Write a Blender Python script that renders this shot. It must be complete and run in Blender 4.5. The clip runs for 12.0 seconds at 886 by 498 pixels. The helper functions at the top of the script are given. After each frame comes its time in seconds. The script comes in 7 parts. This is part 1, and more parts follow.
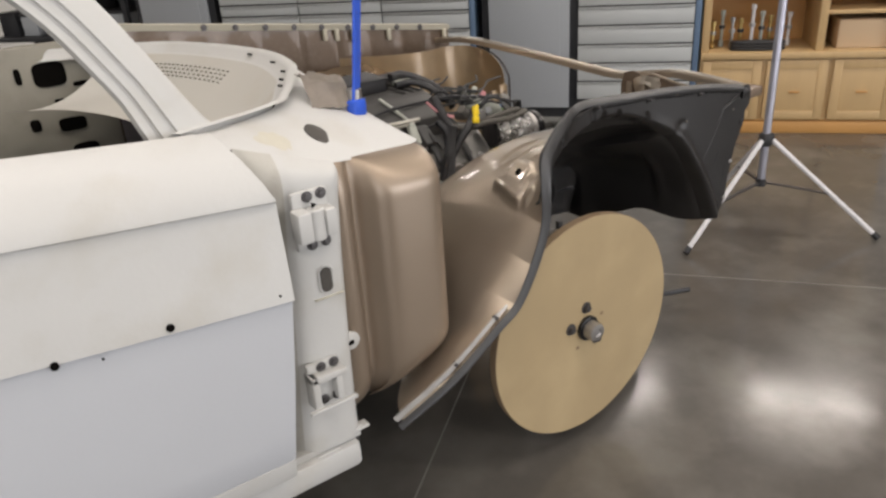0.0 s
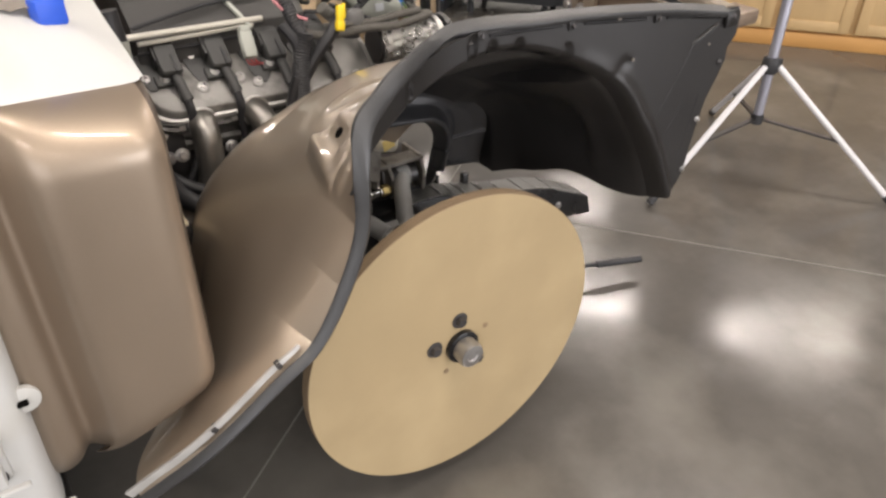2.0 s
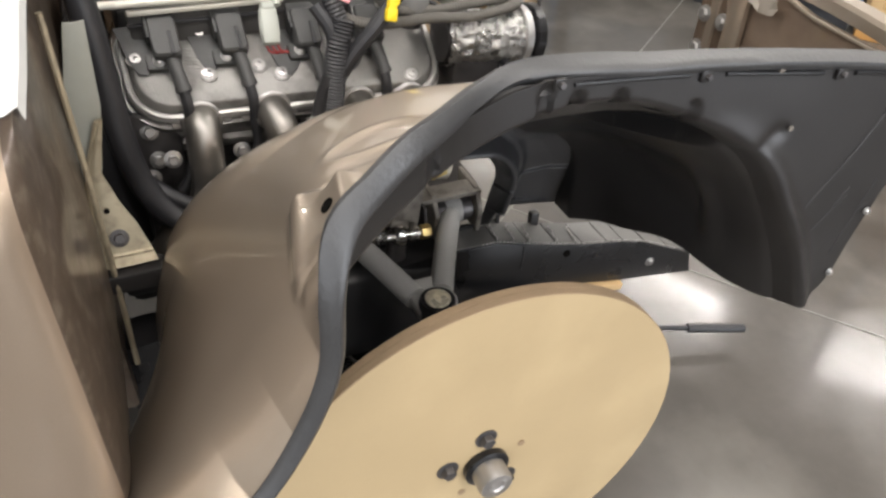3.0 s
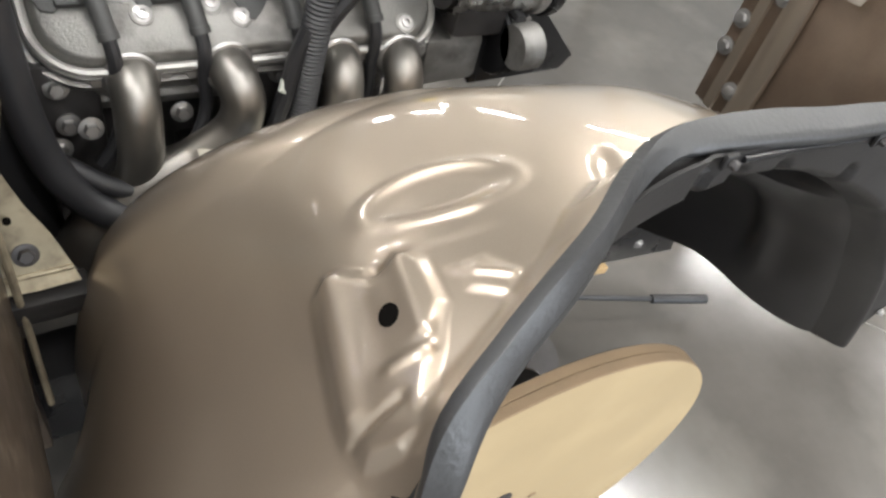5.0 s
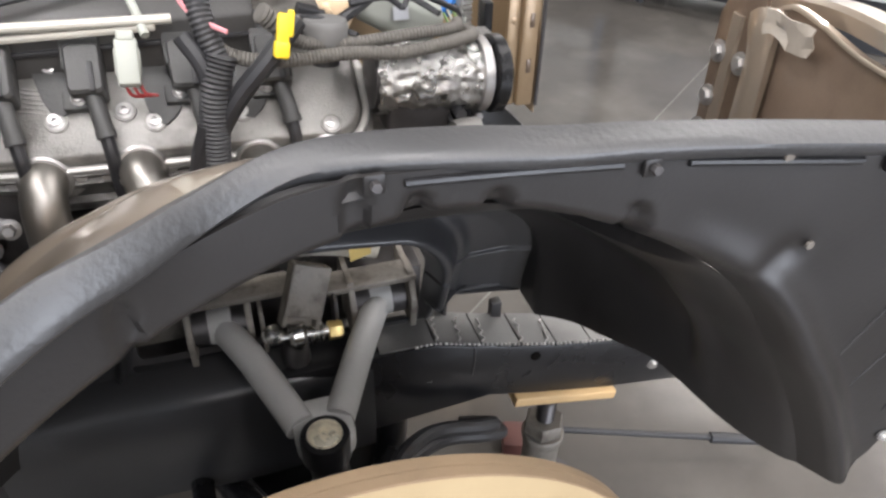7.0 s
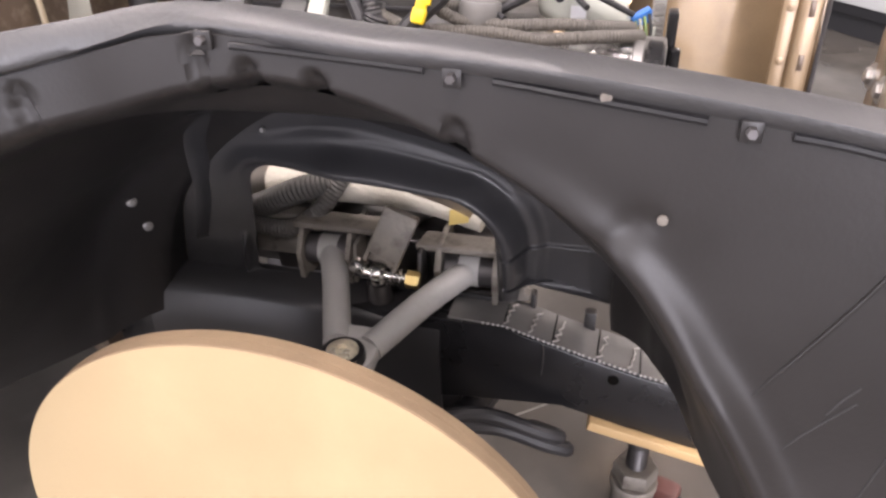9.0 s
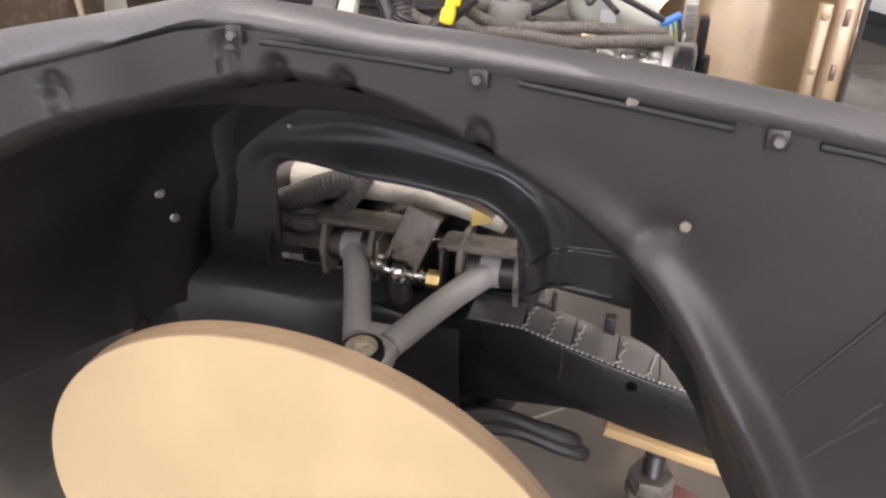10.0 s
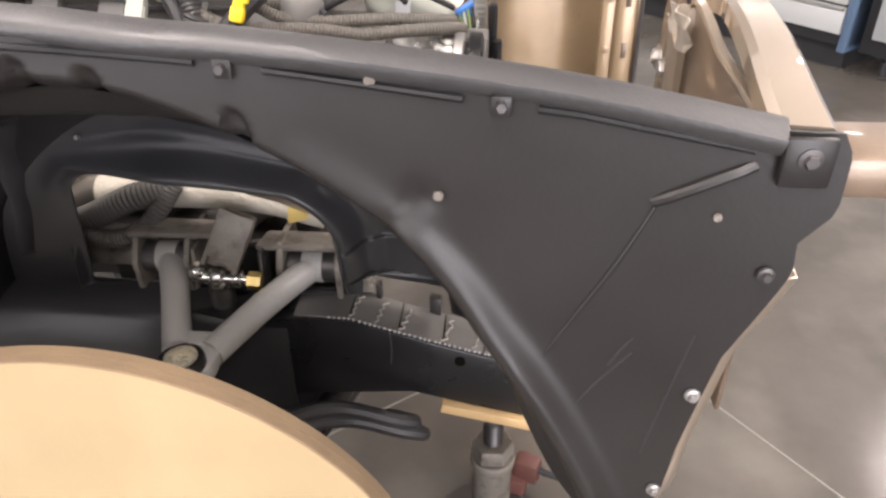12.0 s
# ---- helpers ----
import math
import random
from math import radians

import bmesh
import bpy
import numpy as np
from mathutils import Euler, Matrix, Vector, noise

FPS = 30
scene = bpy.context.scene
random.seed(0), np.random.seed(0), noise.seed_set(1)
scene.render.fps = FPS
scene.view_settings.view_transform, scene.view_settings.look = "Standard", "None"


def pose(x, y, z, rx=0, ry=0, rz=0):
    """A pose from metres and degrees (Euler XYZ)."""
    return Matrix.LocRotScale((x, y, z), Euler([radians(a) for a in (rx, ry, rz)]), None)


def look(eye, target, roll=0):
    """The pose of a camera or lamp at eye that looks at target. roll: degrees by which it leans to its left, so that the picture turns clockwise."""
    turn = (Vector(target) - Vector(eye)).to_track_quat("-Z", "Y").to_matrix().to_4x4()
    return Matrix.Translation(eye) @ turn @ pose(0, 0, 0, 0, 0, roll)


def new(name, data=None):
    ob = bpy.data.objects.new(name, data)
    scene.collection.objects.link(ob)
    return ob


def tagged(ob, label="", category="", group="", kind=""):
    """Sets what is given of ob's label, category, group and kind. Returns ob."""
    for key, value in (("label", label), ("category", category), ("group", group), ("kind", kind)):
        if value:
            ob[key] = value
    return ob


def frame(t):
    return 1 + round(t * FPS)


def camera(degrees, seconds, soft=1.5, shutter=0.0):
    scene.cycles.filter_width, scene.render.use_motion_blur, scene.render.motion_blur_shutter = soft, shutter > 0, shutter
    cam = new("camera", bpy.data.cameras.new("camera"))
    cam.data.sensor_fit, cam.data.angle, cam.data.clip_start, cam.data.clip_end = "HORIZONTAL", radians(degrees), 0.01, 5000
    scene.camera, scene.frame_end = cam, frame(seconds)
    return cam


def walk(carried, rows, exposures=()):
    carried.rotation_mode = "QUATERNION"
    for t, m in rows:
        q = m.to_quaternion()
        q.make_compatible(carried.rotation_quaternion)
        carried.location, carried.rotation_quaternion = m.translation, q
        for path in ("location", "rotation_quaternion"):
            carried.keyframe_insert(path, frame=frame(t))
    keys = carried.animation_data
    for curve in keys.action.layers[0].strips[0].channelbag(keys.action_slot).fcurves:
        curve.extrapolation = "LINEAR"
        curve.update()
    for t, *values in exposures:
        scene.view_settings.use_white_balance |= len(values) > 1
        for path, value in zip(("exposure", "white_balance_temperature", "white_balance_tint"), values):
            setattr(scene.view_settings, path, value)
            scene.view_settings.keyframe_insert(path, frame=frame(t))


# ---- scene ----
cam = camera(61.84, 12.0, soft=2.6)
PATH = [
    (0, (-1.2526, -1.1808, 1.3930), (-0.7388, -0.4315, 0.9751), -3.85),
    (0.5, (-1.1353, -1.1397, 1.3584), (-0.5990, -0.4199, 0.9177), -4.55),
    (1, (-0.9409, -1.0836, 1.3495), (-0.4402, -0.3542, 0.8834), -3.76),
    (1.5, (-0.8062, -1.0112, 1.3023), (-0.3545, -0.2795, 0.7918), -2.25),
    (2, (-0.6119, -0.8489, 1.2992), (-0.1517, -0.1647, 0.7334), 0.28),
    (2.5, (-0.4550, -0.6866, 1.2675), (-0.0281, -0.0087, 0.6690), 1.93),
    (3, (-0.3446, -0.5339, 1.2575), (-0.0062, 0.1679, 0.6306), 3.69),
    (3.2, (-0.3465, -0.4796, 1.2447), (-0.0334, 0.2187, 0.6009), 5.33),
    (4.8, (-0.3740, -0.2081, 1.2306), (0.0742, 0.3059, 0.4992), 17.45),
    (5, (-0.3750, -0.2028, 1.2320), (0.0724, 0.3129, 0.5013), 16.80),
    (5.5, (-0.3726, -0.1959, 1.2357), (0.0672, 0.3327, 0.5097), 14.57),
    (6, (-0.3578, -0.2116, 1.2399), (0.0717, 0.3412, 0.5258), 12.04),
    (6.5, (-0.2536, -0.2662, 1.2119), (0.1302, 0.3732, 0.5457), 6.47),
    (6.7, (-0.1669, -0.2982, 1.1919), (0.1792, 0.3926, 0.5570), 4.12),
    (8.3, (0.2371, -0.3957, 1.0999), (0.0766, 0.4144, 0.5360), -2.23),
    (8.5, (0.2657, -0.4184, 1.0993), (0.0790, 0.3925, 0.5447), -2.24),
    (9, (0.3051, -0.4289, 1.0908), (0.0850, 0.3820, 0.5486), -1.97),
    (9.5, (0.3100, -0.4353, 1.0892), (0.0718, 0.3728, 0.5504), -1.49),
    (10, (0.3063, -0.4318, 1.0913), (0.0573, 0.3718, 0.5508), -1.24),
    (10.5, (0.3040, -0.4375, 1.0894), (0.0503, 0.3660, 0.5509), -1.13),
    (11, (0.3377, -0.4376, 1.0895), (0.1357, 0.3837, 0.5560), -0.74),
    (11.5, (0.3757, -0.4436, 1.0817), (0.2674, 0.3922, 0.5434), -0.63),
    (12, (0.3736, -0.4372, 1.0864), (0.2998, 0.3992, 0.5433), -0.84),
]
walk(cam, [(t, look(e, g, r)) for t, e, g, r in PATH],
     [(0.0, -0.77, 6800, 14), (0.5, -0.63, 6800, 14), (1.3, -0.48, 6800, 14), (2.0, -0.26, 6850, 15), (2.5, 0.06, 6600, 13), (3.0, 0.14, 6500, 12), (5.0, 0.24, 6250, 9), (6.5, 0.30, 6100, 10), (8.3, 1.12, 6650, 28), (8.5, 1.08, 6650, 28), (9.0, 0.76, 6600, 24), (9.5, 0.60, 6680, 21), (10.5, 0.55, 6620, 20), (12.0, 0.64, 6800, 20)])


# ---- world and lights ----
world = bpy.data.worlds.new("workshop_air")
scene.world = world
world.use_nodes = True
world.node_tree.nodes["Background"].inputs["Color"].default_value = (0.93, 0.96, 1.0, 1)
world.node_tree.nodes["Background"].inputs["Strength"].default_value = 0.12

WALL_N = Vector((0.7645, 0.6446, 0.0))      # across the row of cabinets
WALL_U = Vector((0.6446, -0.7645, 0.0))     # along it
CEILING = 3.6
LAMP_ROWS = ((7.4, (-7.2, -5.0, -2.8, -0.6)), (5.35, (-0.1, 2.0, 4.1)), (2.4, (-5.6, 1.0, 3.1)), (-0.6, (-5.6, -1.1, 1.0, 3.1)), (-3.4, (-2.2, 0.0, 2.2)))
LAMP_POWER = 55.0
DAY_SOUTH, FILL_EAST = 200.0, 460.0


def wall_pose(u, n, z, turn=0.0):
    """A pose whose x runs along the cabinets and whose y points away from the car."""
    p = WALL_U * u + WALL_N * n
    ang = math.degrees(math.atan2(WALL_U.y, WALL_U.x))
    return pose(p.x, p.y, z, 0, 0, ang + turn)


# ---- materials ----
def mat(name, color, rough=0.5, metal=0.0, vary=0.12, scale=8.0, fine=120.0, bump=0.05, coat=0.0, spec=0.5, rvary=0.12, stain=None, stain_scale=3.0, stain_amount=0.4, per_piece=0.0, flakes=0.0, emit=0.0, stretch=None):
    m = bpy.data.materials.new(name)
    m.use_nodes = True
    nt = m.node_tree
    b = nt.nodes["Principled BSDF"]
    L = nt.links.new
    tc = nt.nodes.new("ShaderNodeTexCoord")
    src = tc.outputs["Object"]
    if stretch:
        mp = nt.nodes.new("ShaderNodeMapping")
        mp.inputs["Scale"].default_value = stretch
        L(src, mp.inputs["Vector"])
        src = mp.outputs["Vector"]
    n1 = nt.nodes.new("ShaderNodeTexNoise")
    n1.inputs["Scale"].default_value, n1.inputs["Detail"].default_value = scale, 6
    n2 = nt.nodes.new("ShaderNodeTexNoise")
    n2.inputs["Scale"].default_value, n2.inputs["Detail"].default_value = fine, 3
    L(src, n1.inputs["Vector"])
    L(src, n2.inputs["Vector"])
    mix = nt.nodes.new("ShaderNodeMix")
    mix.data_type = "RGBA"
    c = Vector(color)
    mix.inputs[6].default_value = (*(c * (1 - vary)), 1)
    mix.inputs[7].default_value = (*[min(1, v * (1 + vary)) for v in c], 1)
    L(n1.outputs["Fac"], mix.inputs[0])
    col = mix.outputs[2]
    mix2 = nt.nodes.new("ShaderNodeMix")
    mix2.data_type = "RGBA"
    mix2.blend_type = "MULTIPLY"
    mix2.inputs[0].default_value = 0.5 * vary + flakes
    L(col, mix2.inputs[6])
    L(n2.outputs["Color"], mix2.inputs[7])
    bw = nt.nodes.new("ShaderNodeRGBToBW")
    L(n2.outputs["Color"], bw.inputs[0])
    ad = nt.nodes.new("ShaderNodeMath")
    ad.operation = "ADD"
    ad.inputs[1].default_value = 0.5
    L(bw.outputs[0], ad.inputs[0])
    L(ad.outputs[0], mix2.inputs[7])
    col = mix2.outputs[2]
    if stain:
        n3 = nt.nodes.new("ShaderNodeTexNoise")
        n3.inputs["Scale"].default_value, n3.inputs["Detail"].default_value = stain_scale, 8
        L(src, n3.inputs["Vector"])
        rp = nt.nodes.new("ShaderNodeValToRGB")
        rp.color_ramp.elements[0].position, rp.color_ramp.elements[1].position = 0.5, 0.72
        L(n3.outputs["Fac"], rp.inputs[0])
        sc = nt.nodes.new("ShaderNodeMath")
        sc.operation = "MULTIPLY"
        sc.inputs[1].default_value = stain_amount
        L(rp.outputs[0], sc.inputs[0])
        m3 = nt.nodes.new("ShaderNodeMix")
        m3.data_type = "RGBA"
        L(sc.outputs[0], m3.inputs[0])
        L(col, m3.inputs[6])
        m3.inputs[7].default_value = (*stain, 1)
        col = m3.outputs[2]
    if per_piece:
        oi = nt.nodes.new("ShaderNodeObjectInfo")
        mr = nt.nodes.new("ShaderNodeMapRange")
        mr.inputs["To Min"].default_value, mr.inputs["To Max"].default_value = 1 - per_piece, 1 + per_piece
        L(oi.outputs["Random"], mr.inputs["Value"])
        m4 = nt.nodes.new("ShaderNodeVectorMath")
        m4.operation = "SCALE"
        L(col, m4.inputs[0])
        L(mr.outputs[0], m4.inputs["Scale"])
        col = m4.outputs[0]
    L(col, b.inputs["Base Color"])
    rr = nt.nodes.new("ShaderNodeMapRange")
    rr.inputs["From Min"].default_value, rr.inputs["From Max"].default_value = 0.25, 0.75
    rr.inputs["To Min"].default_value, rr.inputs["To Max"].default_value = max(0.02, rough - rvary * 0.6), min(1, rough + rvary)
    L(n1.outputs["Fac"], rr.inputs["Value"])
    L(rr.outputs[0], b.inputs["Roughness"])
    b.inputs["Metallic"].default_value = metal
    b.inputs["Specular IOR Level"].default_value = spec
    b.inputs["Coat Weight"].default_value = coat
    b.inputs["Coat Roughness"].default_value = 0.035
    if bump:
        bp = nt.nodes.new("ShaderNodeBump")
        bp.inputs["Strength"].default_value, bp.inputs["Distance"].default_value = bump, 0.004
        L(n2.outputs["Fac"], bp.inputs["Height"])
        L(bp.outputs[0], b.inputs["Normal"])
    if emit:
        b.inputs["Emission Color"].default_value = (1, 0.97, 0.92, 1)
        b.inputs["Emission Strength"].default_value = emit
    return m


WHITE = mat("white_primer", (0.505, 0.503, 0.487), 0.5, vary=0.07, scale=5, bump=0.06, stain=(0.33, 0.285, 0.195), stain_scale=6.5, stain_amount=0.28)
WHITE_LOW = mat("pale_blue_white_primer", (0.50, 0.515, 0.54), 0.52, vary=0.03, scale=3, bump=0.04)
# darker than CREAM: shade of the unbuilt roof is put into this colour
INNER_DOOR = mat("roof_shaded_inner_primer", (0.255, 0.24, 0.20), 0.6, vary=0.2, scale=7, bump=0.1, stain=(0.18, 0.165, 0.135), stain_scale=9, stain_amount=0.5)
DASH = mat("off_white_dash_primer", (0.47, 0.455, 0.415), 0.55, vary=0.08, scale=5, bump=0.06, stain=(0.44, 0.40, 0.33), stain_scale=4, stain_amount=0.5)
FILLER = mat("yellowish_body_filler", (0.50, 0.475, 0.395), 0.6, vary=0.15, scale=14, bump=0.08, stain=(0.50, 0.49, 0.46), stain_scale=18, stain_amount=0.7)
HOLE_GREY = mat("grey_brown_recess", (0.06, 0.054, 0.047), 0.7, vary=0.3, scale=30, bump=0.1)
CREAM = mat("cream_old_primer", (0.45, 0.425, 0.345), 0.6, vary=0.10, scale=6, bump=0.1, stain=(0.42, 0.38, 0.30), stain_scale=5, stain_amount=0.6)
BROWN = mat("bronze_metallic_paint", (0.45, 0.376, 0.298), 0.36, metal=0.78, vary=0.08, scale=5, fine=900, bump=0.02, coat=1.0, rvary=0.05, flakes=0.12)
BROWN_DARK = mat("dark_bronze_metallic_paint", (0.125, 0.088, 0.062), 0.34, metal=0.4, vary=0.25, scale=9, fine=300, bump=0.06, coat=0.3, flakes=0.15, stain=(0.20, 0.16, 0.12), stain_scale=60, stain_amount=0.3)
# dark bronze with the shade mixed into its base; the pale specks are dust
FIREWALL = mat("dusty_shaded_bronze_paint", (0.075, 0.054, 0.038), 0.40, metal=0.35, vary=0.35, scale=10, fine=300, bump=0.08, coat=0.35, flakes=0.12, stain=(0.24, 0.20, 0.15), stain_scale=55, stain_amount=0.45)
PANEL_BROWN = mat("mottled_bronze_panel_paint", (0.20, 0.145, 0.105), 0.36, metal=0.45, vary=0.25, scale=9, fine=300, bump=0.05, coat=0.4, flakes=0.12, stain=(0.27, 0.21, 0.155), stain_scale=14, stain_amount=0.45)
# BROWN toned down: the dimmer side of the footwell is in this colour
FOOT_BRONZE = mat("shaded_satin_footwell_bronze", (0.310, 0.244, 0.184), 0.42, metal=0.66, vary=0.12, scale=4, fine=700, bump=0.02, coat=0.35, rvary=0.06, flakes=0.1, stain=(0.30, 0.23, 0.17), stain_scale=5, stain_amount=0.5)
FAR_BRONZE = mat("brown_bronze_inner_paint", (0.30, 0.213, 0.126), 0.38, metal=0.5, vary=0.22, scale=8, fine=300, bump=0.04, coat=0.4, flakes=0.1, stain=(0.20, 0.142, 0.095), stain_scale=20, stain_amount=0.3)
FAR_GOLD = mat("golden_bronze_paint", (0.36, 0.27, 0.175), 0.27, metal=0.85, vary=0.2, scale=7, fine=400, bump=0.04, coat=0.5, flakes=0.1)
BLACK = mat("black_satin_coating", (0.0140, 0.0128, 0.0124), 0.40, spec=0.5, vary=0.2, scale=9, fine=260, bump=0.05, rvary=0.08, stain=(0.026, 0.0245, 0.025), stain_scale=6, stain_amount=0.35)
TRIM = mat("dark_grey_edge_trim", (0.024, 0.0238, 0.0246), 0.45, spec=0.85, vary=0.15, scale=14, fine=220, bump=0.15)
# lighter and bluer than BLACK, for the inner wall panels and their bead
BLUE_BLACK = mat("lighter_blue_black_coating", (0.026, 0.0258, 0.0272), 0.37, spec=0.55, vary=0.3, scale=10, fine=260, bump=0.05, rvary=0.08, stain=(0.045, 0.044, 0.045), stain_scale=7, stain_amount=0.5)
BLACK_GLOSS = mat("black_gloss_paint", (0.010, 0.010, 0.011), 0.28, spec=0.35, vary=0.2, scale=12, bump=0.04)
BLACK_PLASTIC = mat("black_plastic", (0.025, 0.025, 0.027), 0.5, vary=0.25, scale=20, bump=0.08)
DUSTY_RUBBER = mat("dusty_ribbed_rubber", (0.085, 0.08, 0.072), 0.6, vary=0.3, scale=22, bump=0.1)
RUBBER = mat("black_rubber_hose", (0.018, 0.018, 0.02), 0.45, vary=0.2, scale=18, bump=0.08)
MDF = mat("tan_fibreboard", (0.385, 0.290, 0.163), 0.62, vary=0.13, scale=7.0, fine=300, bump=0.05, stain=(0.49, 0.38, 0.22), stain_scale=4, stain_amount=0.5)
MDF_EDGE = mat("fibreboard_cut_edge", (0.25, 0.175, 0.105), 0.8, vary=0.2, scale=30, fine=400, bump=0.25)
ALU = mat("cast_aluminium", (0.25, 0.243, 0.232), 0.46, metal=0.7, vary=0.3, scale=24, fine=350, bump=0.25, stain=(0.05, 0.044, 0.038), stain_scale=16, stain_amount=0.85)
ALU_PALE = mat("pale_machined_aluminium", (0.42, 0.41, 0.39), 0.4, metal=0.7, vary=0.12, scale=20, fine=300, bump=0.1)
ZINC = mat("bare_zinc_strip", (0.46, 0.45, 0.43), 0.5, metal=0.2, vary=0.2, scale=30, bump=0.1)
FOIL = mat("bright_crinkled_foil", (0.40, 0.395, 0.38), 0.26, metal=0.95, vary=0.2, scale=40, fine=260, bump=0.5)
CHROME = mat("bright_plated_steel", (0.70, 0.69, 0.66), 0.2, metal=1.0, vary=0.1, scale=40, bump=0.03)
WELD = mat("bright_weld_metal", (0.40, 0.39, 0.37), 0.45, metal=0.5, vary=0.3, scale=90, bump=0.2)
PANEL_GREY = mat("grey_green_panel_paint", (0.27, 0.27, 0.235), 0.5, metal=0.2, vary=0.15, scale=20, bump=0.05)
STEEL = mat("bright_steel", (0.42, 0.41, 0.40), 0.38, metal=0.9, vary=0.15, scale=25, bump=0.05)
EXHAUST = mat("brushed_exhaust_steel", (0.25, 0.237, 0.218), 0.4, metal=0.95, vary=0.2, scale=10, fine=200, bump=0.06, stain=(0.20, 0.15, 0.11), stain_scale=8, stain_amount=0.5)
GALV = mat("golden_zinc_plate", (0.36, 0.31, 0.22), 0.42, metal=0.6, vary=0.3, scale=22, bump=0.12, stain=(0.10, 0.08, 0.06), stain_scale=34, stain_amount=0.75)
BRASS = mat("brass_nut_metal", (0.62, 0.47, 0.20), 0.32, metal=1.0, vary=0.15, scale=30, bump=0.05)
ARM = mat("grey_painted_arm", (0.35, 0.345, 0.33), 0.45, vary=0.10, scale=14, bump=0.1)
RAIL_TOP = mat("bare_welded_steel", (0.155, 0.152, 0.145), 0.5, metal=0.35, vary=0.3, scale=30, fine=260, bump=0.15, stain=(0.10, 0.095, 0.09), stain_scale=14, stain_amount=0.5)
CHASSIS = mat("worn_grey_brown_steel", (0.20, 0.182, 0.158), 0.55, metal=0.25, vary=0.35, scale=30, fine=200, bump=0.3, stain=(0.075, 0.062, 0.05), stain_scale=45, stain_amount=0.8)
MANIFOLD = mat("dark_grey_moulded_plastic", (0.05, 0.048, 0.046), 0.5, vary=0.15, scale=12, fine=250, bump=0.1)
GREY_CAP = mat("dusty_grey_cap_plastic", (0.13, 0.128, 0.124), 0.55, vary=0.15, scale=20, bump=0.06)
BRAID = mat("dusty_braided_sleeve", (0.10, 0.093, 0.082), 0.7, vary=0.35, scale=60, fine=500, bump=0.3)
GREEN_WIRE = mat("green_wire_sleeve", (0.16, 0.24, 0.09), 0.5, vary=0.1)
RAIL_PALE = mat("pale_fuel_rail_metal", (0.55, 0.53, 0.47), 0.4, metal=0.35, vary=0.12, scale=25, bump=0.06)
COIL = mat("dark_grey_coil_plastic", (0.052, 0.052, 0.051), 0.5, vary=0.25, scale=30, fine=260, bump=0.12)
SILENCER = mat("pale_wrapped_pipe", (0.450, 0.420, 0.352), 0.6, vary=0.25, scale=18, fine=160, bump=0.5)
MUSTARD = mat("mustard_paper_tag", (0.42, 0.31, 0.10), 0.7, vary=0.2, bump=0.1)
YELLOW = mat("yellow_plastic", (0.80, 0.58, 0.02), 0.4, vary=0.05)
RED = mat("red_plastic", (0.30, 0.03, 0.03), 0.4, vary=0.05)
BLUE = mat("blue_strap_paint", (0.02, 0.09, 0.55), 0.45, vary=0.1, bump=0.1)
BLUE_PLASTIC = mat("blue_plastic", (0.03, 0.16, 0.50), 0.4, vary=0.05)
PALE_PLASTIC = mat("pale_grey_plastic", (0.36, 0.375, 0.335), 0.45, vary=0.08, bump=0.05)
PINK = mat("pink_wire_skin", (0.60, 0.25, 0.27), 0.5, vary=0.05)
FLOORM = mat("polished_concrete", (0.100, 0.092, 0.082), 0.14, vary=0.38, scale=3.0, fine=34, bump=0.012, rvary=0.12, spec=0.5, stain=(0.185, 0.172, 0.152), stain_scale=2.6, stain_amount=0.75)
JOINT = mat("floor_joint_filler", (0.20, 0.19, 0.17), 0.6, vary=0.1)
WALLM = mat("painted_wall", (0.74, 0.74, 0.72), 0.7, vary=0.04, scale=1.2, bump=0.05)
CEILM = mat("white_ceiling_paint", (0.70, 0.70, 0.69), 0.8, vary=0.03, scale=1, bump=0.04)
DRAWER = mat("light_grey_drawer_enamel", (0.47, 0.49, 0.49), 0.4, vary=0.04, scale=4, bump=0.02)
DRAWER_LIP = mat("pale_drawer_pull", (0.72, 0.73, 0.72), 0.3, metal=0.4, vary=0.04, scale=4, bump=0.02)
LOCKER = mat("grey_locker_enamel", (0.36, 0.38, 0.40), 0.45, vary=0.04, scale=4, bump=0.02)
CARCASS = mat("dark_cabinet_carcass", (0.02, 0.021, 0.024), 0.5, vary=0.1, bump=0.03)
BLUE_EDGE = mat("blue_grey_cabinet_side", (0.10, 0.16, 0.25), 0.45, vary=0.08, bump=0.03)
PINE = mat("honey_birch_wood", (0.52, 0.355, 0.175), 0.45, vary=0.14, scale=3.0, fine=60, bump=0.06, stretch=(6, 6, 0.7))
PINE_BASE = mat("orange_stained_base_wood", (0.50, 0.26, 0.08), 0.5, vary=0.15, scale=4, fine=60, bump=0.06)
CARD = mat("pale_cardboard", (0.58, 0.43, 0.28), 0.75, vary=0.05, scale=5, bump=0.05)
POLE = mat("white_stand_tube", (0.66, 0.65, 0.66), 0.35, vary=0.05, bump=0.02)
POLE_GREY = mat("grey_stand_tube", (0.40, 0.40, 0.46), 0.3, metal=0.6, vary=0.05, bump=0.02)
LAMPM = mat("lamp_diffuser", (0.9, 0.9, 0.9), 0.5, emit=1.0)
# near-black for flat pieces that stand in for the shade inside holes
DARK_HOLE = mat("hole_shade_black", (0.004, 0.0035, 0.003), 0.9, vary=0.1, bump=0.0, spec=0.05)
BOLT_DARK = mat("dark_bolt_steel", (0.09, 0.085, 0.085), 0.42, metal=0.7, vary=0.3, scale=40, bump=0.1)
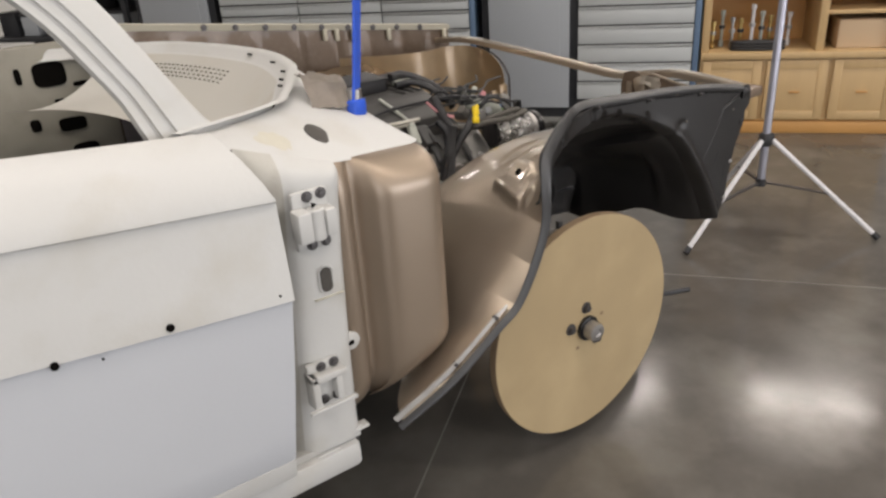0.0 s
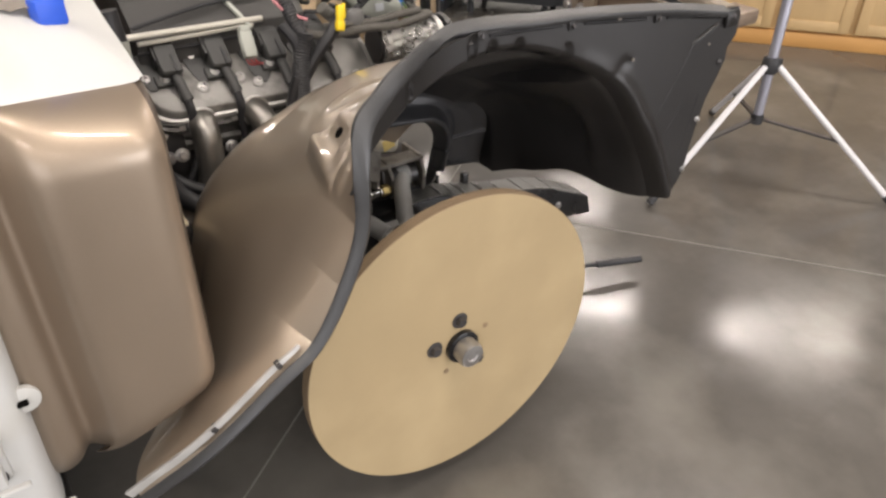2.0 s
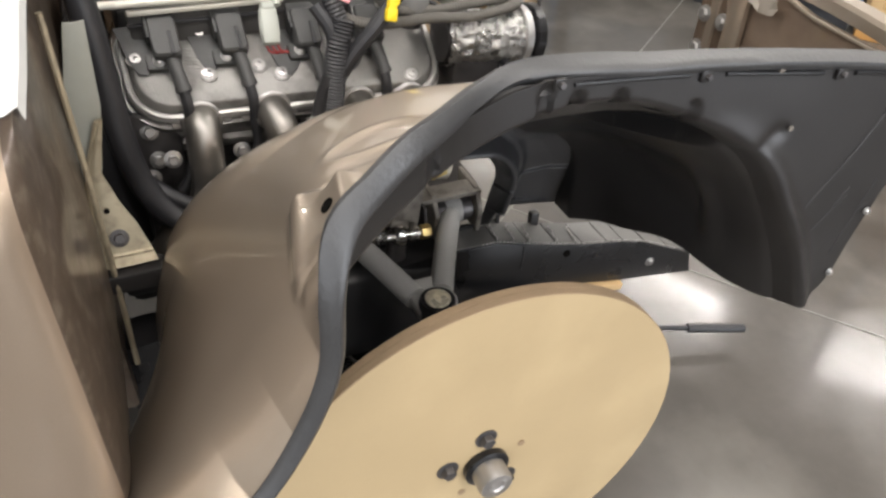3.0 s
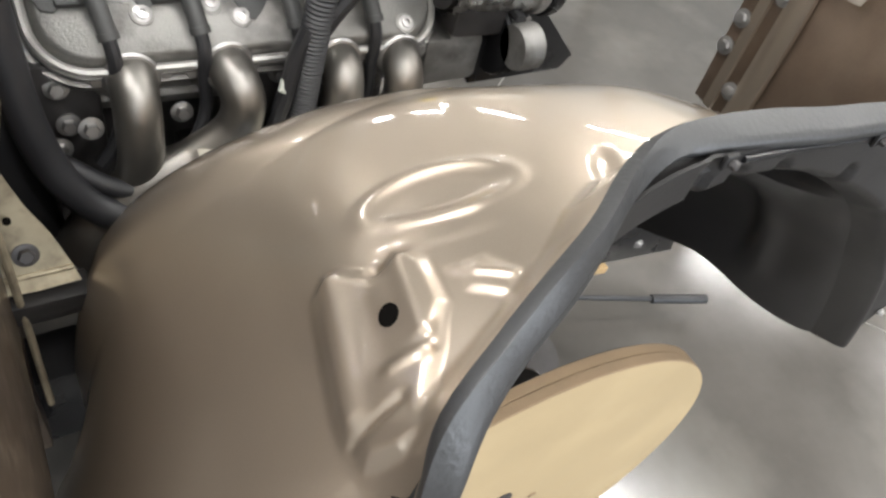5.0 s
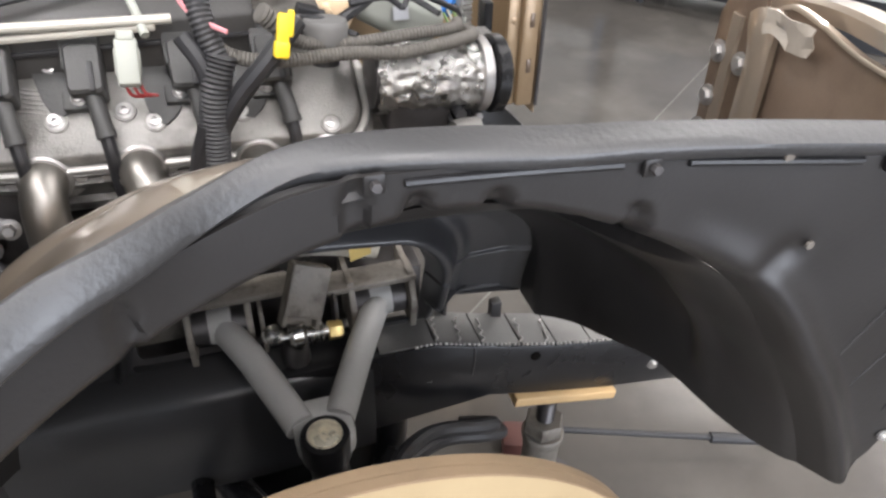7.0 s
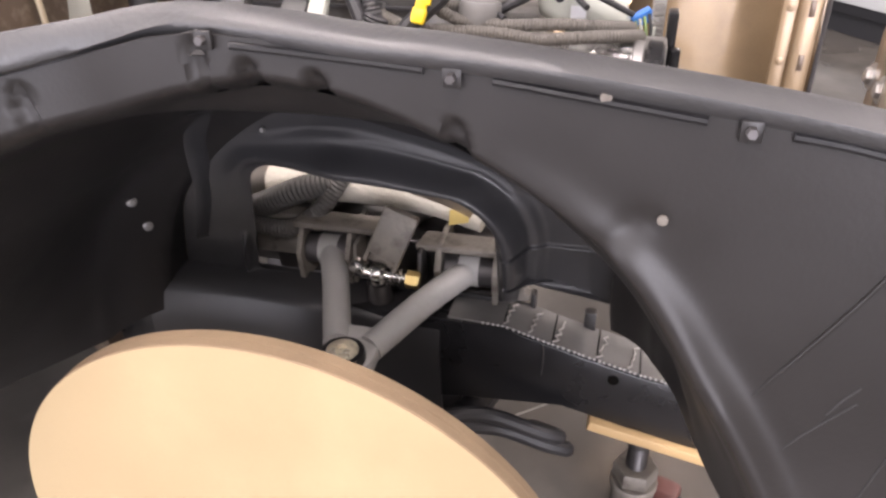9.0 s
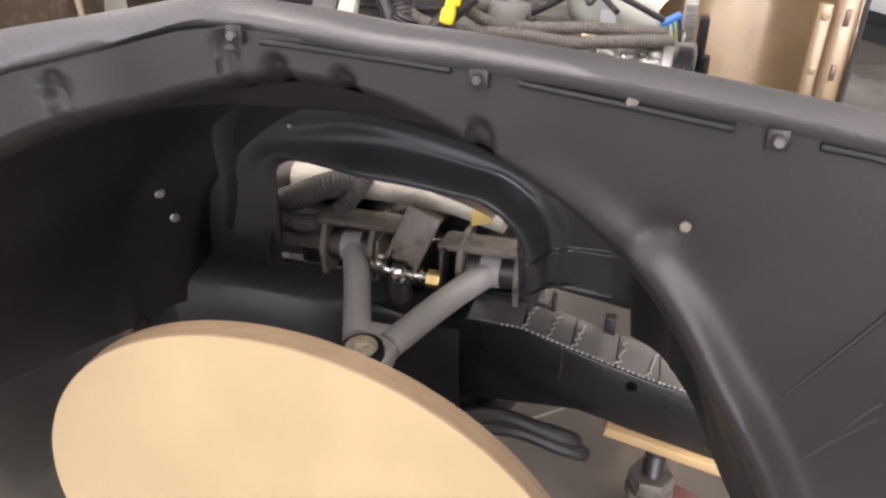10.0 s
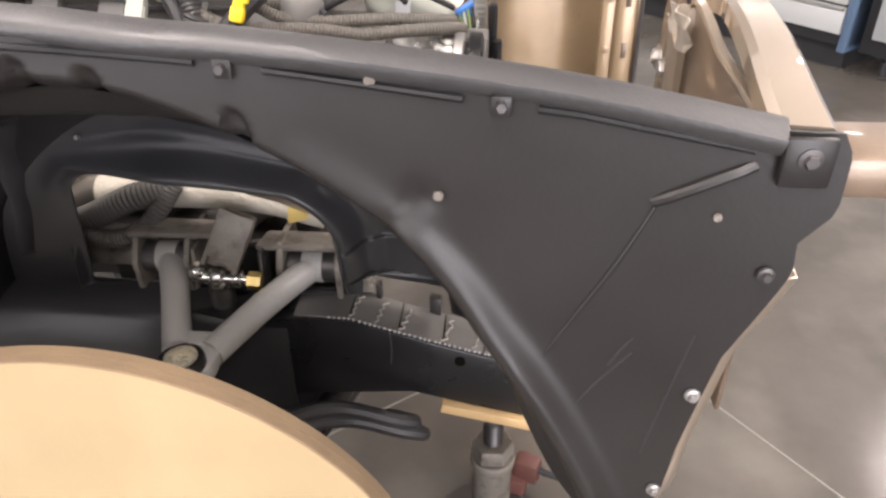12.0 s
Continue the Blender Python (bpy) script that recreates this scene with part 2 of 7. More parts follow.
WRAP = mat("creased_clear_wrap", (0.36, 0.32, 0.27), 0.16, vary=0.2, scale=14, fine=60, bump=0.6, coat=0.6)


# ---- mesh helpers ----
def part(name, bm, material, parent=None, label="", smooth=35):
    """Links a bmesh as one mesh object under a thing or a part."""
    bmesh.ops.remove_doubles(bm, verts=bm.verts, dist=1e-6)
    bmesh.ops.recalc_face_normals(bm, faces=bm.faces)
    me = bpy.data.meshes.new(name)
    bm.to_mesh(me)
    bm.free()
    me.materials.append(material)
    if smooth:
        me.polygons.foreach_set("use_smooth", [True] * len(me.polygons))
        me.set_sharp_from_angle(angle=radians(smooth))
    ob = new(name, me)
    if parent:
        ob.parent = parent
    if label:
        tagged(ob, label)
    return ob


def thing(name, label, category, group="", at=(0, 0, 0)):
    ob = new(name)
    ob.empty_display_size = 0.05
    ob.location = at
    return tagged(ob, label, category, group)


def join(*bms):
    out = bmesh.new()
    for bm in bms:
        me = bpy.data.meshes.new("tmp")
        bm.to_mesh(me)
        out.from_mesh(me)
        bpy.data.meshes.remove(me)
        bm.free()
    return out


def box(x0, x1, y0, y1, z0, z1, bevel=0.0, seg=2):
    bm = bmesh.new()
    bmesh.ops.create_cube(bm, size=1)
    for v in bm.verts:
        v.co = Vector(((x0 + x1) / 2 + v.co.x * (x1 - x0), (y0 + y1) / 2 + v.co.y * (y1 - y0), (z0 + z1) / 2 + v.co.z * (z1 - z0)))
    if bevel:
        bmesh.ops.bevel(bm, geom=bm.edges[:], offset=bevel, segments=seg, affect="EDGES", profile=0.5)
    return bm


def moved(bm, m):
    bm.transform(m)
    return bm


def spline(pts, n=8):
    """Catmull-Rom through the points."""
    P = [Vector(p) for p in pts]
    P = [2 * P[0] - P[1]] + P + [2 * P[-1] - P[-2]]
    out = []
    for i in range(1, len(P) - 2):
        a, b, c, d = P[i - 1:i + 3]
        for k in range(n):
            t = k / n
            out.append(0.5 * (2 * b + (c - a) * t + (2 * a - 5 * b + 4 * c - d) * t * t + (3 * b - a - 3 * c + d) * t ** 3))
    out.append(P[-2])
    return out


def sweep(path, section, cap=True, ups=None):
    """A closed section (list of side, up) carried along a path; ups: a fixed direction for 'up'."""
    bm = bmesh.new()
    rings = []
    side = None
    for i, p in enumerate(path):
        d = (path[min(i + 1, len(path) - 1)] - path[max(i - 1, 0)]).normalized()
        if ups is not None:
            u = Vector(ups[i] if isinstance(ups, list) else ups)
            side = d.cross(u).normalized()
        elif side is None:
            side = d.orthogonal().normalized()
        else:
            side = (side - d * side.dot(d)).normalized()
        up = side.cross(d).normalized()
        sec = section(i / (len(path) - 1)) if callable(section) else section
        rings.append([bm.verts.new(p + side * a + up * b) for a, b in sec])
    for r, q in zip(rings, rings[1:]):
        for k in range(len(r)):
            bm.faces.new((r[k], r[(k + 1) % len(r)], q[(k + 1) % len(r)], q[k]))
    if cap:
        bm.faces.new(rings[0])
        bm.faces.new(rings[-1])
    return bm


def circle(r, n=12):
    return [(r * math.cos(2 * math.pi * k / n), r * math.sin(2 * math.pi * k / n)) for k in range(n)]


def tube(pts, r, n=12, steps=8, ribs=0.0, pitch=0.008):
    path = spline(pts, steps) if len(pts) > 2 else [Vector(pts[0]), Vector(pts[1])]
    if ribs:
        length = sum((b - a).length for a, b in zip(path, path[1:]))
        m = max(8, int(length / pitch * 2))
        fine, acc, j = [], [0.0], 0
        for a, b in zip(path, path[1:]):
            acc.append(acc[-1] + (b - a).length)
        for k in range(m + 1):
            s = length * k / m
            while j < len(path) - 2 and acc[j + 1] < s:
                j += 1
            f = (s - acc[j]) / max(1e-9, acc[j + 1] - acc[j])
            fine.append(path[j].lerp(path[j + 1], f))
        path = fine
        return sweep(path, lambda t: circle(r * (1 + ribs * (1 if round(t * m) % 2 else -1)), n))
    return sweep(path, circle(r, n))


def lathe(profile, n=24):
    """Turned about z from (radius, z) pairs."""
    bm = bmesh.new()
    rings = []
    for r, z in profile:
        rings.append([bm.verts.new((max(r, 1e-5) * math.cos(2 * math.pi * k / n), max(r, 1e-5) * math.sin(2 * math.pi * k / n), z)) for k in range(n)])
    for a, b in zip(rings, rings[1:]):
        for k in range(n):
            bm.faces.new((a[k], a[(k + 1) % n], b[(k + 1) % n], b[k]))
    bm.faces.new(rings[0])
    bm.faces.new(rings[-1])
    return bm


def along(p, d):
    """A pose at p whose z points along d."""
    return Matrix.Translation(p) @ Vector(d).normalized().to_track_quat("Z", "Y").to_matrix().to_4x4()


def bolt(p, d, r=0.008, h=0.006, washer=True):
    hexa = lathe([(r, 0), (r, h * 0.8), (r * 0.86, h)], 6)
    if washer:
        hexa = join(hexa, lathe([(r * 1.6, -0.001), (r * 1.6, 0.0012), (r * 1.0, 0.002)], 16))
    return moved(hexa, along(p, d))


def sheet(rows, thick=0.0, toward=None):
    """A skin over rows of points; thick: given depth along the vertex normals."""
    bm = bmesh.new()
    V = [[bm.verts.new(p) for p in row] for row in rows]
    for a, b in zip(V, V[1:]):
        for k in range(len(a) - 1):
            bm.faces.new((a[k], a[k + 1], b[k + 1], b[k]))
    if thick:
        bmesh.ops.recalc_face_normals(bm, faces=bm.faces)
        bm.normal_update()
        if toward is not None and sum((f.normal.dot(Vector(toward)) for f in bm.faces)) < 0:
            bmesh.ops.reverse_faces(bm, faces=bm.faces)
            bm.normal_update()
        base = bm.verts[:]
        normals = [v.normal.copy() for v in base]
        edges = [e for e in bm.edges if len(e.link_faces) == 1]
        copy = {v: bm.verts.new(v.co - n * thick) for v, n in zip(base, normals)}
        for f in bm.faces[:]:
            bm.faces.new([copy[v] for v in reversed(f.verts)])
        for e in edges:
            a, b = e.verts
            bm.faces.new((a, b, copy[b], copy[a]))
    return bm


def extruded(outline, axis, a0, a1, bevel=0.0):
    """A flat outline (pairs) drawn across an axis and given depth from a0 to a1."""
    def put(p, w):
        return {"x": (w, p[0], p[1]), "y": (p[0], w, p[1]), "z": (p[0], p[1], w)}[axis]
    bm = bmesh.new()
    A = [bm.verts.new(put(p, a0)) for p in outline]
    B = [bm.verts.new(put(p, a1)) for p in outline]
    bm.faces.new(A)
    bm.faces.new(list(reversed(B)))
    for k in range(len(A)):
        j = (k + 1) % len(A)
        bm.faces.new((A[k], A[j], B[j], B[k]))
    bmesh.ops.recalc_face_normals(bm, faces=bm.faces)
    if bevel:
        bmesh.ops.bevel(bm, geom=bm.edges[:], offset=bevel, segments=2, affect="EDGES", profile=0.5)
    return bm


def interp(x, table):
    xs = [a for a, *_ in table]
    ys = [b for _, b in table]
    return float(np.interp(x, xs, ys))


def smooth_interp(x, table):
    """Cubic interpolation through a short table."""
    n = len(table)
    if x <= table[0][0]:
        return table[0][1]
    if x >= table[-1][0]:
        return table[-1][1]
    i = max(k for k in range(n - 1) if table[k][0] <= x)
    def slope(k):
        if k == 0 or k == n - 1:
            j = 0 if k == 0 else n - 2
            return (table[j + 1][1] - table[j][1]) / (table[j + 1][0] - table[j][0])
        return (table[k + 1][1] - table[k - 1][1]) / (table[k + 1][0] - table[k - 1][0])
    (x0, y0), (x1, y1) = table[i], table[i + 1]
    h = x1 - x0
    t = (x - x0) / h
    return y0 * (2 * t ** 3 - 3 * t * t + 1) + h * slope(i) * (t ** 3 - 2 * t * t + t) + y1 * (3 * t * t - 2 * t ** 3) + h * slope(i + 1) * (t ** 3 - t * t)


def bump_at(x, y, cx, cy, rx, ry, soft=0.35, turn=0.0):
    """1 inside an ellipse, 0 outside, with a soft edge."""
    c, s = math.cos(turn), math.sin(turn)
    dx, dy = (x - cx), (y - cy)
    d = math.hypot((dx * c + dy * s) / rx, (-dx * s + dy * c) / ry)
    t = min(1, max(0, (1 + soft - d) / (2 * soft)))
    return t * t * (3 - 2 * t)


def ramp(v, lo, hi):
    t = min(1, max(0, (v - lo) / (hi - lo)))
    return t * t * (3 - 2 * t)


def seg_bump(x, y, ax, ay, bx, by, w):
    """1 on a short line in plan, fading to 0 at w beside it."""
    ux, uy = bx - ax, by - ay
    q = min(1, max(0, ((x - ax) * ux + (y - ay) * uy) / (ux * ux + uy * uy)))
    return math.exp(-(math.hypot(x - ax - q * ux, y - ay - q * uy) / w) ** 2)


# ---- the workshop ----
floor = part("floor", box(-12, 14, -12, 14, -0.2, 0.0), FLOORM)
tagged(floor, "grey polished concrete workshop floor with faint clouds", "floor", kind="structure")


def floor_joint(a, b):
    a, b = Vector((*a, 0)), Vector((*b, 0))
    d = (b - a).normalized()
    s = Vector((-d.y, d.x, 0)) * 0.0022
    bm = bmesh.new()
    lo = [bm.verts.new(p + Vector((0, 0, z))) for z in (-0.002, 0.0012) for p in (a - s, b - s, b + s, a + s)]
    bm.faces.new(lo[:4])
    bm.faces.new(lo[4:])
    for k in range(4):
        bm.faces.new((lo[k], lo[(k + 1) % 4], lo[4 + (k + 1) % 4], lo[4 + k]))
    tagged(part("trim", bm, JOINT, smooth=0), "thin pale saw-cut joint in the concrete floor", "floor joint", "floor joints", "structure")


jd = Vector((0.32, 0.252)).normalized()
jn = Vector((jd.y, -jd.x))
j0 = Vector((-0.45, 0.157))
floor_joint(j0 - jd * 6, j0 + jd * 7)
floor_joint(j0 + jd * 1.33 - jn * 6, j0 + jd * 1.33 + jn * 6)

for name, m in (("wall_north", wall_pose(0, 9.2, 0)), ("wall_west", wall_pose(-8, 0, 0, 90))):
    w = part(name, moved(box(-10, 10, 0, 0.2, 0, CEILING + 0.4), m), WALLM)
    tagged(w, "pale painted workshop wall", "wall", kind="structure")


def door_wall(name, m, a, b, top, power):
    """A wall with a wide doorway from a to b along it, and an area lamp there: daylight in the south, added fill in the
    east.
    """
    w = part(name, moved(join(box(-10, a, 0, 0.2, 0, CEILING + 0.4), box(b, 10, 0, 0.2, 0, CEILING + 0.4), box(a, b, 0, 0.2, top, CEILING + 0.4)), m), WALLM)
    tagged(w, "pale painted workshop wall with a wide open doorway", "wall", kind="structure")
    day = bpy.data.lights.new("doorway_area_light", "AREA")
    day.shape, day.size, day.size_y, day.energy, day.color = "RECTANGLE", b - a, top, power, (0.90, 0.945, 1.0)
    lamp = new("doorway_area_light", day)
    eye = m @ Vector(((a + b) / 2, 0.05, top / 2))
    lamp.matrix_world = look(eye, m @ Vector(((a + b) / 2, -1.0, top / 2)))


door_wall("wall_south", wall_pose(0, -7.5, 0, 180), -3.6, 1.2, 3.0, DAY_SOUTH)
# unseen opening, added as fill for the rear side of the wheel arch
door_wall("wall_east", wall_pose(8, 0, 0, -90), 0.7, 5.5, 3.0, FILL_EAST)
ceil_ob = part("ceiling", moved(box(-10, 10, -8, 9.6, CEILING + 0.35, CEILING + 0.5), wall_pose(0, 0, 0)), CEILM)
tagged(ceil_ob, "white workshop ceiling", "ceiling", kind="structure")


def ceiling_lamp(u, n):
    m = wall_pose(u, n, CEILING)
    lamp = thing("ceiling_light", "white linear workshop ceiling light, switched on", "ceiling light", "ceiling lights", m.translation)
    r = m.to_3x3().to_4x4()
    part("housing", moved(join(box(-0.62, 0.62, -0.09, 0.09, 0.03, 0.07, 0.008), box(-0.40, -0.38, -0.01, 0.01, 0.07, 0.36), box(0.38, 0.40, -0.01, 0.01, 0.07, 0.36)), r), CEILM, lamp)
    part("diffuser", moved(box(-0.60, 0.60, -0.07, 0.07, 0.012, 0.028, 0.006), r), LAMPM, lamp)
    d = bpy.data.lights.new("tube_glow", "AREA")
    d.shape, d.size, d.size_y, d.energy, d.color = "RECTANGLE", 1.2, 0.13, LAMP_POWER, (1.0, 0.957, 0.895)
    glow = new("tube_glow", d)
    glow.matrix_world = m


for n, us in LAMP_ROWS:
    for u in us:
        ceiling_lamp(u, n)


# ---- the row of cabinets behind the car ----
CAB_N = 3.10


def drawer_unit(u0, u1, heights, label, columns=1, top=1.02, base=0.10):
    """A metal drawer cabinet with full-width pulls, its front at the row's line."""
    th = thing("drawer_cabinet", label, "tool cabinet", "tool cabinets", wall_pose(u0, CAB_N, 0).translation)
    m = Matrix.Translation(-th.location) @ wall_pose(0, CAB_N, 0)
    part("carcass", moved(box(u0, u1, 0.012, 0.55, base, top, 0.004), m), CARCASS, th)
    part("side_panel", moved(box(u1 - 0.035, u1, -0.004, 0.55, base - 0.02, top + 0.004, 0.004), m), BLUE_EDGE, th, "blue-grey enamelled side")
    part("plinth", moved(box(u0 + 0.02, u1 - 0.02, 0.05, 0.5, 0.0, base), m), CARCASS, th)
    wid = (u1 - 0.035 - u0) / columns
    for c in range(columns):
        z = top - 0.012
        for h in heights:
            a, b = u0 + c * wid + 0.005, u0 + (c + 1) * wid - 0.005
            dr = part("drawer", moved(box(a, b, -0.004, 0.016, z - h + 0.006, z - 0.006, 0.003), m), DRAWER, th)
            dr2 = sweep([Vector((a, -0.004, z - 0.008)), Vector((b, -0.004, z - 0.008))], [(0.0, 0.002), (-0.016, 0.004), (-0.022, -0.004), (-0.018, -0.012), (-0.008, -0.016), (0.0, -0.016)], ups=(0, 0, 1))
            part("drawer_pull", moved(dr2, m), DRAWER_LIP, dr, "pale metal drawer pull")
            z -= h
    return th


drawer_unit(-0.27, 0.46, [0.115] * 7, "light grey metal drawer cabinet with full-width pulls", top=1.03)
drawer_unit(-2.72, -0.92, [0.075, 0.075, 0.075, 0.115, 0.115, 0.15, 0.15, 0.12], "long light grey drawer cabinet with three columns", columns=3, top=1.03)


def locker(u0, u1, label):
    th = thing("locker", label, "locker", "lockers", wall_pose(u0, CAB_N, 0).translation)
    m = Matrix.Translation(-th.location) @ wall_pose(0, CAB_N, 0)
    part("carcass", moved(box(u0 - 0.05, u1 + 0.05, 0.03, 0.55, 0.09, 1.95, 0.004), m), CARCASS, th)
    dr = part("door", moved(box(u0, u1, 0.0, 0.028, 0.16, 1.92, 0.005), m), LOCKER, th)
    part("recessed_panel", moved(box(u0 + 0.06, u1 - 0.06, -0.003, 0.004, 0.24, 1.85, 0.003), m), LOCKER, dr)
    part("handle", moved(box(u1 - 0.06, u1 - 0.045, -0.03, -0.0, 0.95, 1.10, 0.004), m), STEEL, dr, "steel pull handle")
    for du in (u0 + 0.04, u1 - 0.04):
        part("foot", moved(lathe([(0.02, 0), (0.02, 0.06), (0.012, 0.065), (0.012, 0.095)], 12), m @ pose(du, 0.1, 0)), CARCASS, th)
        part("foot", moved(lathe([(0.02, 0), (0.02, 0.06), (0.012, 0.065), (0.012, 0.095)], 12), m @ pose(du, 0.45, 0)), CARCASS, th)
    return th


locker(-0.83, -0.32, "tall grey metal locker in a dark frame")
locker(-3.35, -2.82, "tall grey metal locker beside the drawers")


def dark_rack(u0, u1):
    th = thing("tool_rack", "dark steel storage rack with boxes", "storage rack", at=wall_pose(u0, CAB_N, 0).translation)
    m = Matrix.Translation(-th.location) @ wall_pose(0, CAB_N, 0)
    for u in (u0, u1 - 0.04):
        for d in (0.02, 0.46):
            part("post", moved(box(u, u + 0.04, d, d + 0.04, 0, 1.9, 0.003), m), CARCASS, th)
    for z in (0.2, 0.66, 1.1, 1.6):
        part("shelf", moved(box(u0, u1, 0.02, 0.5, z, z + 0.03, 0.003), m), CARCASS, th)
    part("back_panel", moved(box(u0, u1, 0.50, 0.515, 0, 1.9), m), CARCASS, th)
    return m, th


dark_rack(-4.75, -3.48)
rng = random.Random(4)
for z in (0.69, 1.13):
    u = -4.68
    while u < -3.7:
        w, h = rng.uniform(0.12, 0.26), rng.uniform(0.14, 0.32)
        bx = thing("storage_box", "dark storage box on a steel rack shelf", "box", "storage boxes", wall_pose(u, CAB_N, z).translation)
        mm = Matrix.Translation(-bx.location) @ wall_pose(0, CAB_N, 0)
        body = part("body", moved(box(u, u + w, 0.10, 0.40, z + 0.002, z + h, 0.006), mm), rng.choice((BLACK_PLASTIC, CARCASS, LOCKER)), bx)
        part("lid", moved(box(u - 0.005, u + w + 0.005, 0.095, 0.405, z + h, z + h + 0.02, 0.005), mm), BLACK_PLASTIC, bx)
        u += w + rng.uniform(0.02, 0.07)


def wooden_bench(u0, u1):
    th = thing("wooden_cabinet", "low honey-coloured birch cabinet with open shelves above", "cabinet", at=wall_pose(u0, CAB_N, 0).translation)
    m = Matrix.Translation(-th.location) @ wall_pose(0, CAB_N, 0)
    part("base", moved(box(u0, u1, 0.0, 0.5, 0.0, 0.075, 0.004), m), PINE_BASE, th, "orange-stained plinth board")
    part("body", moved(box(u0, u1, 0.022, 0.5, 0.077, 0.455, 0.003), m), PINE, th)
    part("counter", moved(box(u0, u1 + 0.01, -0.015, 0.5, 0.457, 0.495, 0.006), m), PINE, th)
    w = (u1 - u0) / 3
    for k in range(3):
        a, b = u0 + k * w + 0.015, u0 + (k + 1) * w - 0.015
        dr = part("door", moved(box(a, b, 0.0, 0.021, 0.09, 0.445, 0.004), m), PINE, th)
        for (p, q, r, s) in ((a, a + 0.05, 0.09, 0.445), (b - 0.05, b, 0.09, 0.445), (a + 0.05, b - 0.05, 0.09, 0.14), (a + 0.05, b - 0.05, 0.395, 0.445)):
            part("door_frame", moved(box(p, q, -0.005, 0.002, r, s, 0.002), m), PINE, dr)
        part("door_pull", moved(box((a + b) / 2 - 0.03, (a + b) / 2 + 0.03, -0.012, -0.002, 0.25, 0.262, 0.003), m), PINE_BASE, dr, "small dark finger pull")
    for u in (u0, u0 + (u1 - u0) * 0.58, u1 - 0.04):
        part("upright", moved(box(u, u + 0.045, 0.02, 0.45, 0.495, 1.35, 0.003), m), PINE, th)
    part("back_panel", moved(box(u0, u1, 0.45, 0.47, 0.495, 1.35), m), PINE_BASE, th)
    part("shelf", moved(box(u0 + 0.045, u1 - 0.04, 0.03, 0.45, 0.90, 0.925, 0.003), m), PINE, th)
    part("shelf", moved(box(u0 + (u1 - u0) * 0.58 + 0.045, u1 - 0.04, 0.03, 0.45, 0.70, 0.72, 0.003), m), PINE, th)
    part("top", moved(box(u0 - 0.01, u1 + 0.01, 0.01, 0.47, 1.352, 1.39, 0.004), m), PINE, th)
    return th


wooden_bench(0.475, 1.58)
cbx = thing("cardboard_box", "plain pale cardboard box on the wooden cabinet", "box", at=wall_pose(1.22, CAB_N, 0.495).translation)
part("carton", moved(box(1.24, 1.52, 0.08, 0.38, 0.497, 0.655, 0.004), Matrix.Translation(-cbx.location) @ wall_pose(0, CAB_N, 0)), CARD, cbx)
part("flap", moved(box(1.24, 1.52, 0.08, 0.228, 0.656, 0.660, 0.001), Matrix.Translation(-cbx.location) @ wall_pose(0, CAB_N, 0)), CARD, cbx)
part("flap", moved(box(1.24, 1.52, 0.232, 0.38, 0.656, 0.660, 0.001), Matrix.Translation(-cbx.location) @ wall_pose(0, CAB_N, 0)), CARD, cbx)
# pipe fittings standing on the counter
for k in range(9):
    u = 0.55 + k * 0.055
    h = rng.uniform(0.16, 0.30)
    d = rng.uniform(0.12, 0.3)
    ft = thing("pipe_fitting", "upright metal pipe fitting on the wooden counter", "pipe fitting", "pipe fittings", wall_pose(u, CAB_N + d, 0.495).translation)
    part("stem", lathe([(0.016, 0.001), (0.016, 0.03), (0.010, 0.035), (0.010, h - 0.03), (0.015, h - 0.025), (0.015, h)], 12), rng.choice((STEEL, POLE, BRASS, PALE_PLASTIC)), ft)
    part("collar", lathe([(0.019, h * 0.5), (0.019, h * 0.5 + 0.02)], 12), rng.choice((STEEL, BOLT_DARK)), ft)
coil = thing("hose_coil", "dark coiled hose on the wooden counter", "hose", at=wall_pose(0.80, CAB_N + 0.07, 0.495).translation)
cr = wall_pose(0, 0, 0).to_3x3().to_4x4()
part("coil", moved(join(*[tube([(0.15 * math.cos(a), 0.03 * math.sin(a), 0.012 + 0.018 * j) for a in [math.pi * 2 * q / 16 for q in range(17)]], 0.009, 8, 3) for j in range(3)]), cr), RUBBER, coil)


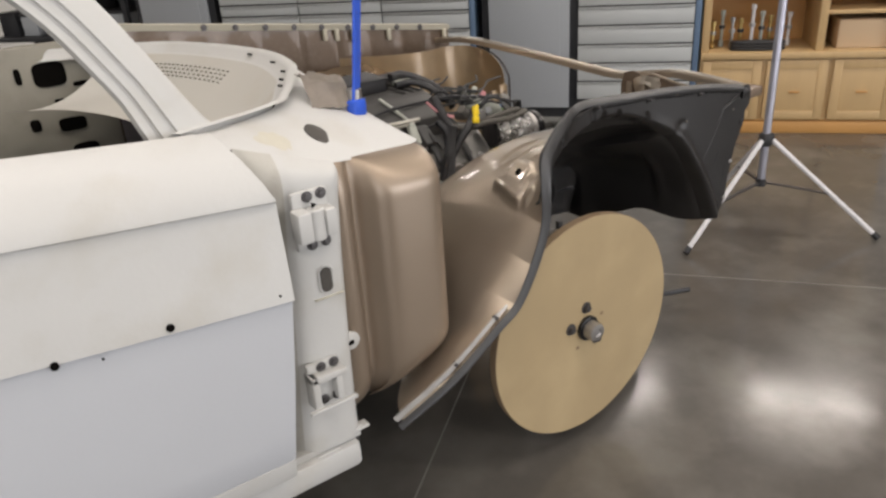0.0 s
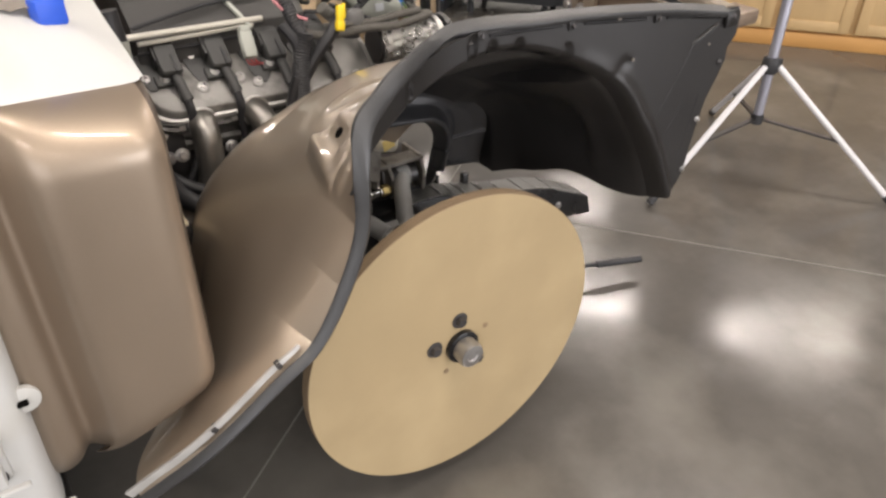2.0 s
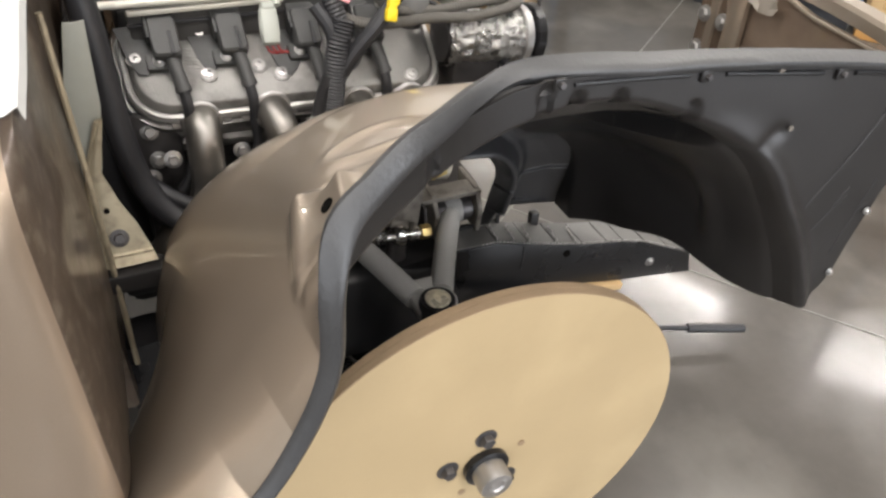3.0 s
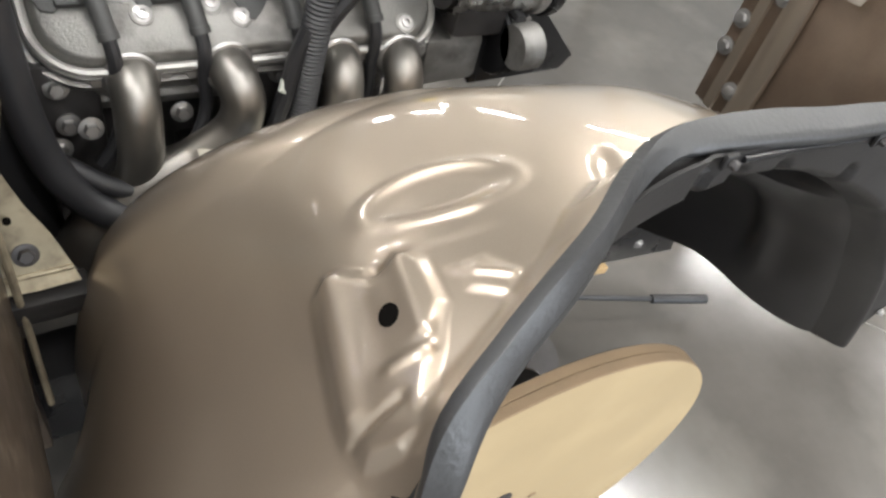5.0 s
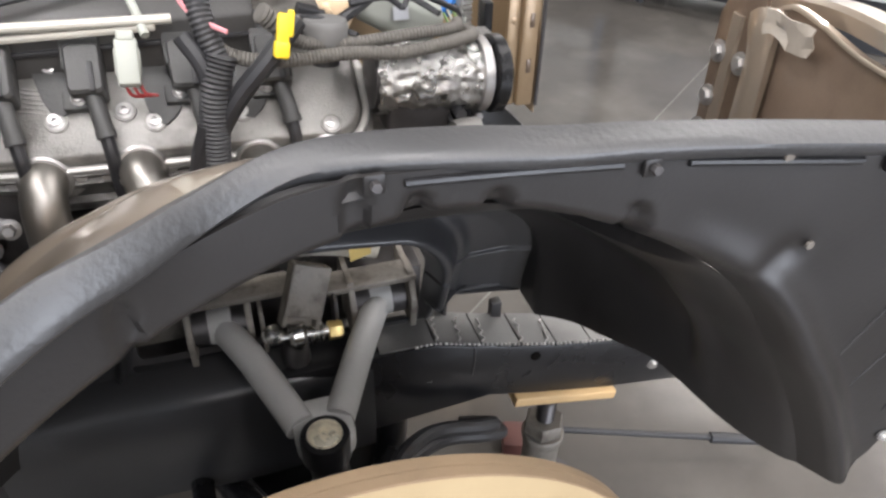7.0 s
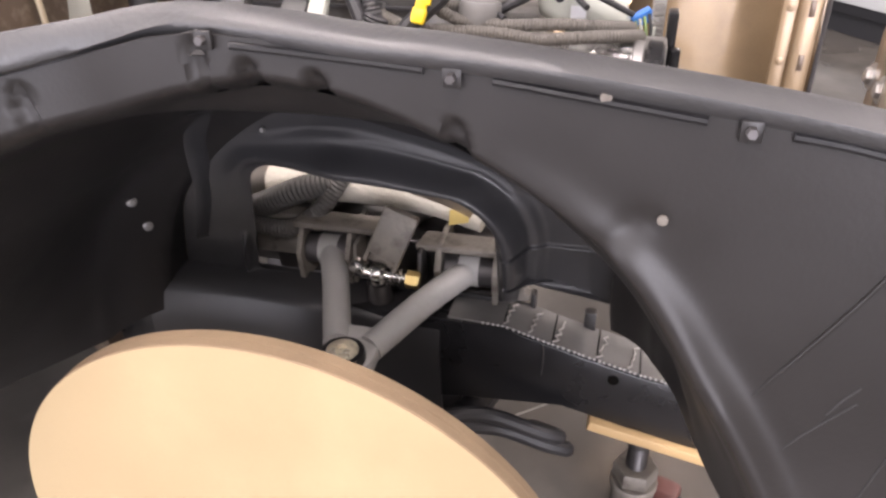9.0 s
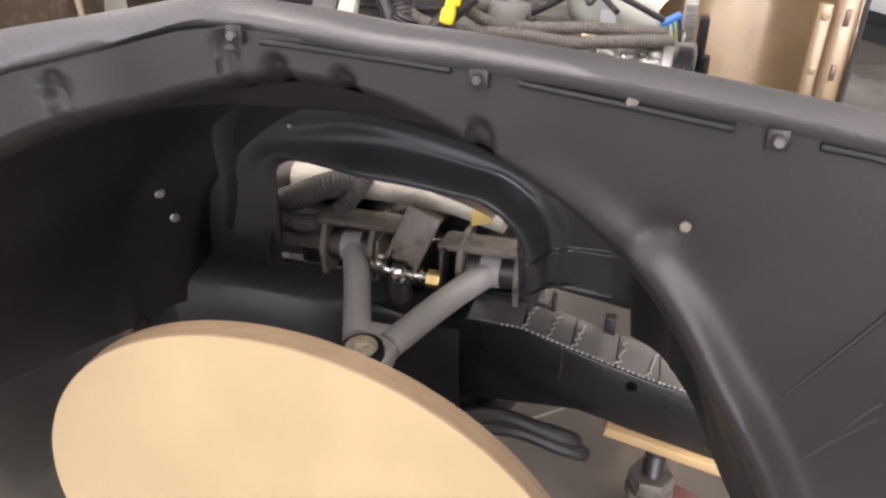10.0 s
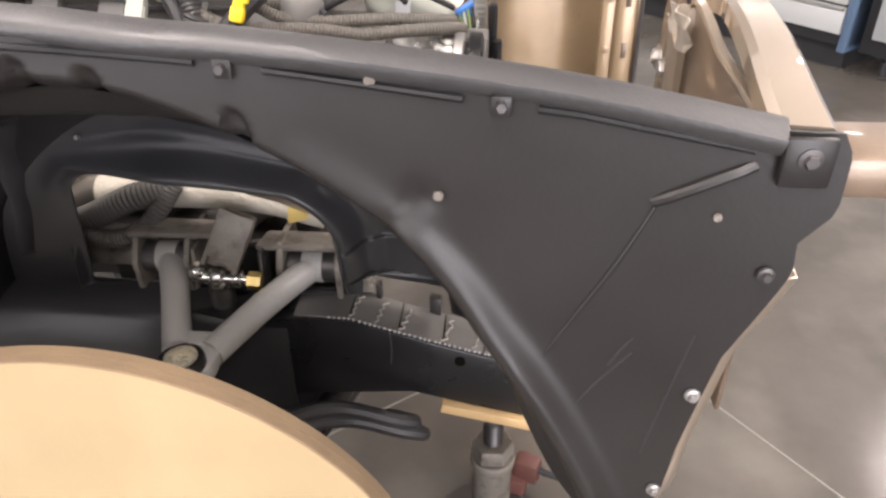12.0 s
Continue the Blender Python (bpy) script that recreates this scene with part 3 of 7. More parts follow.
# ---- the light stand ----
def light_stand():
    p = Vector((1.655, 0.54, 0))
    th = thing("light_stand", "white and grey folding tripod light stand on the floor", "light stand", at=p)
    part("pole", lathe([(0.0165, 0.20), (0.0165, 0.36), (0.0165, 1.02), (0.014, 1.03), (0.014, 1.9)], 16), POLE_GREY, th)
    part("collar", join(lathe([(0.024, 0.375), (0.030, 0.385), (0.030, 0.42), (0.024, 0.43)], 16), box(0.02, 0.05, -0.012, 0.012, 0.385, 0.418, 0.004)), BLACK_PLASTIC, th, "black plastic collar")
    part("clamp", lathe([(0.022, 0.985), (0.026, 0.99), (0.026, 1.04), (0.022, 1.045)], 16), BLACK_PLASTIC, th, "black plastic clamp")
    part("lower_collar", lathe([(0.022, 0.19), (0.022, 0.225)], 16), BLACK_PLASTIC, th, "black plastic lower collar")
    for foot in ((1.17, 0.55), (1.86, 0.10), (1.95, 0.93)):
        f = Vector((*foot, 0.012)) - p
        hinge = Vector((f.x, f.y, 0)).normalized() * 0.028 + Vector((0, 0, 0.40))
        part("leg", tube([hinge, f], 0.0105, 10), POLE, th)
        part("rubber_foot", tube([f + (hinge - f).normalized() * 0.03, f], 0.0135, 10), RUBBER, th, "black rubber foot")
        mid = hinge.lerp(f, 0.55)
        low = Vector((f.x, f.y, 0)).normalized() * 0.02 + Vector((0, 0, 0.207))
        d = (mid - low)
        part("brace", sweep([low, mid], [(-0.009, -0.003), (0.009, -0.003), (0.009, 0.003), (-0.009, 0.003)], ups=(0, 0, 1)), BOLT_DARK, th, "dark flat brace")
    return th


light_stand()


# ---- the car ----
car = thing("car", "stripped classic car body in white primer with bronze inner panels", "car")
HUB = Vector((0.0, 0.0, 0.364))

R_OUT = [(8, 0.482), (20, 0.486), (33, 0.494), (45, 0.510), (52, 0.528), (57.7, 0.538), (68, 0.544), (73.5, 0.547), (78, 0.5485), (84, 0.545), (90, 0.531), (97, 0.518), (105, 0.515), (114, 0.505), (122, 0.470), (137, 0.425), (152, 0.437), (168, 0.505), (180, 0.606)]
R_TOP = [(45, 0.508), (57, 0.532), (70, 0.525), (80, 0.512), (90, 0.508), (105, 0.515), (114, 0.505), (122, 0.470), (137, 0.425), (152, 0.437), (168, 0.505), (180, 0.606)]
R_IN = [(8, 0.385), (25, 0.40), (42, 0.455), (57, 0.45), (75, 0.455), (90, 0.462), (103, 0.455), (115, 0.44), (135, 0.428), (150, 0.408), (165, 0.395), (180, 0.39)]
PANEL_Y = [(-0.26, -0.088), (-0.2, -0.065), (-0.14, -0.035), (-0.06, 0.0), (0.03, 0.008), (0.2, 0.0), (0.37, -0.02), (0.6, -0.042)]
PANEL_EDGE = [(0.44, 0.543), (0.462, 0.546), (0.482, 0.556), (0.500, 0.575), (0.509, 0.601), (0.514, 0.653), (0.522, 0.701), (0.530, 0.744), (0.545, 0.780), (0.556, 0.808), (0.559, 0.818), (0.556, 0.853), (0.569, 0.856), (0.574, 0.862), (0.573, 0.900), (0.566, 0.913), (0.535, 0.913),
              (0.42, 0.923), (0.3, 0.935), (0.2, 0.941), (0.1, 0.946), (0.02, 0.949), (-0.02, 0.944), (-0.06, 0.934), (-0.1, 0.925), (-0.14, 0.918), (-0.18, 0.899), (-0.217, 0.867), (-0.24, 0.80), (-0.27, 0.74)]
LIP = [((-0.606, -0.010, 0.370), (-0.600, -0.030, 0.352)), ((-0.494, -0.063, 0.471), (-0.488, -0.085, 0.452)), ((-0.387, -0.087, 0.566), (-0.374, -0.106, 0.548)), ((-0.331, -0.085, 0.600), (-0.314, -0.105, 0.585)),
       ((-0.284, -0.085, 0.678), (-0.262, -0.105, 0.665)), ((-0.251, -0.085, 0.765), (-0.228, -0.105, 0.752)), ((-0.244, -0.080, 0.855), (-0.220, -0.098, 0.833)), ((-0.224, -0.061, 0.917), (-0.208, -0.082, 0.876)),
       ((-0.183, -0.044, 0.939), (-0.173, -0.060, 0.898)), ((-0.143, -0.026, 0.957), (-0.137, -0.045, 0.917)), ((-0.103, -0.009, 0.963), (-0.101, -0.023, 0.924)), ((-0.060, 0.019, 0.964), (-0.060, 0.003, 0.933)),
       ((-0.020, 0.040, 0.965), (-0.020, 0.015, 0.942)), ((0.020, 0.046, 0.964), (0.020, 0.010, 0.947)), ((0.080, 0.045, 0.960), (0.080, 0.002, 0.946)), ((0.140, 0.038, 0.955), (0.140, -0.004, 0.942)),
       ((0.200, 0.030, 0.953), (0.200, -0.008, 0.940)), ((0.300, 0.015, 0.947), (0.300, -0.019, 0.934)), ((0.420, 0.000, 0.935), (0.420, -0.032, 0.922)), ((0.535, -0.012, 0.916), (0.535, -0.046, 0.903))]


def polar(th, r, y):
    a = radians(th)
    return Vector((r * math.cos(a), y, HUB.z + r * math.sin(a)))


def wall_y(z):
    t = min(1, max(0, (0.72 - z) / 0.28))
    return 0.325 + 0.06 * t * t * (3 - 2 * t)


def y_out(th):
    p = polar(th, smooth_interp(th, R_OUT), 0)
    base = smooth_interp(p.x, PANEL_Y)
    rear = smooth_interp(th, [(112, -0.062), (120, -0.076), (130, -0.088), (152, -0.089), (168, -0.065), (180, -0.012)])
    w = min(1, max(0, (th - 108) / 14))
    w = w * w * (3 - 2 * w)
    return (base + 0.024) * (1 - w) + rear * w


def barrel_r(th, y):
    """Radius of the wheel arch at an angle and a depth."""
    ro, ri, y0 = smooth_interp(th, R_OUT), smooth_interp(th, R_IN), y_out(th)
    f = min(1, max(0, (y - y0) / (0.25 - y0)))
    r = ro + (ri - ro) * (f ** (1.6 if th > 60 else 0.75))
    if y > 0.23:
        g = (y - 0.23) / 0.10
        r -= 0.055 * min(1.4, g) ** 2
    return r


def ring_end(th):
    r = smooth_interp(th, R_IN) - 0.055
    z = HUB.z + r * math.sin(radians(th))
    y = wall_y(z)
    return y


OUT_EXTRA = [(60, 0.022), (75, 0.018), (88, 0.009), (97, 0.006), (180, 0.006)]


def shell_r(th, y):
    """Radius of the bronze shell, which stays full further in than the lining."""
    ro, ri, y0 = smooth_interp(th, R_TOP), smooth_interp(th, R_IN), y_out(th)
    f = min(1, max(0, (y - y0) / (0.27 - y0)))
    r = ro + (ri - ro) * f ** 1.5
    ys = smooth_interp(th, [(76, 0.185), (85, 0.19), (98, 0.23), (110, 0.26), (121, 0.284), (132, 0.303), (145, 0.33)])
    if y > ys:
        r -= 0.055 * ((y - ys) / interp(th, [(85, 0.115), (100, 0.095)])) ** 2
    return r


LIP_M = [Vector(a).lerp(Vector(b), 0.5) for a, b in LIP]
LIP_A = sorted((math.degrees(math.atan2(a[2] - HUB.z, a[0])) % 360, math.hypot(a[0], a[2] - HUB.z) - 0.002, a[1]) for a in LIP_M)
LIP_R = [(a, r) for a, r, y in LIP_A]
LIP_Y = [(a, y) for a, r, y in LIP_A]


def lip_blend(th, y, yl):
    """How far the skin has left the lip, from 0 at the lip to 1."""
    t = min(1, max(0, (y - yl) / smooth_interp(th, [(100, 0.045), (112, 0.05), (132, 0.115), (145, 0.12)])))
    s = smooth_interp(th, [(100, 0.0), (112, 0.08), (132, 0.92), (145, 1.0)])
    return t * t * (3 - 2 * t) * (1 - s) + (1 - (1 - t) ** 2) * s


ANGLES = [21.5 + 158.5 * k / 150 for k in range(151)]
# black inside of the wheel arch
rows = []
for th in ANGLES:
    y0, y1 = y_out(th), ring_end(th)
    row = []
    for k in range(55):
        f = k / 54
        y = y0 + (y1 - y0) * f
        te = th + 4.2 * math.exp(-((y - 0.155) / 0.075) ** 2) * max(0, (46 - th) / 24) - max(0, th - 160) * 0.6 * f
        r = barrel_r(te, min(y, 0.33))
        r += ramp(te, 25, 36) * (1 - ramp(te, 46, 54)) * (0.010 * ramp(y, 0.098, 0.122) * (1 - ramp(y, 0.19, 0.27)) - 0.006 * math.exp(-((y - 0.086) / 0.014) ** 2))
        if 50 < te < 112:
            under = shell_r(te, y) + interp(te, OUT_EXTRA) - 0.010
            k_in = min(1, max(0, (y - y0 - 0.006) / 0.030)) * min(1, (te - 50) / 8, (112 - te) / 8)
            r = r + (min(r, under) - r) * k_in
        if th > 112:
            rl = interp(th, LIP_R) - 0.008
            w = min(1, (th - 112) / 12)
            r += w * (rl + (r - 0.006 - rl) * lip_blend(th, y, interp(th, LIP_Y)) - r)
        row.append(polar(te, r, y))
    rows.append(row)
RING = [r[-1] for r in rows]
part("wheel_arch_lining", sheet(rows), BLACK, car, "satin black coated inside of the wheel arch", smooth=60)

# inner wall with the opening for the suspension arm
OPEN_X, OPEN_Z = (-0.15, 0.163), (0.478, 0.682)


def opening_loop(n=140):
    """Rounded opening, counted by angle from its middle."""
    (x0, x1), (z0, z1) = OPEN_X, OPEN_Z
    out = []
    corners = [(x1, z0, 0.008, -90), (x1, z1, 0.055, 0), (x0, z1, 0.028, 90), (x0, z0, 0.012, 180)]
    raw = []
    for cx, cz, r, a0 in corners:
        ox = cx - r if cx > 0 else cx + r
        oz = cz - r if cz > 0.55 else cz + r
        for k in range(9):
            a = radians(a0 + 90 * k / 8)
            raw.append((ox + r * math.cos(a), oz + r * math.sin(a)))
    raw = [(x - (0.05 * (OPEN_Z[1] - z) / 0.2 if x < 0 else 0), z) for x, z in raw]
    raw = [(x, z - 0.028 * (x / 0.16) ** 2 * (1 if x > 0 and z > 0.6 else 0)) for x, z in raw]
    return raw


def ray_hit(cx, cz, a, loop):
    """Where a ray from (cx, cz) at angle a leaves a closed loop."""
    dx, dz = math.cos(a), math.sin(a)
    best = None
    for (x0, z0), (x1, z1) in zip(loop, loop[1:] + loop[:1]):
        ex, ez = x1 - x0, z1 - z0
        det = dx * ez - dz * ex
        if abs(det) < 1e-12:
            continue
        t = ((x0 - cx) * ez - (z0 - cz) * ex) / det
        s = ((x0 - cx) * dz - (z0 - cz) * dx) / det
        if t > 0 and -1e-9 <= s <= 1 + 1e-9:
            best = t if best is None else max(best, t)
    return best


OC = (0.0, 0.585)
OL = opening_loop()
OUTER = [(p.x, p.z) for p in RING] + [(-0.40, 0.27), (-0.26, 0.285), (-0.212, 0.455), (0.150, 0.470), (0.188, 0.474), (0.194, 0.518), (0.236, 0.509), (0.285, 0.494)]
rows = []
NA, NK = 240, 44
for i in range(NA + 1):
    a = 2 * math.pi * i / NA
    t0, t1 = ray_hit(*OC, a, OL), ray_hit(*OC, a, OUTER)
    t1 = max(t1, t0 + 0.006)
    row = []
    for k in range(NK + 1):
        t = t0 + (t1 - t0) * (k / NK) ** 1.35
        x, z = OC[0] + t * math.cos(a), OC[1] + t * math.sin(a)
        d = t - t0
        y = wall_y(z)
        fade = min(1, (t1 - t) / 0.03)
        deg = (math.degrees(a) + 90) % 360 - 90
        collar = ramp(deg, -42, -22) * (1 - ramp(deg, 92, 168))
        y -= collar * fade * (0.004 * max(0, 1 - d / 0.006) + 0.040 * ramp(d, -0.002, 0.016) * (1 - ramp(d, 0.020, 0.046)))
        y += fade * collar * 0.010 * ramp(d, 0.048, 0.066)
        left = ramp(deg, 140, 156) * (1 - ramp(deg, 226, 240))
        y -= left * fade * (0.012 * math.exp(-((d - 0.016) / 0.006) ** 2) * ramp(z, 0.44, 0.47) * (1 - ramp(z, 0.52, 0.56)))
        row.append(Vector((x, y, z)))
    rows.append(row)
part("inner_wall_panel", sheet(rows, 0.003, (0, -1, 0)), BLUE_BLACK, car, "bluish satin black panel with a large pressed opening", smooth=50)

for p, d in (((-0.300, 0.278, 0.637), (0.75, -0.6, 0.1)), ((-0.307, 0.304, 0.584), (0.75, -0.6, 0.1)), ((-0.117, 0.318, 0.734), (0, -1, 0.3))):
    part("lining_screw", bolt(p, d, 0.0042 if p[0] < -0.2 else 0.003, 0.005, p[0] < -0.2), STEEL, car, "small bright screw in the black lining")

rows = []
for x in np.linspace(-0.36, 0.09, 40):
    low = 0.012 * ramp(x, -0.06, 0.06)
    rows.append([Vector((x, y + 0.004 * math.sin(x * 21), z)) for y, z in ((0.392, 0.478 - low), (0.360, 0.476 - low), (0.334, 0.470 - low), (0.326, 0.458 - low), (0.323, 0.40), (0.322, 0.33), (0.326, 0.30))])
part("lower_wall_panel", sheet(rows, 0.003, (0, -1, 0)), BLUE_BLACK, car, "bluish satin black lower panel under the opening", smooth=60)

bead = spline([(-0.262, 0.366, 0.535), (-0.2599, 0.3645, 0.548), (-0.2324, 0.3420, 0.6185), (-0.2227, 0.3325, 0.6543), (-0.2100, 0.3137, 0.6929), (-0.1950, 0.2945, 0.7252), (-0.1661, 0.2655, 0.7659), (-0.145, 0.245, 0.785)], 8)
part("wall_bead", sweep(bead, lambda t: [(0.016 * math.cos(radians(180 - 15 * k)), (0.0058 * math.sin(radians(15 * k)) ** 1.6) * ramp(t, 0.0, 0.3) * (1 - ramp(t, 0.55, 0.95)) - 0.0012) for k in range(13)], ups=(0.72, -0.68, 0.12)), BLUE_BLACK, car, "soft pressed ridge at the end of the wall panel", smooth=60)

# outer apron between the arch and the bolting flange
rows = []
for k in range(241):
    th = 21.5 + 97 * k / 240
    ro = smooth_interp(th, R_OUT)
    t1 = ray_hit(0, HUB.z, radians(th), PANEL_EDGE + [(-0.4, 0.3), (0.0, 0.2)])
    t1 = max(t1, ro + 0.004)
    row = []
    for j in range(71):
        f = (j / 70) ** 1.2
        r = ro + (t1 - ro) * f
        p = polar(th, r, 0)
        d = r - ro
        y = smooth_interp(p.x, PANEL_Y)
        y += 0.024 * max(0, 1 - d / 0.018) ** 2
        w = min(1, max(0, (66 - th) / 24))
        y -= w * 0.014 * math.exp(-((d - 0.020) / 0.014) ** 2) * min(1, d / 0.010)
        y += 0.0035 * seg_bump(p.x, p.z, 0.286, 0.818, 0.322, 0.850, 0.011)
        for cx, cz, rx, rz, depth in ((0.053, 0.911, 0.0085, 0.020, 0.0085), (0.103, 0.906, 0.0085, 0.020, 0.0085), (0.199, 0.882, 0.0085, 0.020, 0.0085), (0.160, 0.884, 0.012, 0.009, 0.008), (0.016, 0.920, 0.0075, 0.026, 0.006), (-0.112, 0.893, 0.006, 0.022, 0.005)):
            y += depth * bump_at(p.x, p.z, cx, cz, rx, rz, 0.3)
        row.append(Vector((p.x, y, p.z)))
    rows.append(row)
apron = part("wheel_arch_apron", sheet(rows, 0.003, (0, -1, 0)), BLACK, car, "satin black apron with pressed beads and holes", smooth=50)

nose = spline([(x, smooth_interp(x, PANEL_Y), z) for x, z in ((0.556, 0.806), (0.545, 0.778), (0.530, 0.742), (0.522, 0.699), (0.514, 0.651), (0.508, 0.60), (0.498, 0.57))], 5)
part("nose_flange", sheet([[p + Vector((dx, dy, 0)) for dx, dy in ((-0.010, 0.006), (0.004, 0.008), (0.013, 0.012), (0.015, 0.030))] for p in nose], 0.002, (0, -1, 0)), BROWN, car, "bronze flange behind the front edge of the apron", smooth=60)

# bolting flange with its edge trim
path = spline([Vector(a).lerp(Vector(b), 0.60) for a, b in LIP], 5)
across = spline([Vector(b) - Vector(a) for a, b in LIP], 5)
bm = bmesh.new()
rings = []
for i, (p, w) in enumerate(zip(path, across)):
    d = (path[min(i + 1, len(path) - 1)] - path[max(i - 1, 0)]).normalized()
    half = w.length / 2 * 0.62
    s = (w - d * w.dot(d)).normalized()
    n = s.cross(d).normalized()
    if n.z < 0:
        n = -n
    ring = []
    for a, b in ((-1, 0.002), (-0.93, 0.0055), (-0.5, 0.007), (0.3, 0.0065), (0.85, 0.0055), (0.98, 0.003), (1.0, -0.003), (0.93, -0.006), (0.0, -0.005), (-0.9, -0.005)):
        ring.append(bm.verts.new(p + s * a * half + n * b))
    rings.append(ring)
for r, q in zip(rings, rings[1:]):
    for k in range(len(r)):
        bm.faces.new((r[k], r[(k + 1) % len(r)], q[(k + 1) % len(r)], q[k]))
bm.faces.new(rings[0])
bm.faces.new(rings[-1])
part("edge_trim", bm, TRIM, car, "dark grey rubbery edge trim along the arch", smooth=50)

mids = [Vector(a).lerp(Vector(b), 0.55) for a, b in LIP[9:16]]
LIP_MID_Y, LIP_MID_Z = [(p.x, p.y) for p in mids], [(p.x, p.z) for p in mids]
EDGE_Z = sorted((x, z) for x, z in PANEL_EDGE if z > 0.88 and x < 0.5)
part("seam_strip", sheet([[Vector((x, smooth_interp(x, LIP_MID_Y) * (1 - f) + (smooth_interp(x, PANEL_Y) + 0.003) * f, (smooth_interp(x, LIP_MID_Z) - 0.003) * (1 - f) + (smooth_interp(x, EDGE_Z) - 0.016) * f)) for f in (0, 0.35, 0.7, 1.0)] for x in np.linspace(-0.135, 0.12, 40)], 0.002, (0, -1, 0)), BLACK, car, "black joint between trim and apron", smooth=60)

# bright strip under the lower rear lip
strip = spline([Vector(a).lerp(Vector(b), -0.22) + Vector((0, -0.004, 0)) for a, b in LIP[:5]], 6)[:-7]
lip_strip = part("lip_strip", sweep(strip, lambda t: [(-0.007 * (1 - 0.6 * t), -0.002), (0.007 * (1 - 0.6 * t), -0.002), (0.007 * (1 - 0.6 * t), 0.003), (-0.007 * (1 - 0.6 * t), 0.003)], ups=(0, -1, 0.3)), ZINC, car, "pale bare metal strip along the lower lip")
for k in [i for i in (7, 13, 18) if i < len(strip) - 2]:
    part("strip_clip", moved(box(-0.004, 0.004, -0.004, 0.004, -0.007, 0.007, 0.001), along(strip[k], strip[k + 1] - strip[k]) @ pose(0, 0, 0, 0, 90, 0)), BOLT_DARK, lip_strip, "dark clip on the metal strip")

# bronze outside of the wheel arch
PAD = [(-0.211, 0.104), (-0.221, 0.096), (-0.232, 0.052), (-0.241, 0.006), (-0.243, -0.016), (-0.238, -0.036), (-0.226, -0.050), (-0.212, -0.048), (-0.200, -0.030), (-0.182, -0.004), (-0.164, 0.024), (-0.158, 0.062), (-0.162, 0.076), (-0.170, 0.081), (-0.179, 0.076), (-0.187, 0.077), (-0.196, 0.088), (-0.203, 0.100)]


def inside_by(x, y, loop):
    """How far a plan point lies inside a closed outline; negative outside."""
    d, inside = 1.0, False
    for (ax, ay), (bx, by) in zip(loop, loop[1:] + loop[:1]):
        ux, uy = bx - ax, by - ay
        q = min(1, max(0, ((x - ax) * ux + (y - ay) * uy) / (ux * ux + uy * uy)))
        d = min(d, math.hypot(x - ax - q * ux, y - ay - q * uy))
        if (ay > y) != (by > y) and x < ax + ux * (y - ay) / uy:
            inside = not inside
    return d if inside else -d


PATCH = [(-0.139, 0.044), (-0.126, 0.042), (-0.113, 0.018), (-0.128, 0.004), (-0.148, 0.024)]


def dome_relief(x, y):
    """Pressed shapes on top of the arch: a double oval with a ridge, and a raised mounting pad with two ribs."""
    h = 0.0
    if -0.21 < x < -0.03 and 0.04 < y < 0.17:
        c, sn = math.cos(-0.24), math.sin(-0.24)
        d = math.hypot(((x + 0.116) * c + (y - 0.119) * sn) / 0.054, (-(x + 0.116) * sn + (y - 0.119) * c) / 0.026)
        h -= 0.0030 * (1 - ramp(d, 0.55, 1.05))
        h += 0.0017 * math.exp(-((d - 1.08) / 0.17) ** 2)
        low = 1 - ramp(math.hypot(*((lambda c, s: (((x + 0.140) * c + (y - 0.085) * s) / 0.047, (-(x + 0.140) * s + (y - 0.085) * c) / 0.0155))(math.cos(-0.36), math.sin(-0.36)))), 0.40, 1.25)
        h -= 0.0022 * low
    if -0.27 < x < -0.13 and -0.07 < y < 0.13:
        k = inside_by(x, y, PAD)
        h += 0.0075 * ramp(k, -0.006, 0.008)
        inn = ramp(k, -0.002, 0.006)
        # left rib, right rib and the flat between them
        h += 0.0048 * seg_bump(x, y, -0.211, 0.094, -0.234, -0.004, 0.0075) * inn
        h += 0.0042 * seg_bump(x, y, -0.172, 0.070, -0.183, 0.014, 0.0075) * inn
        h -= 0.0028 * seg_bump(x, y, -0.200, 0.062, -0.208, 0.012, 0.0095)
        h -= 0.0050 * math.exp(-((x + 0.186) / 0.006) ** 2 - ((y - 0.078) / 0.007) ** 2)
        # rounded step at the lower end
        h += 0.0035 * math.exp(-(((x + 0.226) ** 2 + (y + 0.034) ** 2) / 0.013 ** 2) ** 2)
        h -= 0.0035 * seg_bump(x, y, -0.238, -0.020, -0.212, -0.020, 0.004)
        h += 0.0030 * seg_bump(x, y, -0.208, 0.002, -0.187, -0.002, 0.0045)
    # creased patch, dent and small crease by the flange
    h += 0.0020 * ramp(inside_by(x, y, PATCH), -0.004, 0.005) if -0.16 < x < -0.10 else 0
    h += 0.0020 * seg_bump(x, y, -0.147, 0.043, -0.118, 0.018, 0.004)
    h -= 0.0022 * bump_at(x, y, 0.01, 0.085, 0.020, 0.008, 0.6, 0.9)
    return h


def dome_point(th, y, rl, yl, extra=0.0, relief=1.0):
    th -= max(0, th - 160) * 0.6 * min(1, max(0, (y - yl) / (0.42 - yl))) ** 0.6
    r = shell_r(th, y) + interp(th, OUT_EXTRA) + extra
    t = lip_blend(th, y, yl)
    r = rl + (r - rl) * t
    p = polar(th, r, y)
    if 75 < th < 146:
        p += (p - Vector((HUB.x, p.y, HUB.z))).normalized() * relief * dome_relief(p.x, p.y) * min(1, t * 1.2) * min(1, (146 - th) / 8)
    return p


rows = []
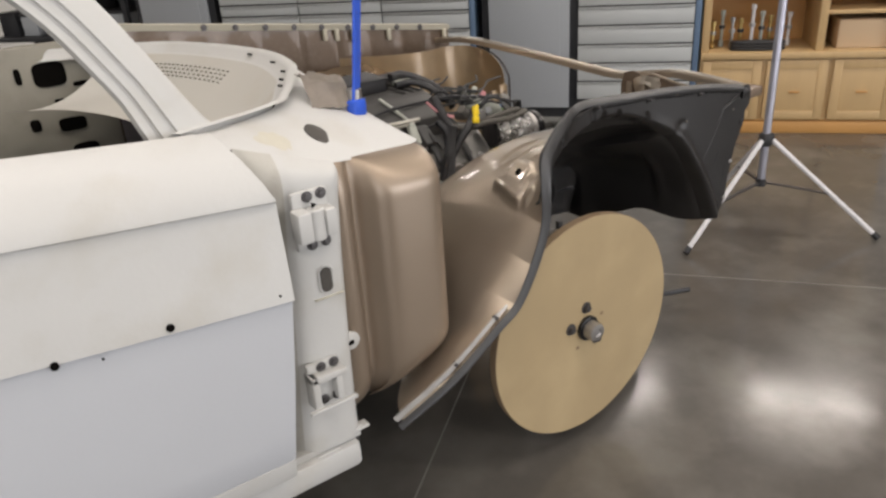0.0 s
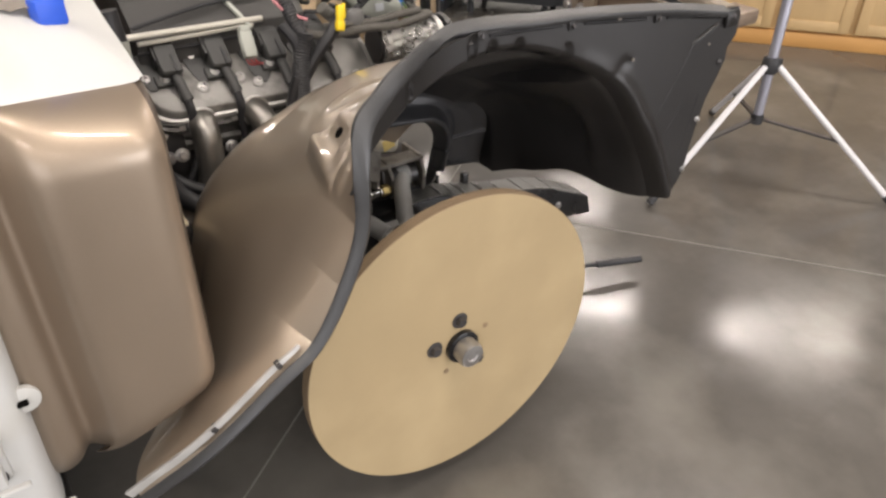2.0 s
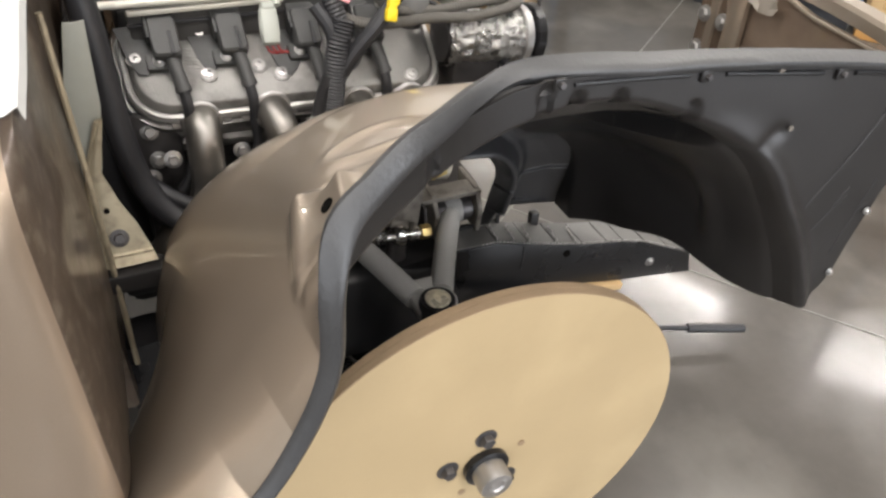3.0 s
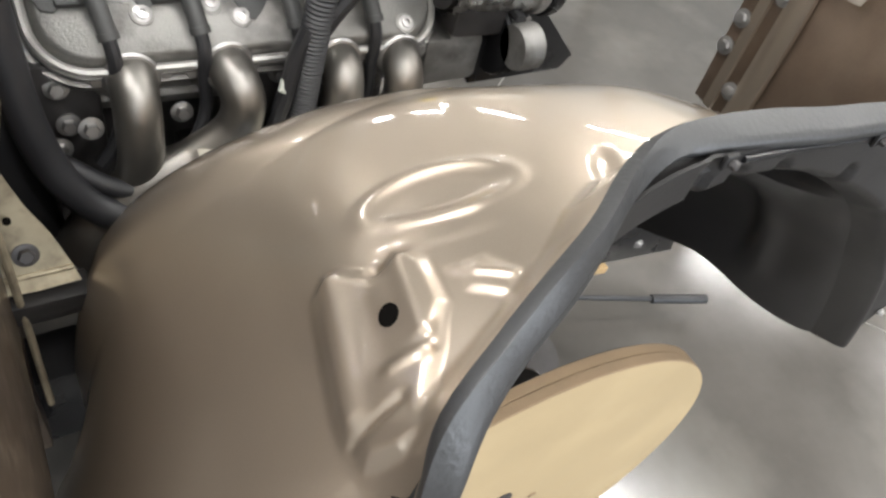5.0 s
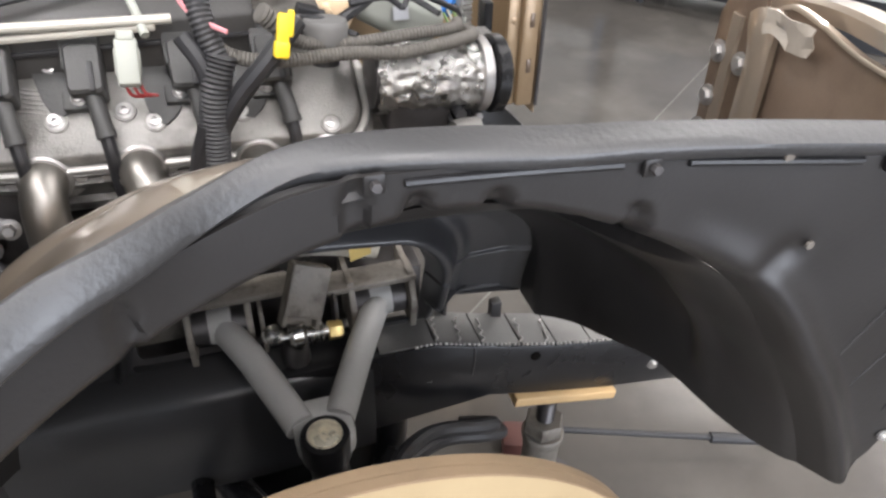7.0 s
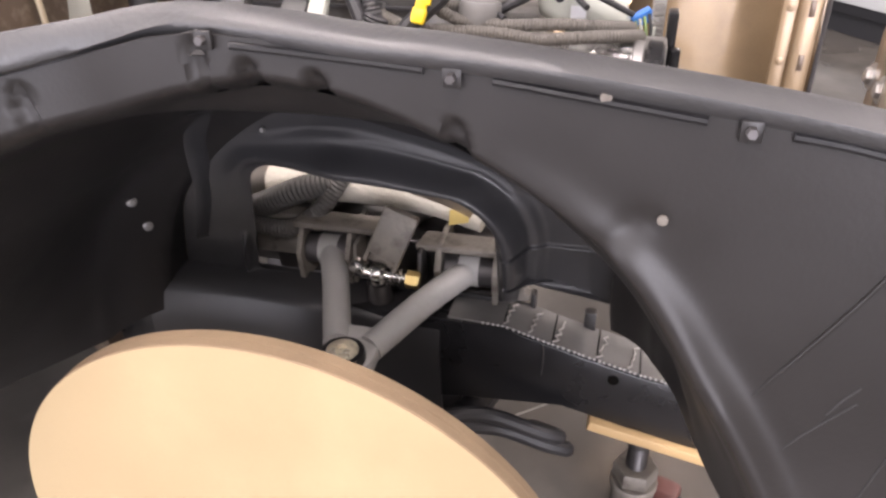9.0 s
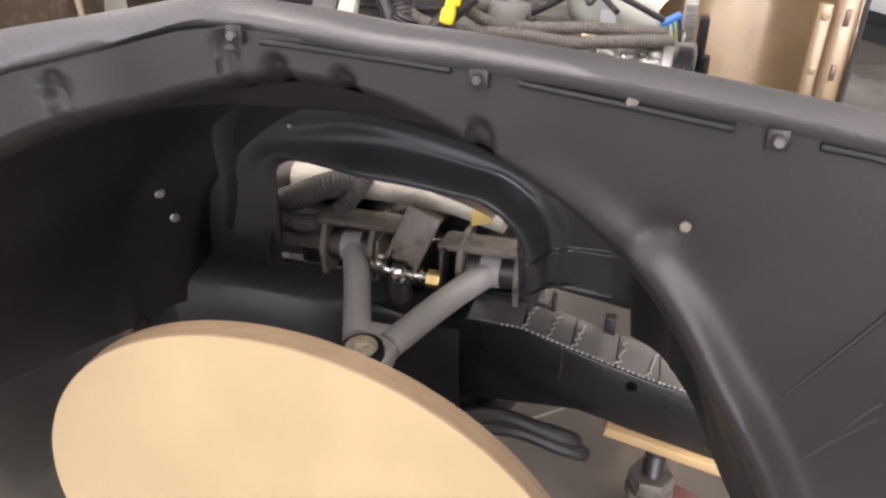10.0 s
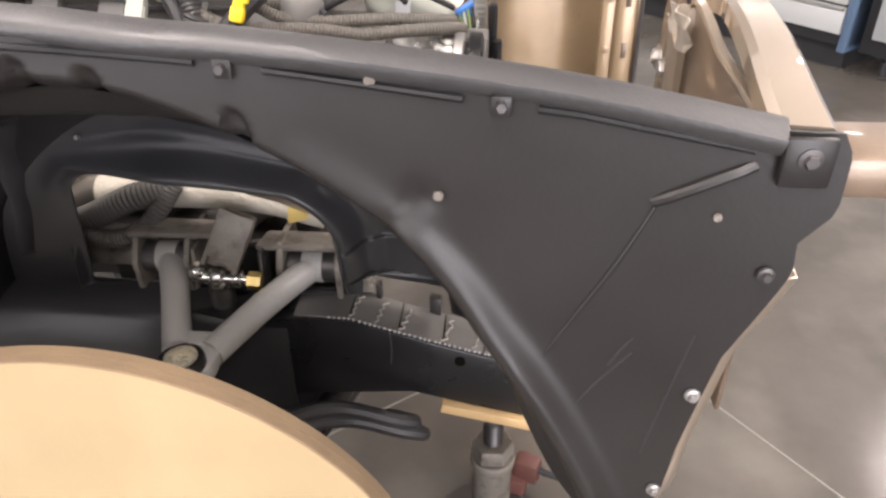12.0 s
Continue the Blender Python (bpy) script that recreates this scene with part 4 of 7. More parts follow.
for th in [62 + 0.65 * k for k in range(40)] + [88 + 0.215 * k for k in range(280)] + [148.2 + 0.55 * k for k in range(58)]:
    rl, yl = interp(th, LIP_R), interp(th, LIP_Y)
    ys = [yl + (0.42 - yl) * (0.55 * (j / 190) + 0.45 * (j / 190) ** 2.2) for j in range(191)]
    rows.append([dome_point(th, y, rl, yl) for y in ys])
part("wheel_arch_shell", sheet(rows, 0.0), BROWN, car, "glossy bronze metallic shell of the wheel arch", smooth=80)


def on_dome(x, y):
    """A point of the shell at a plan place, found by stepping through angles."""
    best = None
    for k in range(900):
        th = 70 + 80 * k / 900
        p = dome_point(th, y, interp(th, LIP_R), interp(th, LIP_Y))
        if best is None or abs(p.x - x) < abs(best.x - x):
            best = p
    return best


hp = on_dome(-0.197, 0.036)
hn = (on_dome(-0.187, 0.036) - hp).cross(on_dome(-0.197, 0.046) - hp)
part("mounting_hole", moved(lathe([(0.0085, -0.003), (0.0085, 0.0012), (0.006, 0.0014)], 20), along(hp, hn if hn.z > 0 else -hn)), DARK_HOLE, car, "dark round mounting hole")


def at_panel(x, z, dy=-0.002):
    return Vector((x, smooth_interp(x, PANEL_Y) + dy, z))


for x, z in ((0.027, 0.946), (0.199, 0.933), (0.373, 0.920)):
    p = at_panel(x, z)
    c = part("spring_clip", moved(box(-0.0062, 0.0062, -0.0025, 0.0015, -0.007, 0.006, 0.0012), Matrix.Translation(p)), BLACK, car, "black spring clip")
    part("clip_screw", bolt(p + Vector((0, -0.003, 0)), (0, -1, 0.1), 0.0036, 0.005, False), BOLT_DARK, c, "dull dark screw head")
for x, z in ((0.543, 0.816), (0.516, 0.708), (0.503, 0.604)):
    p = at_panel(x, z)
    part("screw", bolt(p, (0, -1, 0), 0.0035, 0.005), BOLT_DARK if z > 0.8 else STEEL, car, "dark screw head" if z > 0.8 else "bright screw head")
for x0, x1 in ((0.045, 0.180), (0.225, 0.350), (0.395, 0.52)):
    xs = np.linspace(x0, x1, 12)
    part("folded_hem", tube([at_panel(x, interp(x, [(0.0, 0.940), (0.2, 0.930), (0.42, 0.912), (0.54, 0.893)]) + 0.004, -0.001) for x in xs], 0.0028, 8, 2), BLACK_GLOSS, apron, "black folded hem with a dull shine")
part("pressed_bead", tube([at_panel(0.468, 0.861, 0.002), at_panel(0.480, 0.868, -0.001), at_panel(0.510, 0.884, -0.001), at_panel(0.523, 0.890, 0.002)], 0.0042, 10), BLACK, apron, "short raised pressed bead")
part("pressed_crease", tube([at_panel(0.470, 0.858, 0.0005), at_panel(0.45, 0.812, -0.0004), at_panel(0.408, 0.728, 0.0005)], 0.0016, 8), BLACK, apron)
SCUFF = mat("pale_scuff_mark", (0.024, 0.0235, 0.0235), 0.55, vary=0.3, scale=60, bump=0.1)
for p, q in (((0.509, 0.760), (0.488, 0.640)), ((0.469, 0.753), (0.455, 0.726)), ((0.434, 0.684), (0.470, 0.740))):
    part("scuff_mark", tube([at_panel(*p, -0.0002), at_panel((p[0] + q[0]) / 2, (p[1] + q[1]) / 2 + 0.002, -0.0002), at_panel(*q, -0.0002)], 0.0008, 6), SCUFF, apron)
part("corner_bracket", moved(box(-0.016, 0.014, -0.003, 0.003, -0.016, 0.016, 0.003), Matrix.Translation(at_panel(0.549, 0.896, -0.004))), BLACK, car, "black corner bracket with a bolt")
part("corner_bolt", bolt(at_panel(0.548, 0.899, -0.007), (0, -1, 0), 0.0045, 0.005), BOLT_DARK, car)
# uncut holes: the light behind them is the pale colour of these discs
for x, z, r in ((0.334, 0.855, 0.0034), (0.507, 0.855, 0.0026), (0.293, 0.930, 0.0035)):
    part("drain_hole", moved(lathe([(r, -0.001), (r, 0.0012)], 16), along(at_panel(x, z), (0, -1, 0))), CHASSIS, car, "pale disc standing in for light through a small hole")


# ---- body panels ----
def body_rise(x):
    return (-0.82 - x) * 0.085


DOOR_PROFILE = [(0.075, 1.062), (0.050, 1.068), (0.020, 1.060), (-0.015, 1.030), (-0.040, 0.992), (-0.054, 0.966), (-0.055, 0.961), (-0.046, 0.956), (-0.052, 0.92), (-0.068, 0.85), (-0.080, 0.790), (-0.081, 0.783), (-0.070, 0.778)]
DOOR_LOW = [(-0.072, 0.779), (-0.068, 0.70), (-0.063, 0.60), (-0.055, 0.50), (-0.050, 0.432), (-0.046, 0.425), (-0.030, 0.422)]
DOOR_FRONT = [(0.40, -0.862), (0.43, -0.859), (0.60, -0.840), (0.767, -0.822), (0.955, -0.812), (1.0, -0.83), (1.045, -0.857), (1.08, -0.88)]


def door_rows(profile, n=40):
    rows = []
    for k in range(n + 1):
        f = k / n
        row = []
        for y, z in profile:
            xe = interp(z, DOOR_FRONT)
            x = xe + (-2.05 - xe) * f ** 1.2
            row.append(Vector((x, y + 0.02 * f * f, z + body_rise(x) * (1 if z > 0.6 else 0.2))))
        rows.append(row)
    return rows


door = part("front_door", sheet(door_rows(DOOR_PROFILE), 0.012, (0, -1, 0.3)), WHITE, car, "white-primed door upper skin with two flared creases", smooth=28)
part("door_lower_skin", sheet(door_rows(DOOR_LOW), 0.010, (0, -1, 0)), WHITE_LOW, door, "pale blue-white lower door skin", smooth=28)
part("door_bottom_flange", sheet(door_rows([(-0.050, 0.428), (-0.049, 0.392), (-0.046, 0.386), (-0.03, 0.384)]), 0.004, (0, -1, 0)), WHITE, door, smooth=28)
part("door_front_edge", sheet([[Vector((interp(z, DOOR_FRONT) - 0.003, y + 0.006, z)), Vector((interp(z, DOOR_FRONT) - 0.012, y + 0.05, z))] for y, z in DOOR_PROFILE[2:] + DOOR_LOW], 0.003, (1, 0, 0)), WHITE, door)
for x, z in ((-1.034, 0.812), (-1.205, 0.815), (-1.14, 0.80), (-0.845, 0.80)):
    r = 0.0065 if x in (-1.034, -1.205) else 0.0022
    y = interp(z - body_rise(x), [(0.778, -0.080), (0.79, -0.080), (0.85, -0.068), (0.92, -0.052)]) - 0.0015
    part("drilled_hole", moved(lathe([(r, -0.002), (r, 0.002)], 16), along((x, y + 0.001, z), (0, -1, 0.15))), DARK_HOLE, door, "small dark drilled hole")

# hinge pillar
rows = []
for k in range(41):
    z = 0.385 + (1.0 - 0.385) * k / 40
    t = max(0, (z - 0.925) / 0.075)
    lean = -0.012 * (z - 0.56)
    inn = 0.11 * t ** 2
    xl = interp(z, DOOR_FRONT) - 0.03
    xr = interp(z, [(0.38, -0.688), (0.42, -0.688), (0.55, -0.684), (0.8, -0.672), (0.95, -0.660), (1.0, -0.672)])
    w = xr - xl
    prof = [(xl, 0.070), (xl + 0.010, 0.060), (xl + w * 0.16, 0.050), (xl + w * 0.30, 0.022), (xl + w * 0.40, 0.003), (xl + w * 0.5, -0.006), (xl + w * 0.68, -0.010), (xl + w * 0.86, -0.010), (xl + w * 0.95, -0.003), (xr, 0.018), (xr + 0.004, 0.06), (xr + 0.002, 0.10)]
    rec = 1 - 0.85 * min(1, max(0, (z - 0.85) / 0.07))
    rows.append([Vector((x, (y * rec if y > 0 and x < xl + w * 0.5 else y) + inn + 0.015 * (z - 0.56), z - 0.02 * t)) for x, y in prof])
def cowl_front(x):
    return Vector((x, interp(x, [(-0.90, 0.050), (-0.86, 0.035), (-0.74, 0.035), (-0.655, 0.030)]), interp(x, [(-0.90, 1.058), (-0.86, 1.045), (-0.74, 1.0), (-0.655, 0.972)])))


top_row = rows[-6]
rows = rows[:-5]
for k in range(1, 9):
    f = k / 8
    rows.append([p.lerp(cowl_front(p.x) + Vector((0, max(0, p.y - 0.03) * 0.3, 0.002)), f) + Vector((0, -0.016 * math.sin(math.pi * f) * (1 if p.x > -0.82 else 0.2), 0.010 * math.sin(math.pi * f))) for p in top_row])
dense = []
for r in rows:
    dense.append(spline(r, 3))
PILLAR_DIRT = mat("dirty_white_primer", (0.43, 0.415, 0.375), 0.6, vary=0.15, scale=10, bump=0.1, stain=(0.20, 0.165, 0.12), stain_scale=14, stain_amount=0.5)
pillar = part("hinge_pillar", sheet([r[11:] for r in dense], 0.004, (0, -1, 0)), WHITE, car, "white-primed hinge pillar with pressed steps", smooth=40)
part("door_channel", sheet([r[:12] for r in dense], 0.004, (0, -1, 0)), PILLAR_DIRT, pillar, "dirty beige channel beside the door", smooth=40)
part("pillar_foot", join(box(-0.845, -0.69, -0.004, 0.05, 0.372, 0.39, 0.004), box(-0.80, -0.745, -0.012, 0.03, 0.355, 0.375, 0.004)), WHITE, car)
part("foot_tab", moved(join(box(-0.018, 0.02, -0.003, 0.003, -0.012, 0.012, 0.002), lathe([(0.006, -0.004), (0.006, 0.0045)], 12)), pose(-0.692, 0.0, 0.395, 90, 0, 0)), WHITE, car)
part("side_tab", moved(lathe([(0.020, -0.004), (0.020, 0.004), (0.015, 0.006)], 20), pose(-0.682, 0.008, 0.602, 90, 0, 0)), WHITE, car)
part("side_tab_slot", box(-0.694, -0.678, -0.003, 0.002, 0.597, 0.606, 0.002), DARK_HOLE, car)


def hinge(z, kind, half):
    c = Vector((-0.728 - 0.07 * (0.892 - z), -0.016 + 0.012 * (z - 0.56), z))
    body = []
    h = part("door_hinge", moved(box(-0.044, 0.028, -0.002, 0.012, -half - 0.010, half + 0.010, 0.006), Matrix.Translation(c)), WHITE, car, "white-primed cast door hinge")
    if kind == "upper":
        part("knuckle", moved(join(lathe([(0.014, -0.03), (0.016, -0.028), (0.016, 0.028), (0.014, 0.03)], 18), box(-0.042, -0.014, -0.018, 0.02, -0.028, 0.03, 0.004), box(0.014, 0.036, -0.016, 0.02, -0.026, 0.026, 0.004)), Matrix.Translation(c + Vector((-0.008, -0.018, -0.002)))), WHITE, h)
        part("hinge_notch", moved(lathe([(0.007, -0.002), (0.001, 0.004)], 3), along(c + Vector((-0.01, -0.02, 0.034)), (0, -1, 0))), DARK_HOLE, h)
    else:
        part("bracket", moved(join(box(-0.046, -0.030, -0.026, 0.012, -0.045, 0.030, 0.004), box(-0.046, 0.030, -0.026, 0.012, 0.014, 0.030, 0.004), box(0.006, 0.020, -0.024, 0.012, -0.040, 0.02, 0.004), box(-0.060, 0.044, -0.034, -0.024, -0.046, -0.038, 0.002)), Matrix.Translation(c)), WHITE, h)
    for dx, dz in ((-0.014, half), (0.014, half + 0.001), (-0.016, -half), (0.012, -half + 0.001)):
        part("hinge_bolt", bolt(c + Vector((dx, 0.004 - 0.008, dz)), (0, -1, 0.05), 0.0066, 0.006, True), BOLT_DARK, h, "dark hinge bolt")
    return h


hinge(0.892, "upper", 0.047)
hinge(0.551, "lower", 0.038)
oval = extruded([(0.011 * math.cos(a), 0.014 * (1 if math.sin(a) > 0 else -1) + 0.011 * math.sin(a)) for a in [2 * math.pi * k / 28 + 0.01 for k in range(28)]], "y", -0.001, 0.001)
part("pillar_slot", moved(oval, Matrix.Translation((-0.724, -0.0105, 0.764))), HOLE_GREY, pillar, "grey-brown oval access slot")
part("slot_rim", moved(sweep([Vector((0.0145 * math.cos(a), 0, 0.014 * (1 if math.sin(a) > 0 else -1) + 0.0145 * math.sin(a))) for a in [2 * math.pi * k / 28 + 0.01 for k in range(29)]], circle(0.0022, 6)), Matrix.Translation((-0.724, -0.009, 0.764))), WHITE, pillar)
part("pressed_step", box(-0.752, -0.690, -0.0115, -0.004, 0.725, 0.7275, 0.001), CREAM, pillar)

# bronze footwell panel in front of the pillar
SEC = [(-0.690, 0.030), (-0.668, 0.010), (-0.645, 0.012), (-0.628, 0.030), (-0.610, 0.010), (-0.590, -0.014), (-0.56, -0.024), (-0.50, -0.026), (-0.466, -0.023), (-0.447, -0.010), (-0.437, 0.015), (-0.433, 0.07), (-0.431, 0.20), (-0.430, 0.40), (-0.430, 0.62)]
sec = spline([Vector((x, y, 0)) for x, y in SEC], 5)
rows = []
for k in range(49):
    f = k / 48
    row = []
    for p in sec:
        q = p.copy()
        z0 = 0.455 - 0.34 * max(0, -0.47 - p.x) if p.y < 0.1 else 0.44
        z = z0 + (0.893 - z0) * f
        bot = max(0, (z0 + 0.10 - z) / 0.10)
        q.x += -0.03 * bot ** 2 * (1 if p.x > -0.6 else 0.3)
        q.y += 0.07 * bot ** 2
        q.z = z + (0.02 * (p.x + 0.56) if p.y < 0.1 else 0)
        row.append(q)
    rows.append(row)
edge = rows[-1]
for k in range(1, 15):
    f = k / 14
    a = f * math.pi / 2
    row = []
    for i, p in enumerate(edge):
        fx = min(1, max(0, (p.x + 0.69) / 0.255))
        if p.y < 0.11:
            goal = Vector((-0.690, 0.032, 0.978)).lerp(Vector((-0.438, 0.079, 0.954)), fx)
        else:
            goal = Vector((-0.440, p.y, 0.954))
        row.append(Vector((p.x + (goal.x - p.x) * (1 - math.cos(a)), p.y + (goal.y - p.y) * (1 - math.cos(a)), p.z + (goal.z - p.z) * math.sin(a))))
    rows.append(row)
# from column CUT on, the dark reflections of the corner are put into the colour
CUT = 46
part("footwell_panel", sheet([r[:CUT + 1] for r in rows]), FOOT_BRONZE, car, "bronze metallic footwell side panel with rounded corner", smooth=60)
part("footwell_front", sheet([r[CUT:] for r in rows]), FIREWALL, car, "dusty bronze footwell front with shade in its colour", smooth=60)

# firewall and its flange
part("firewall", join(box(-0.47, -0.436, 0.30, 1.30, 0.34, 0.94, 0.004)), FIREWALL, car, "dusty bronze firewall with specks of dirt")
part("firewall_flange", sheet([[Vector((x0, 0.402, z)), Vector(((x0 + x1) / 2, 0.399, z)), Vector((x1, 0.403, z))] for z, x0, x1 in ((0.64, -0.434, -0.424), (0.70, -0.431, -0.404), (0.79, -0.428, -0.386), (0.90, -0.404, -0.380))], 0.003, (0, -1, 0)), PANEL_GREY, car, "grey-green sheet-metal flange")
part("firewall_seam", tube([(-0.421, 0.36, 0.93), (-0.421, 0.36, 0.72), (-0.422, 0.34, 0.56), (-0.424, 0.31, 0.42)], 0.004, 8), GALV, car, "golden seam bead")
br = part("gusset_bracket", sheet([[Vector((x0, y, z)), Vector(((x0 + x1) / 2, y - 0.002, z)), Vector((x1, y, z))] for y, z, x0, x1 in ((0.350, 0.572, -0.440, -0.362), (0.362, 0.584, -0.437, -0.366), (0.374, 0.622, -0.434, -0.378), (0.386, 0.655, -0.430, -0.394), (0.392, 0.700, -0.424, -0.406), (0.394, 0.775, -0.396, -0.388))], 0.004, (0, -1, 0.3)), GALV, car, "dirty golden zinc-plated gusset bracket")
part("gusset_fold", tube([(-0.437, 0.360, 0.584), (-0.366, 0.360, 0.584)], 0.003, 6), GALV, br)
part("gusset_fold", tube([(-0.436, 0.358, 0.59), (-0.431, 0.382, 0.655), (-0.424, 0.389, 0.70), (-0.396, 0.391, 0.775)], 0.003, 6), GALV, br)
part("gusset_bolt", bolt((-0.405, 0.367, 0.608), (0.1, -0.9, 0.35), 0.008, 0.008), BOLT_DARK, br)
part("gusset_hole", moved(lathe([(0.004, -0.001), (0.004, 0.0014)], 12), along((-0.412, 0.378, 0.648), (0, -0.9, 0.35))), DARK_HOLE, br)
part("gusset_channel", box(-0.46, -0.355, 0.335, 0.372, 0.535, 0.566, 0.004), BLACK, car)

# cowl and windscreen base
WIND = [(-0.94, 0.075, 1.062), (-0.80, 0.125, 1.060), (-0.70, 0.19, 1.055), (-0.655, 0.26, 1.052), (-0.60, 0.35, 1.05), (-0.55, 0.45, 1.047), (-0.48, 0.60, 1.045), (-0.44, 0.85, 1.045), (-0.50, 1.12, 1.048), (-0.62, 1.30, 1.052), (-0.90, 1.40, 1.06)]
FRONT = [(-0.86, 0.035, 1.045), (-0.74, 0.035, 1.000), (-0.655, 0.030, 0.972), (-0.475, 0.068, 0.957), (-0.437, 0.080, 0.957), (-0.431, 0.13, 0.960), (-0.420, 0.42, 0.985), (-0.375, 0.75, 0.995), (-0.40, 1.08, 0.985), (-0.46, 1.36, 0.96), (-0.80, 1.46, 0.99)]
wa, fa = spline(WIND, 12), spline(FRONT, 12)
rows = []
for j in range(15):
    f = j / 14
    hump = 0.012 * math.sin(math.pi * f)
    rows.append([b.lerp(a, f) + Vector((0, 0, hump)) for a, b in zip(wa, fa)])
cowl = part("cowl", sheet(rows), WHITE, car, "white-primed cowl with patches of filler", smooth=50)
rows = []
for k in range(9):
    i, w = 9 + k, math.sin(math.pi * (k + 0.6) / 9.2) * (1 + 0.2 * math.sin(k * 2.3))
    rows.append([fa[i].lerp(wa[i], f) + Vector((0, 0, 0.012 * math.sin(math.pi * f) + 0.0008)) for f in [0.34 + 0.20 * w * (j / 6 - 0.5) * 2 for j in range(7)]])
part("filler_patch", sheet(rows), FILLER, cowl, "yellowish patch of body filler", smooth=60)
part("cowl_front_edge", sheet([[p + Vector((0.001 * k, 0, -0.004 * k)) for p in fa[52:]] for k in range(4)]), WHITE, car, smooth=60)
part("windscreen_channel", sheet([[p + d for p in wa] for d in (Vector((0.03, 0, 0.012)), Vector((0.012, 0, 0.016)), Vector((0, 0, 0.008)), Vector((-0.014, 0, -0.012)), Vector((-0.03, 0, -0.016)))]), WHITE, car, "white windscreen channel", smooth=60)
for k in (54, 62, 70, 78, 86):
    p = wa[k]
    part("channel_hole", moved(lathe([(0.009, -0.002), (0.009, 0.002)], 12), along(p + Vector((-0.006, 0, 0.003)), (0.2, 0, 1))), DARK_HOLE, car)
part("cowl_drain", moved(lathe([(0.024, -0.02), (0.024, 0.006), (0.020, 0.007)], 24), along((-0.650, 0.102, 1.008), (0.30, -0.45, 0.80)) @ Matrix.Diagonal((1.0, 1.25, 1, 1))), HOLE_GREY, car, "grey-brown oval drain hole")

# dash inside
rows = []
for j in range(11):
    f = j / 10
    rows.append([Vector((p.x - 0.03 - 0.34 * f, p.y * (1 - 0.12 * f) + 0.72 * 0.12 * f, p.z - 0.016 - 0.10 * f - 0.05 * math.sin(math.pi * f))) for p in wa if p.x > (-0.79 if p.y < 0.5 else -0.72)])
dash = part("dashboard", sheet(rows), DASH, car, "off-white bare metal dashboard", smooth=60)
VENT = mat("shaded_vent_slot", (0.09, 0.08, 0.065), 0.8, vary=0.2, bump=0.0)
vent = [p for p in wa if p.y > 0.90][:22]
for k in range(4):
    f = 0.10 + 0.035 * k
    for a, b in zip(vent, vent[1:]):
        q = (a + b) / 2
        m = pose(q.x - 0.03 - 0.34 * f, q.y * (1 - 0.12 * f) + 0.0864 * f, q.z - 0.0145 - 0.10 * f - 0.05 * math.sin(math.pi * f), 0, -32, math.degrees(math.atan2(b.y - a.y, b.x - a.x)) - 90)
        part("vent_slot", moved(box(-0.0022, 0.0022, -0.0042, 0.0042, -0.001, 0.001), m), VENT, dash, smooth=0)

# windscreen pillar
pp = spline([(-0.90, 0.105, 1.055), (-0.915, 0.115, 1.09), (-0.965, 0.135, 1.19), (-1.06, 0.165, 1.33), (-1.25, 0.21, 1.50), (-1.50, 0.27, 1.62)], 8)
part("windscreen_pillar", sweep(pp, lambda t: [(s * (1.35 - 0.35 * min(1, t * 3)), u) for s, u in [(-0.048, -0.010), (-0.048, 0.006), (-0.030, 0.006), (-0.030, 0.014), (-0.010, 0.016), (-0.010, 0.024), (0.020, 0.026), (0.036, 0.020), (0.044, 0.006), (0.044, -0.012), (0.0, -0.024)]], ups=(0.2, -0.9, 0.35)), WHITE, car, "white-primed windscreen pillar with stepped edge", smooth=25)
part("roof_edge", sweep(spline([(-1.50, 0.27, 1.62), (-1.9, 0.30, 1.68), (-2.4, 0.30, 1.68)], 6), circle(0.05, 12)), WHITE, car)

# inside of the far door
fd = part("far_door", join(box(-2.1, -0.735, 1.40, 1.43, 0.42, 1.095, 0.01)), INNER_DOOR, car, "cream inner door skin, coloured darker for roof shade, with cut-outs")
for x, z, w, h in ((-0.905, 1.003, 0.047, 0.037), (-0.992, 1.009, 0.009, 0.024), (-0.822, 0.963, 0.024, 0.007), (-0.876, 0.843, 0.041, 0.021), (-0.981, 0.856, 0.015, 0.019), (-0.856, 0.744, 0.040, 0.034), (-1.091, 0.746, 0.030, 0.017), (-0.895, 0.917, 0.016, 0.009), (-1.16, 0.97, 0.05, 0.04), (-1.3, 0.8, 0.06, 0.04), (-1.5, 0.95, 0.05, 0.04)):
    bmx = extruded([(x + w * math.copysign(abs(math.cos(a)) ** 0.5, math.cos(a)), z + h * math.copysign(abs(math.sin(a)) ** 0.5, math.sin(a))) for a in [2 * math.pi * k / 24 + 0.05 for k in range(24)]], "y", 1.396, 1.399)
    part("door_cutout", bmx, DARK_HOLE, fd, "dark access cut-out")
part("far_pillar", box(-0.730, -0.60, 1.22, 1.44, 0.40, 0.90, 0.03), mat("grey_violet_undercoat", (0.13, 0.12, 0.13), 0.6, vary=0.2, scale=8, bump=0.08), car, "grey undercoated far pillar")
part("cabin_floor", box(-2.2, -0.68, 0.02, 1.40, 0.33, 0.36, 0.01), BLACK, car)
part("rocker_sill", box(-2.2, -0.70, -0.02, 0.06, 0.31, 0.372, 0.012), WHITE, car)

# masking paper and the blue strap
paper = thing("masking_paper", "crumpled grey-brown masking paper taped to the cowl", "paper")
prow = []
pc = [Vector(p) for p in ((-0.600, 0.214, 1.036), (-0.515, 0.190, 1.026), (-0.545, 0.40, 1.072), (-0.460, 0.35, 1.058))]
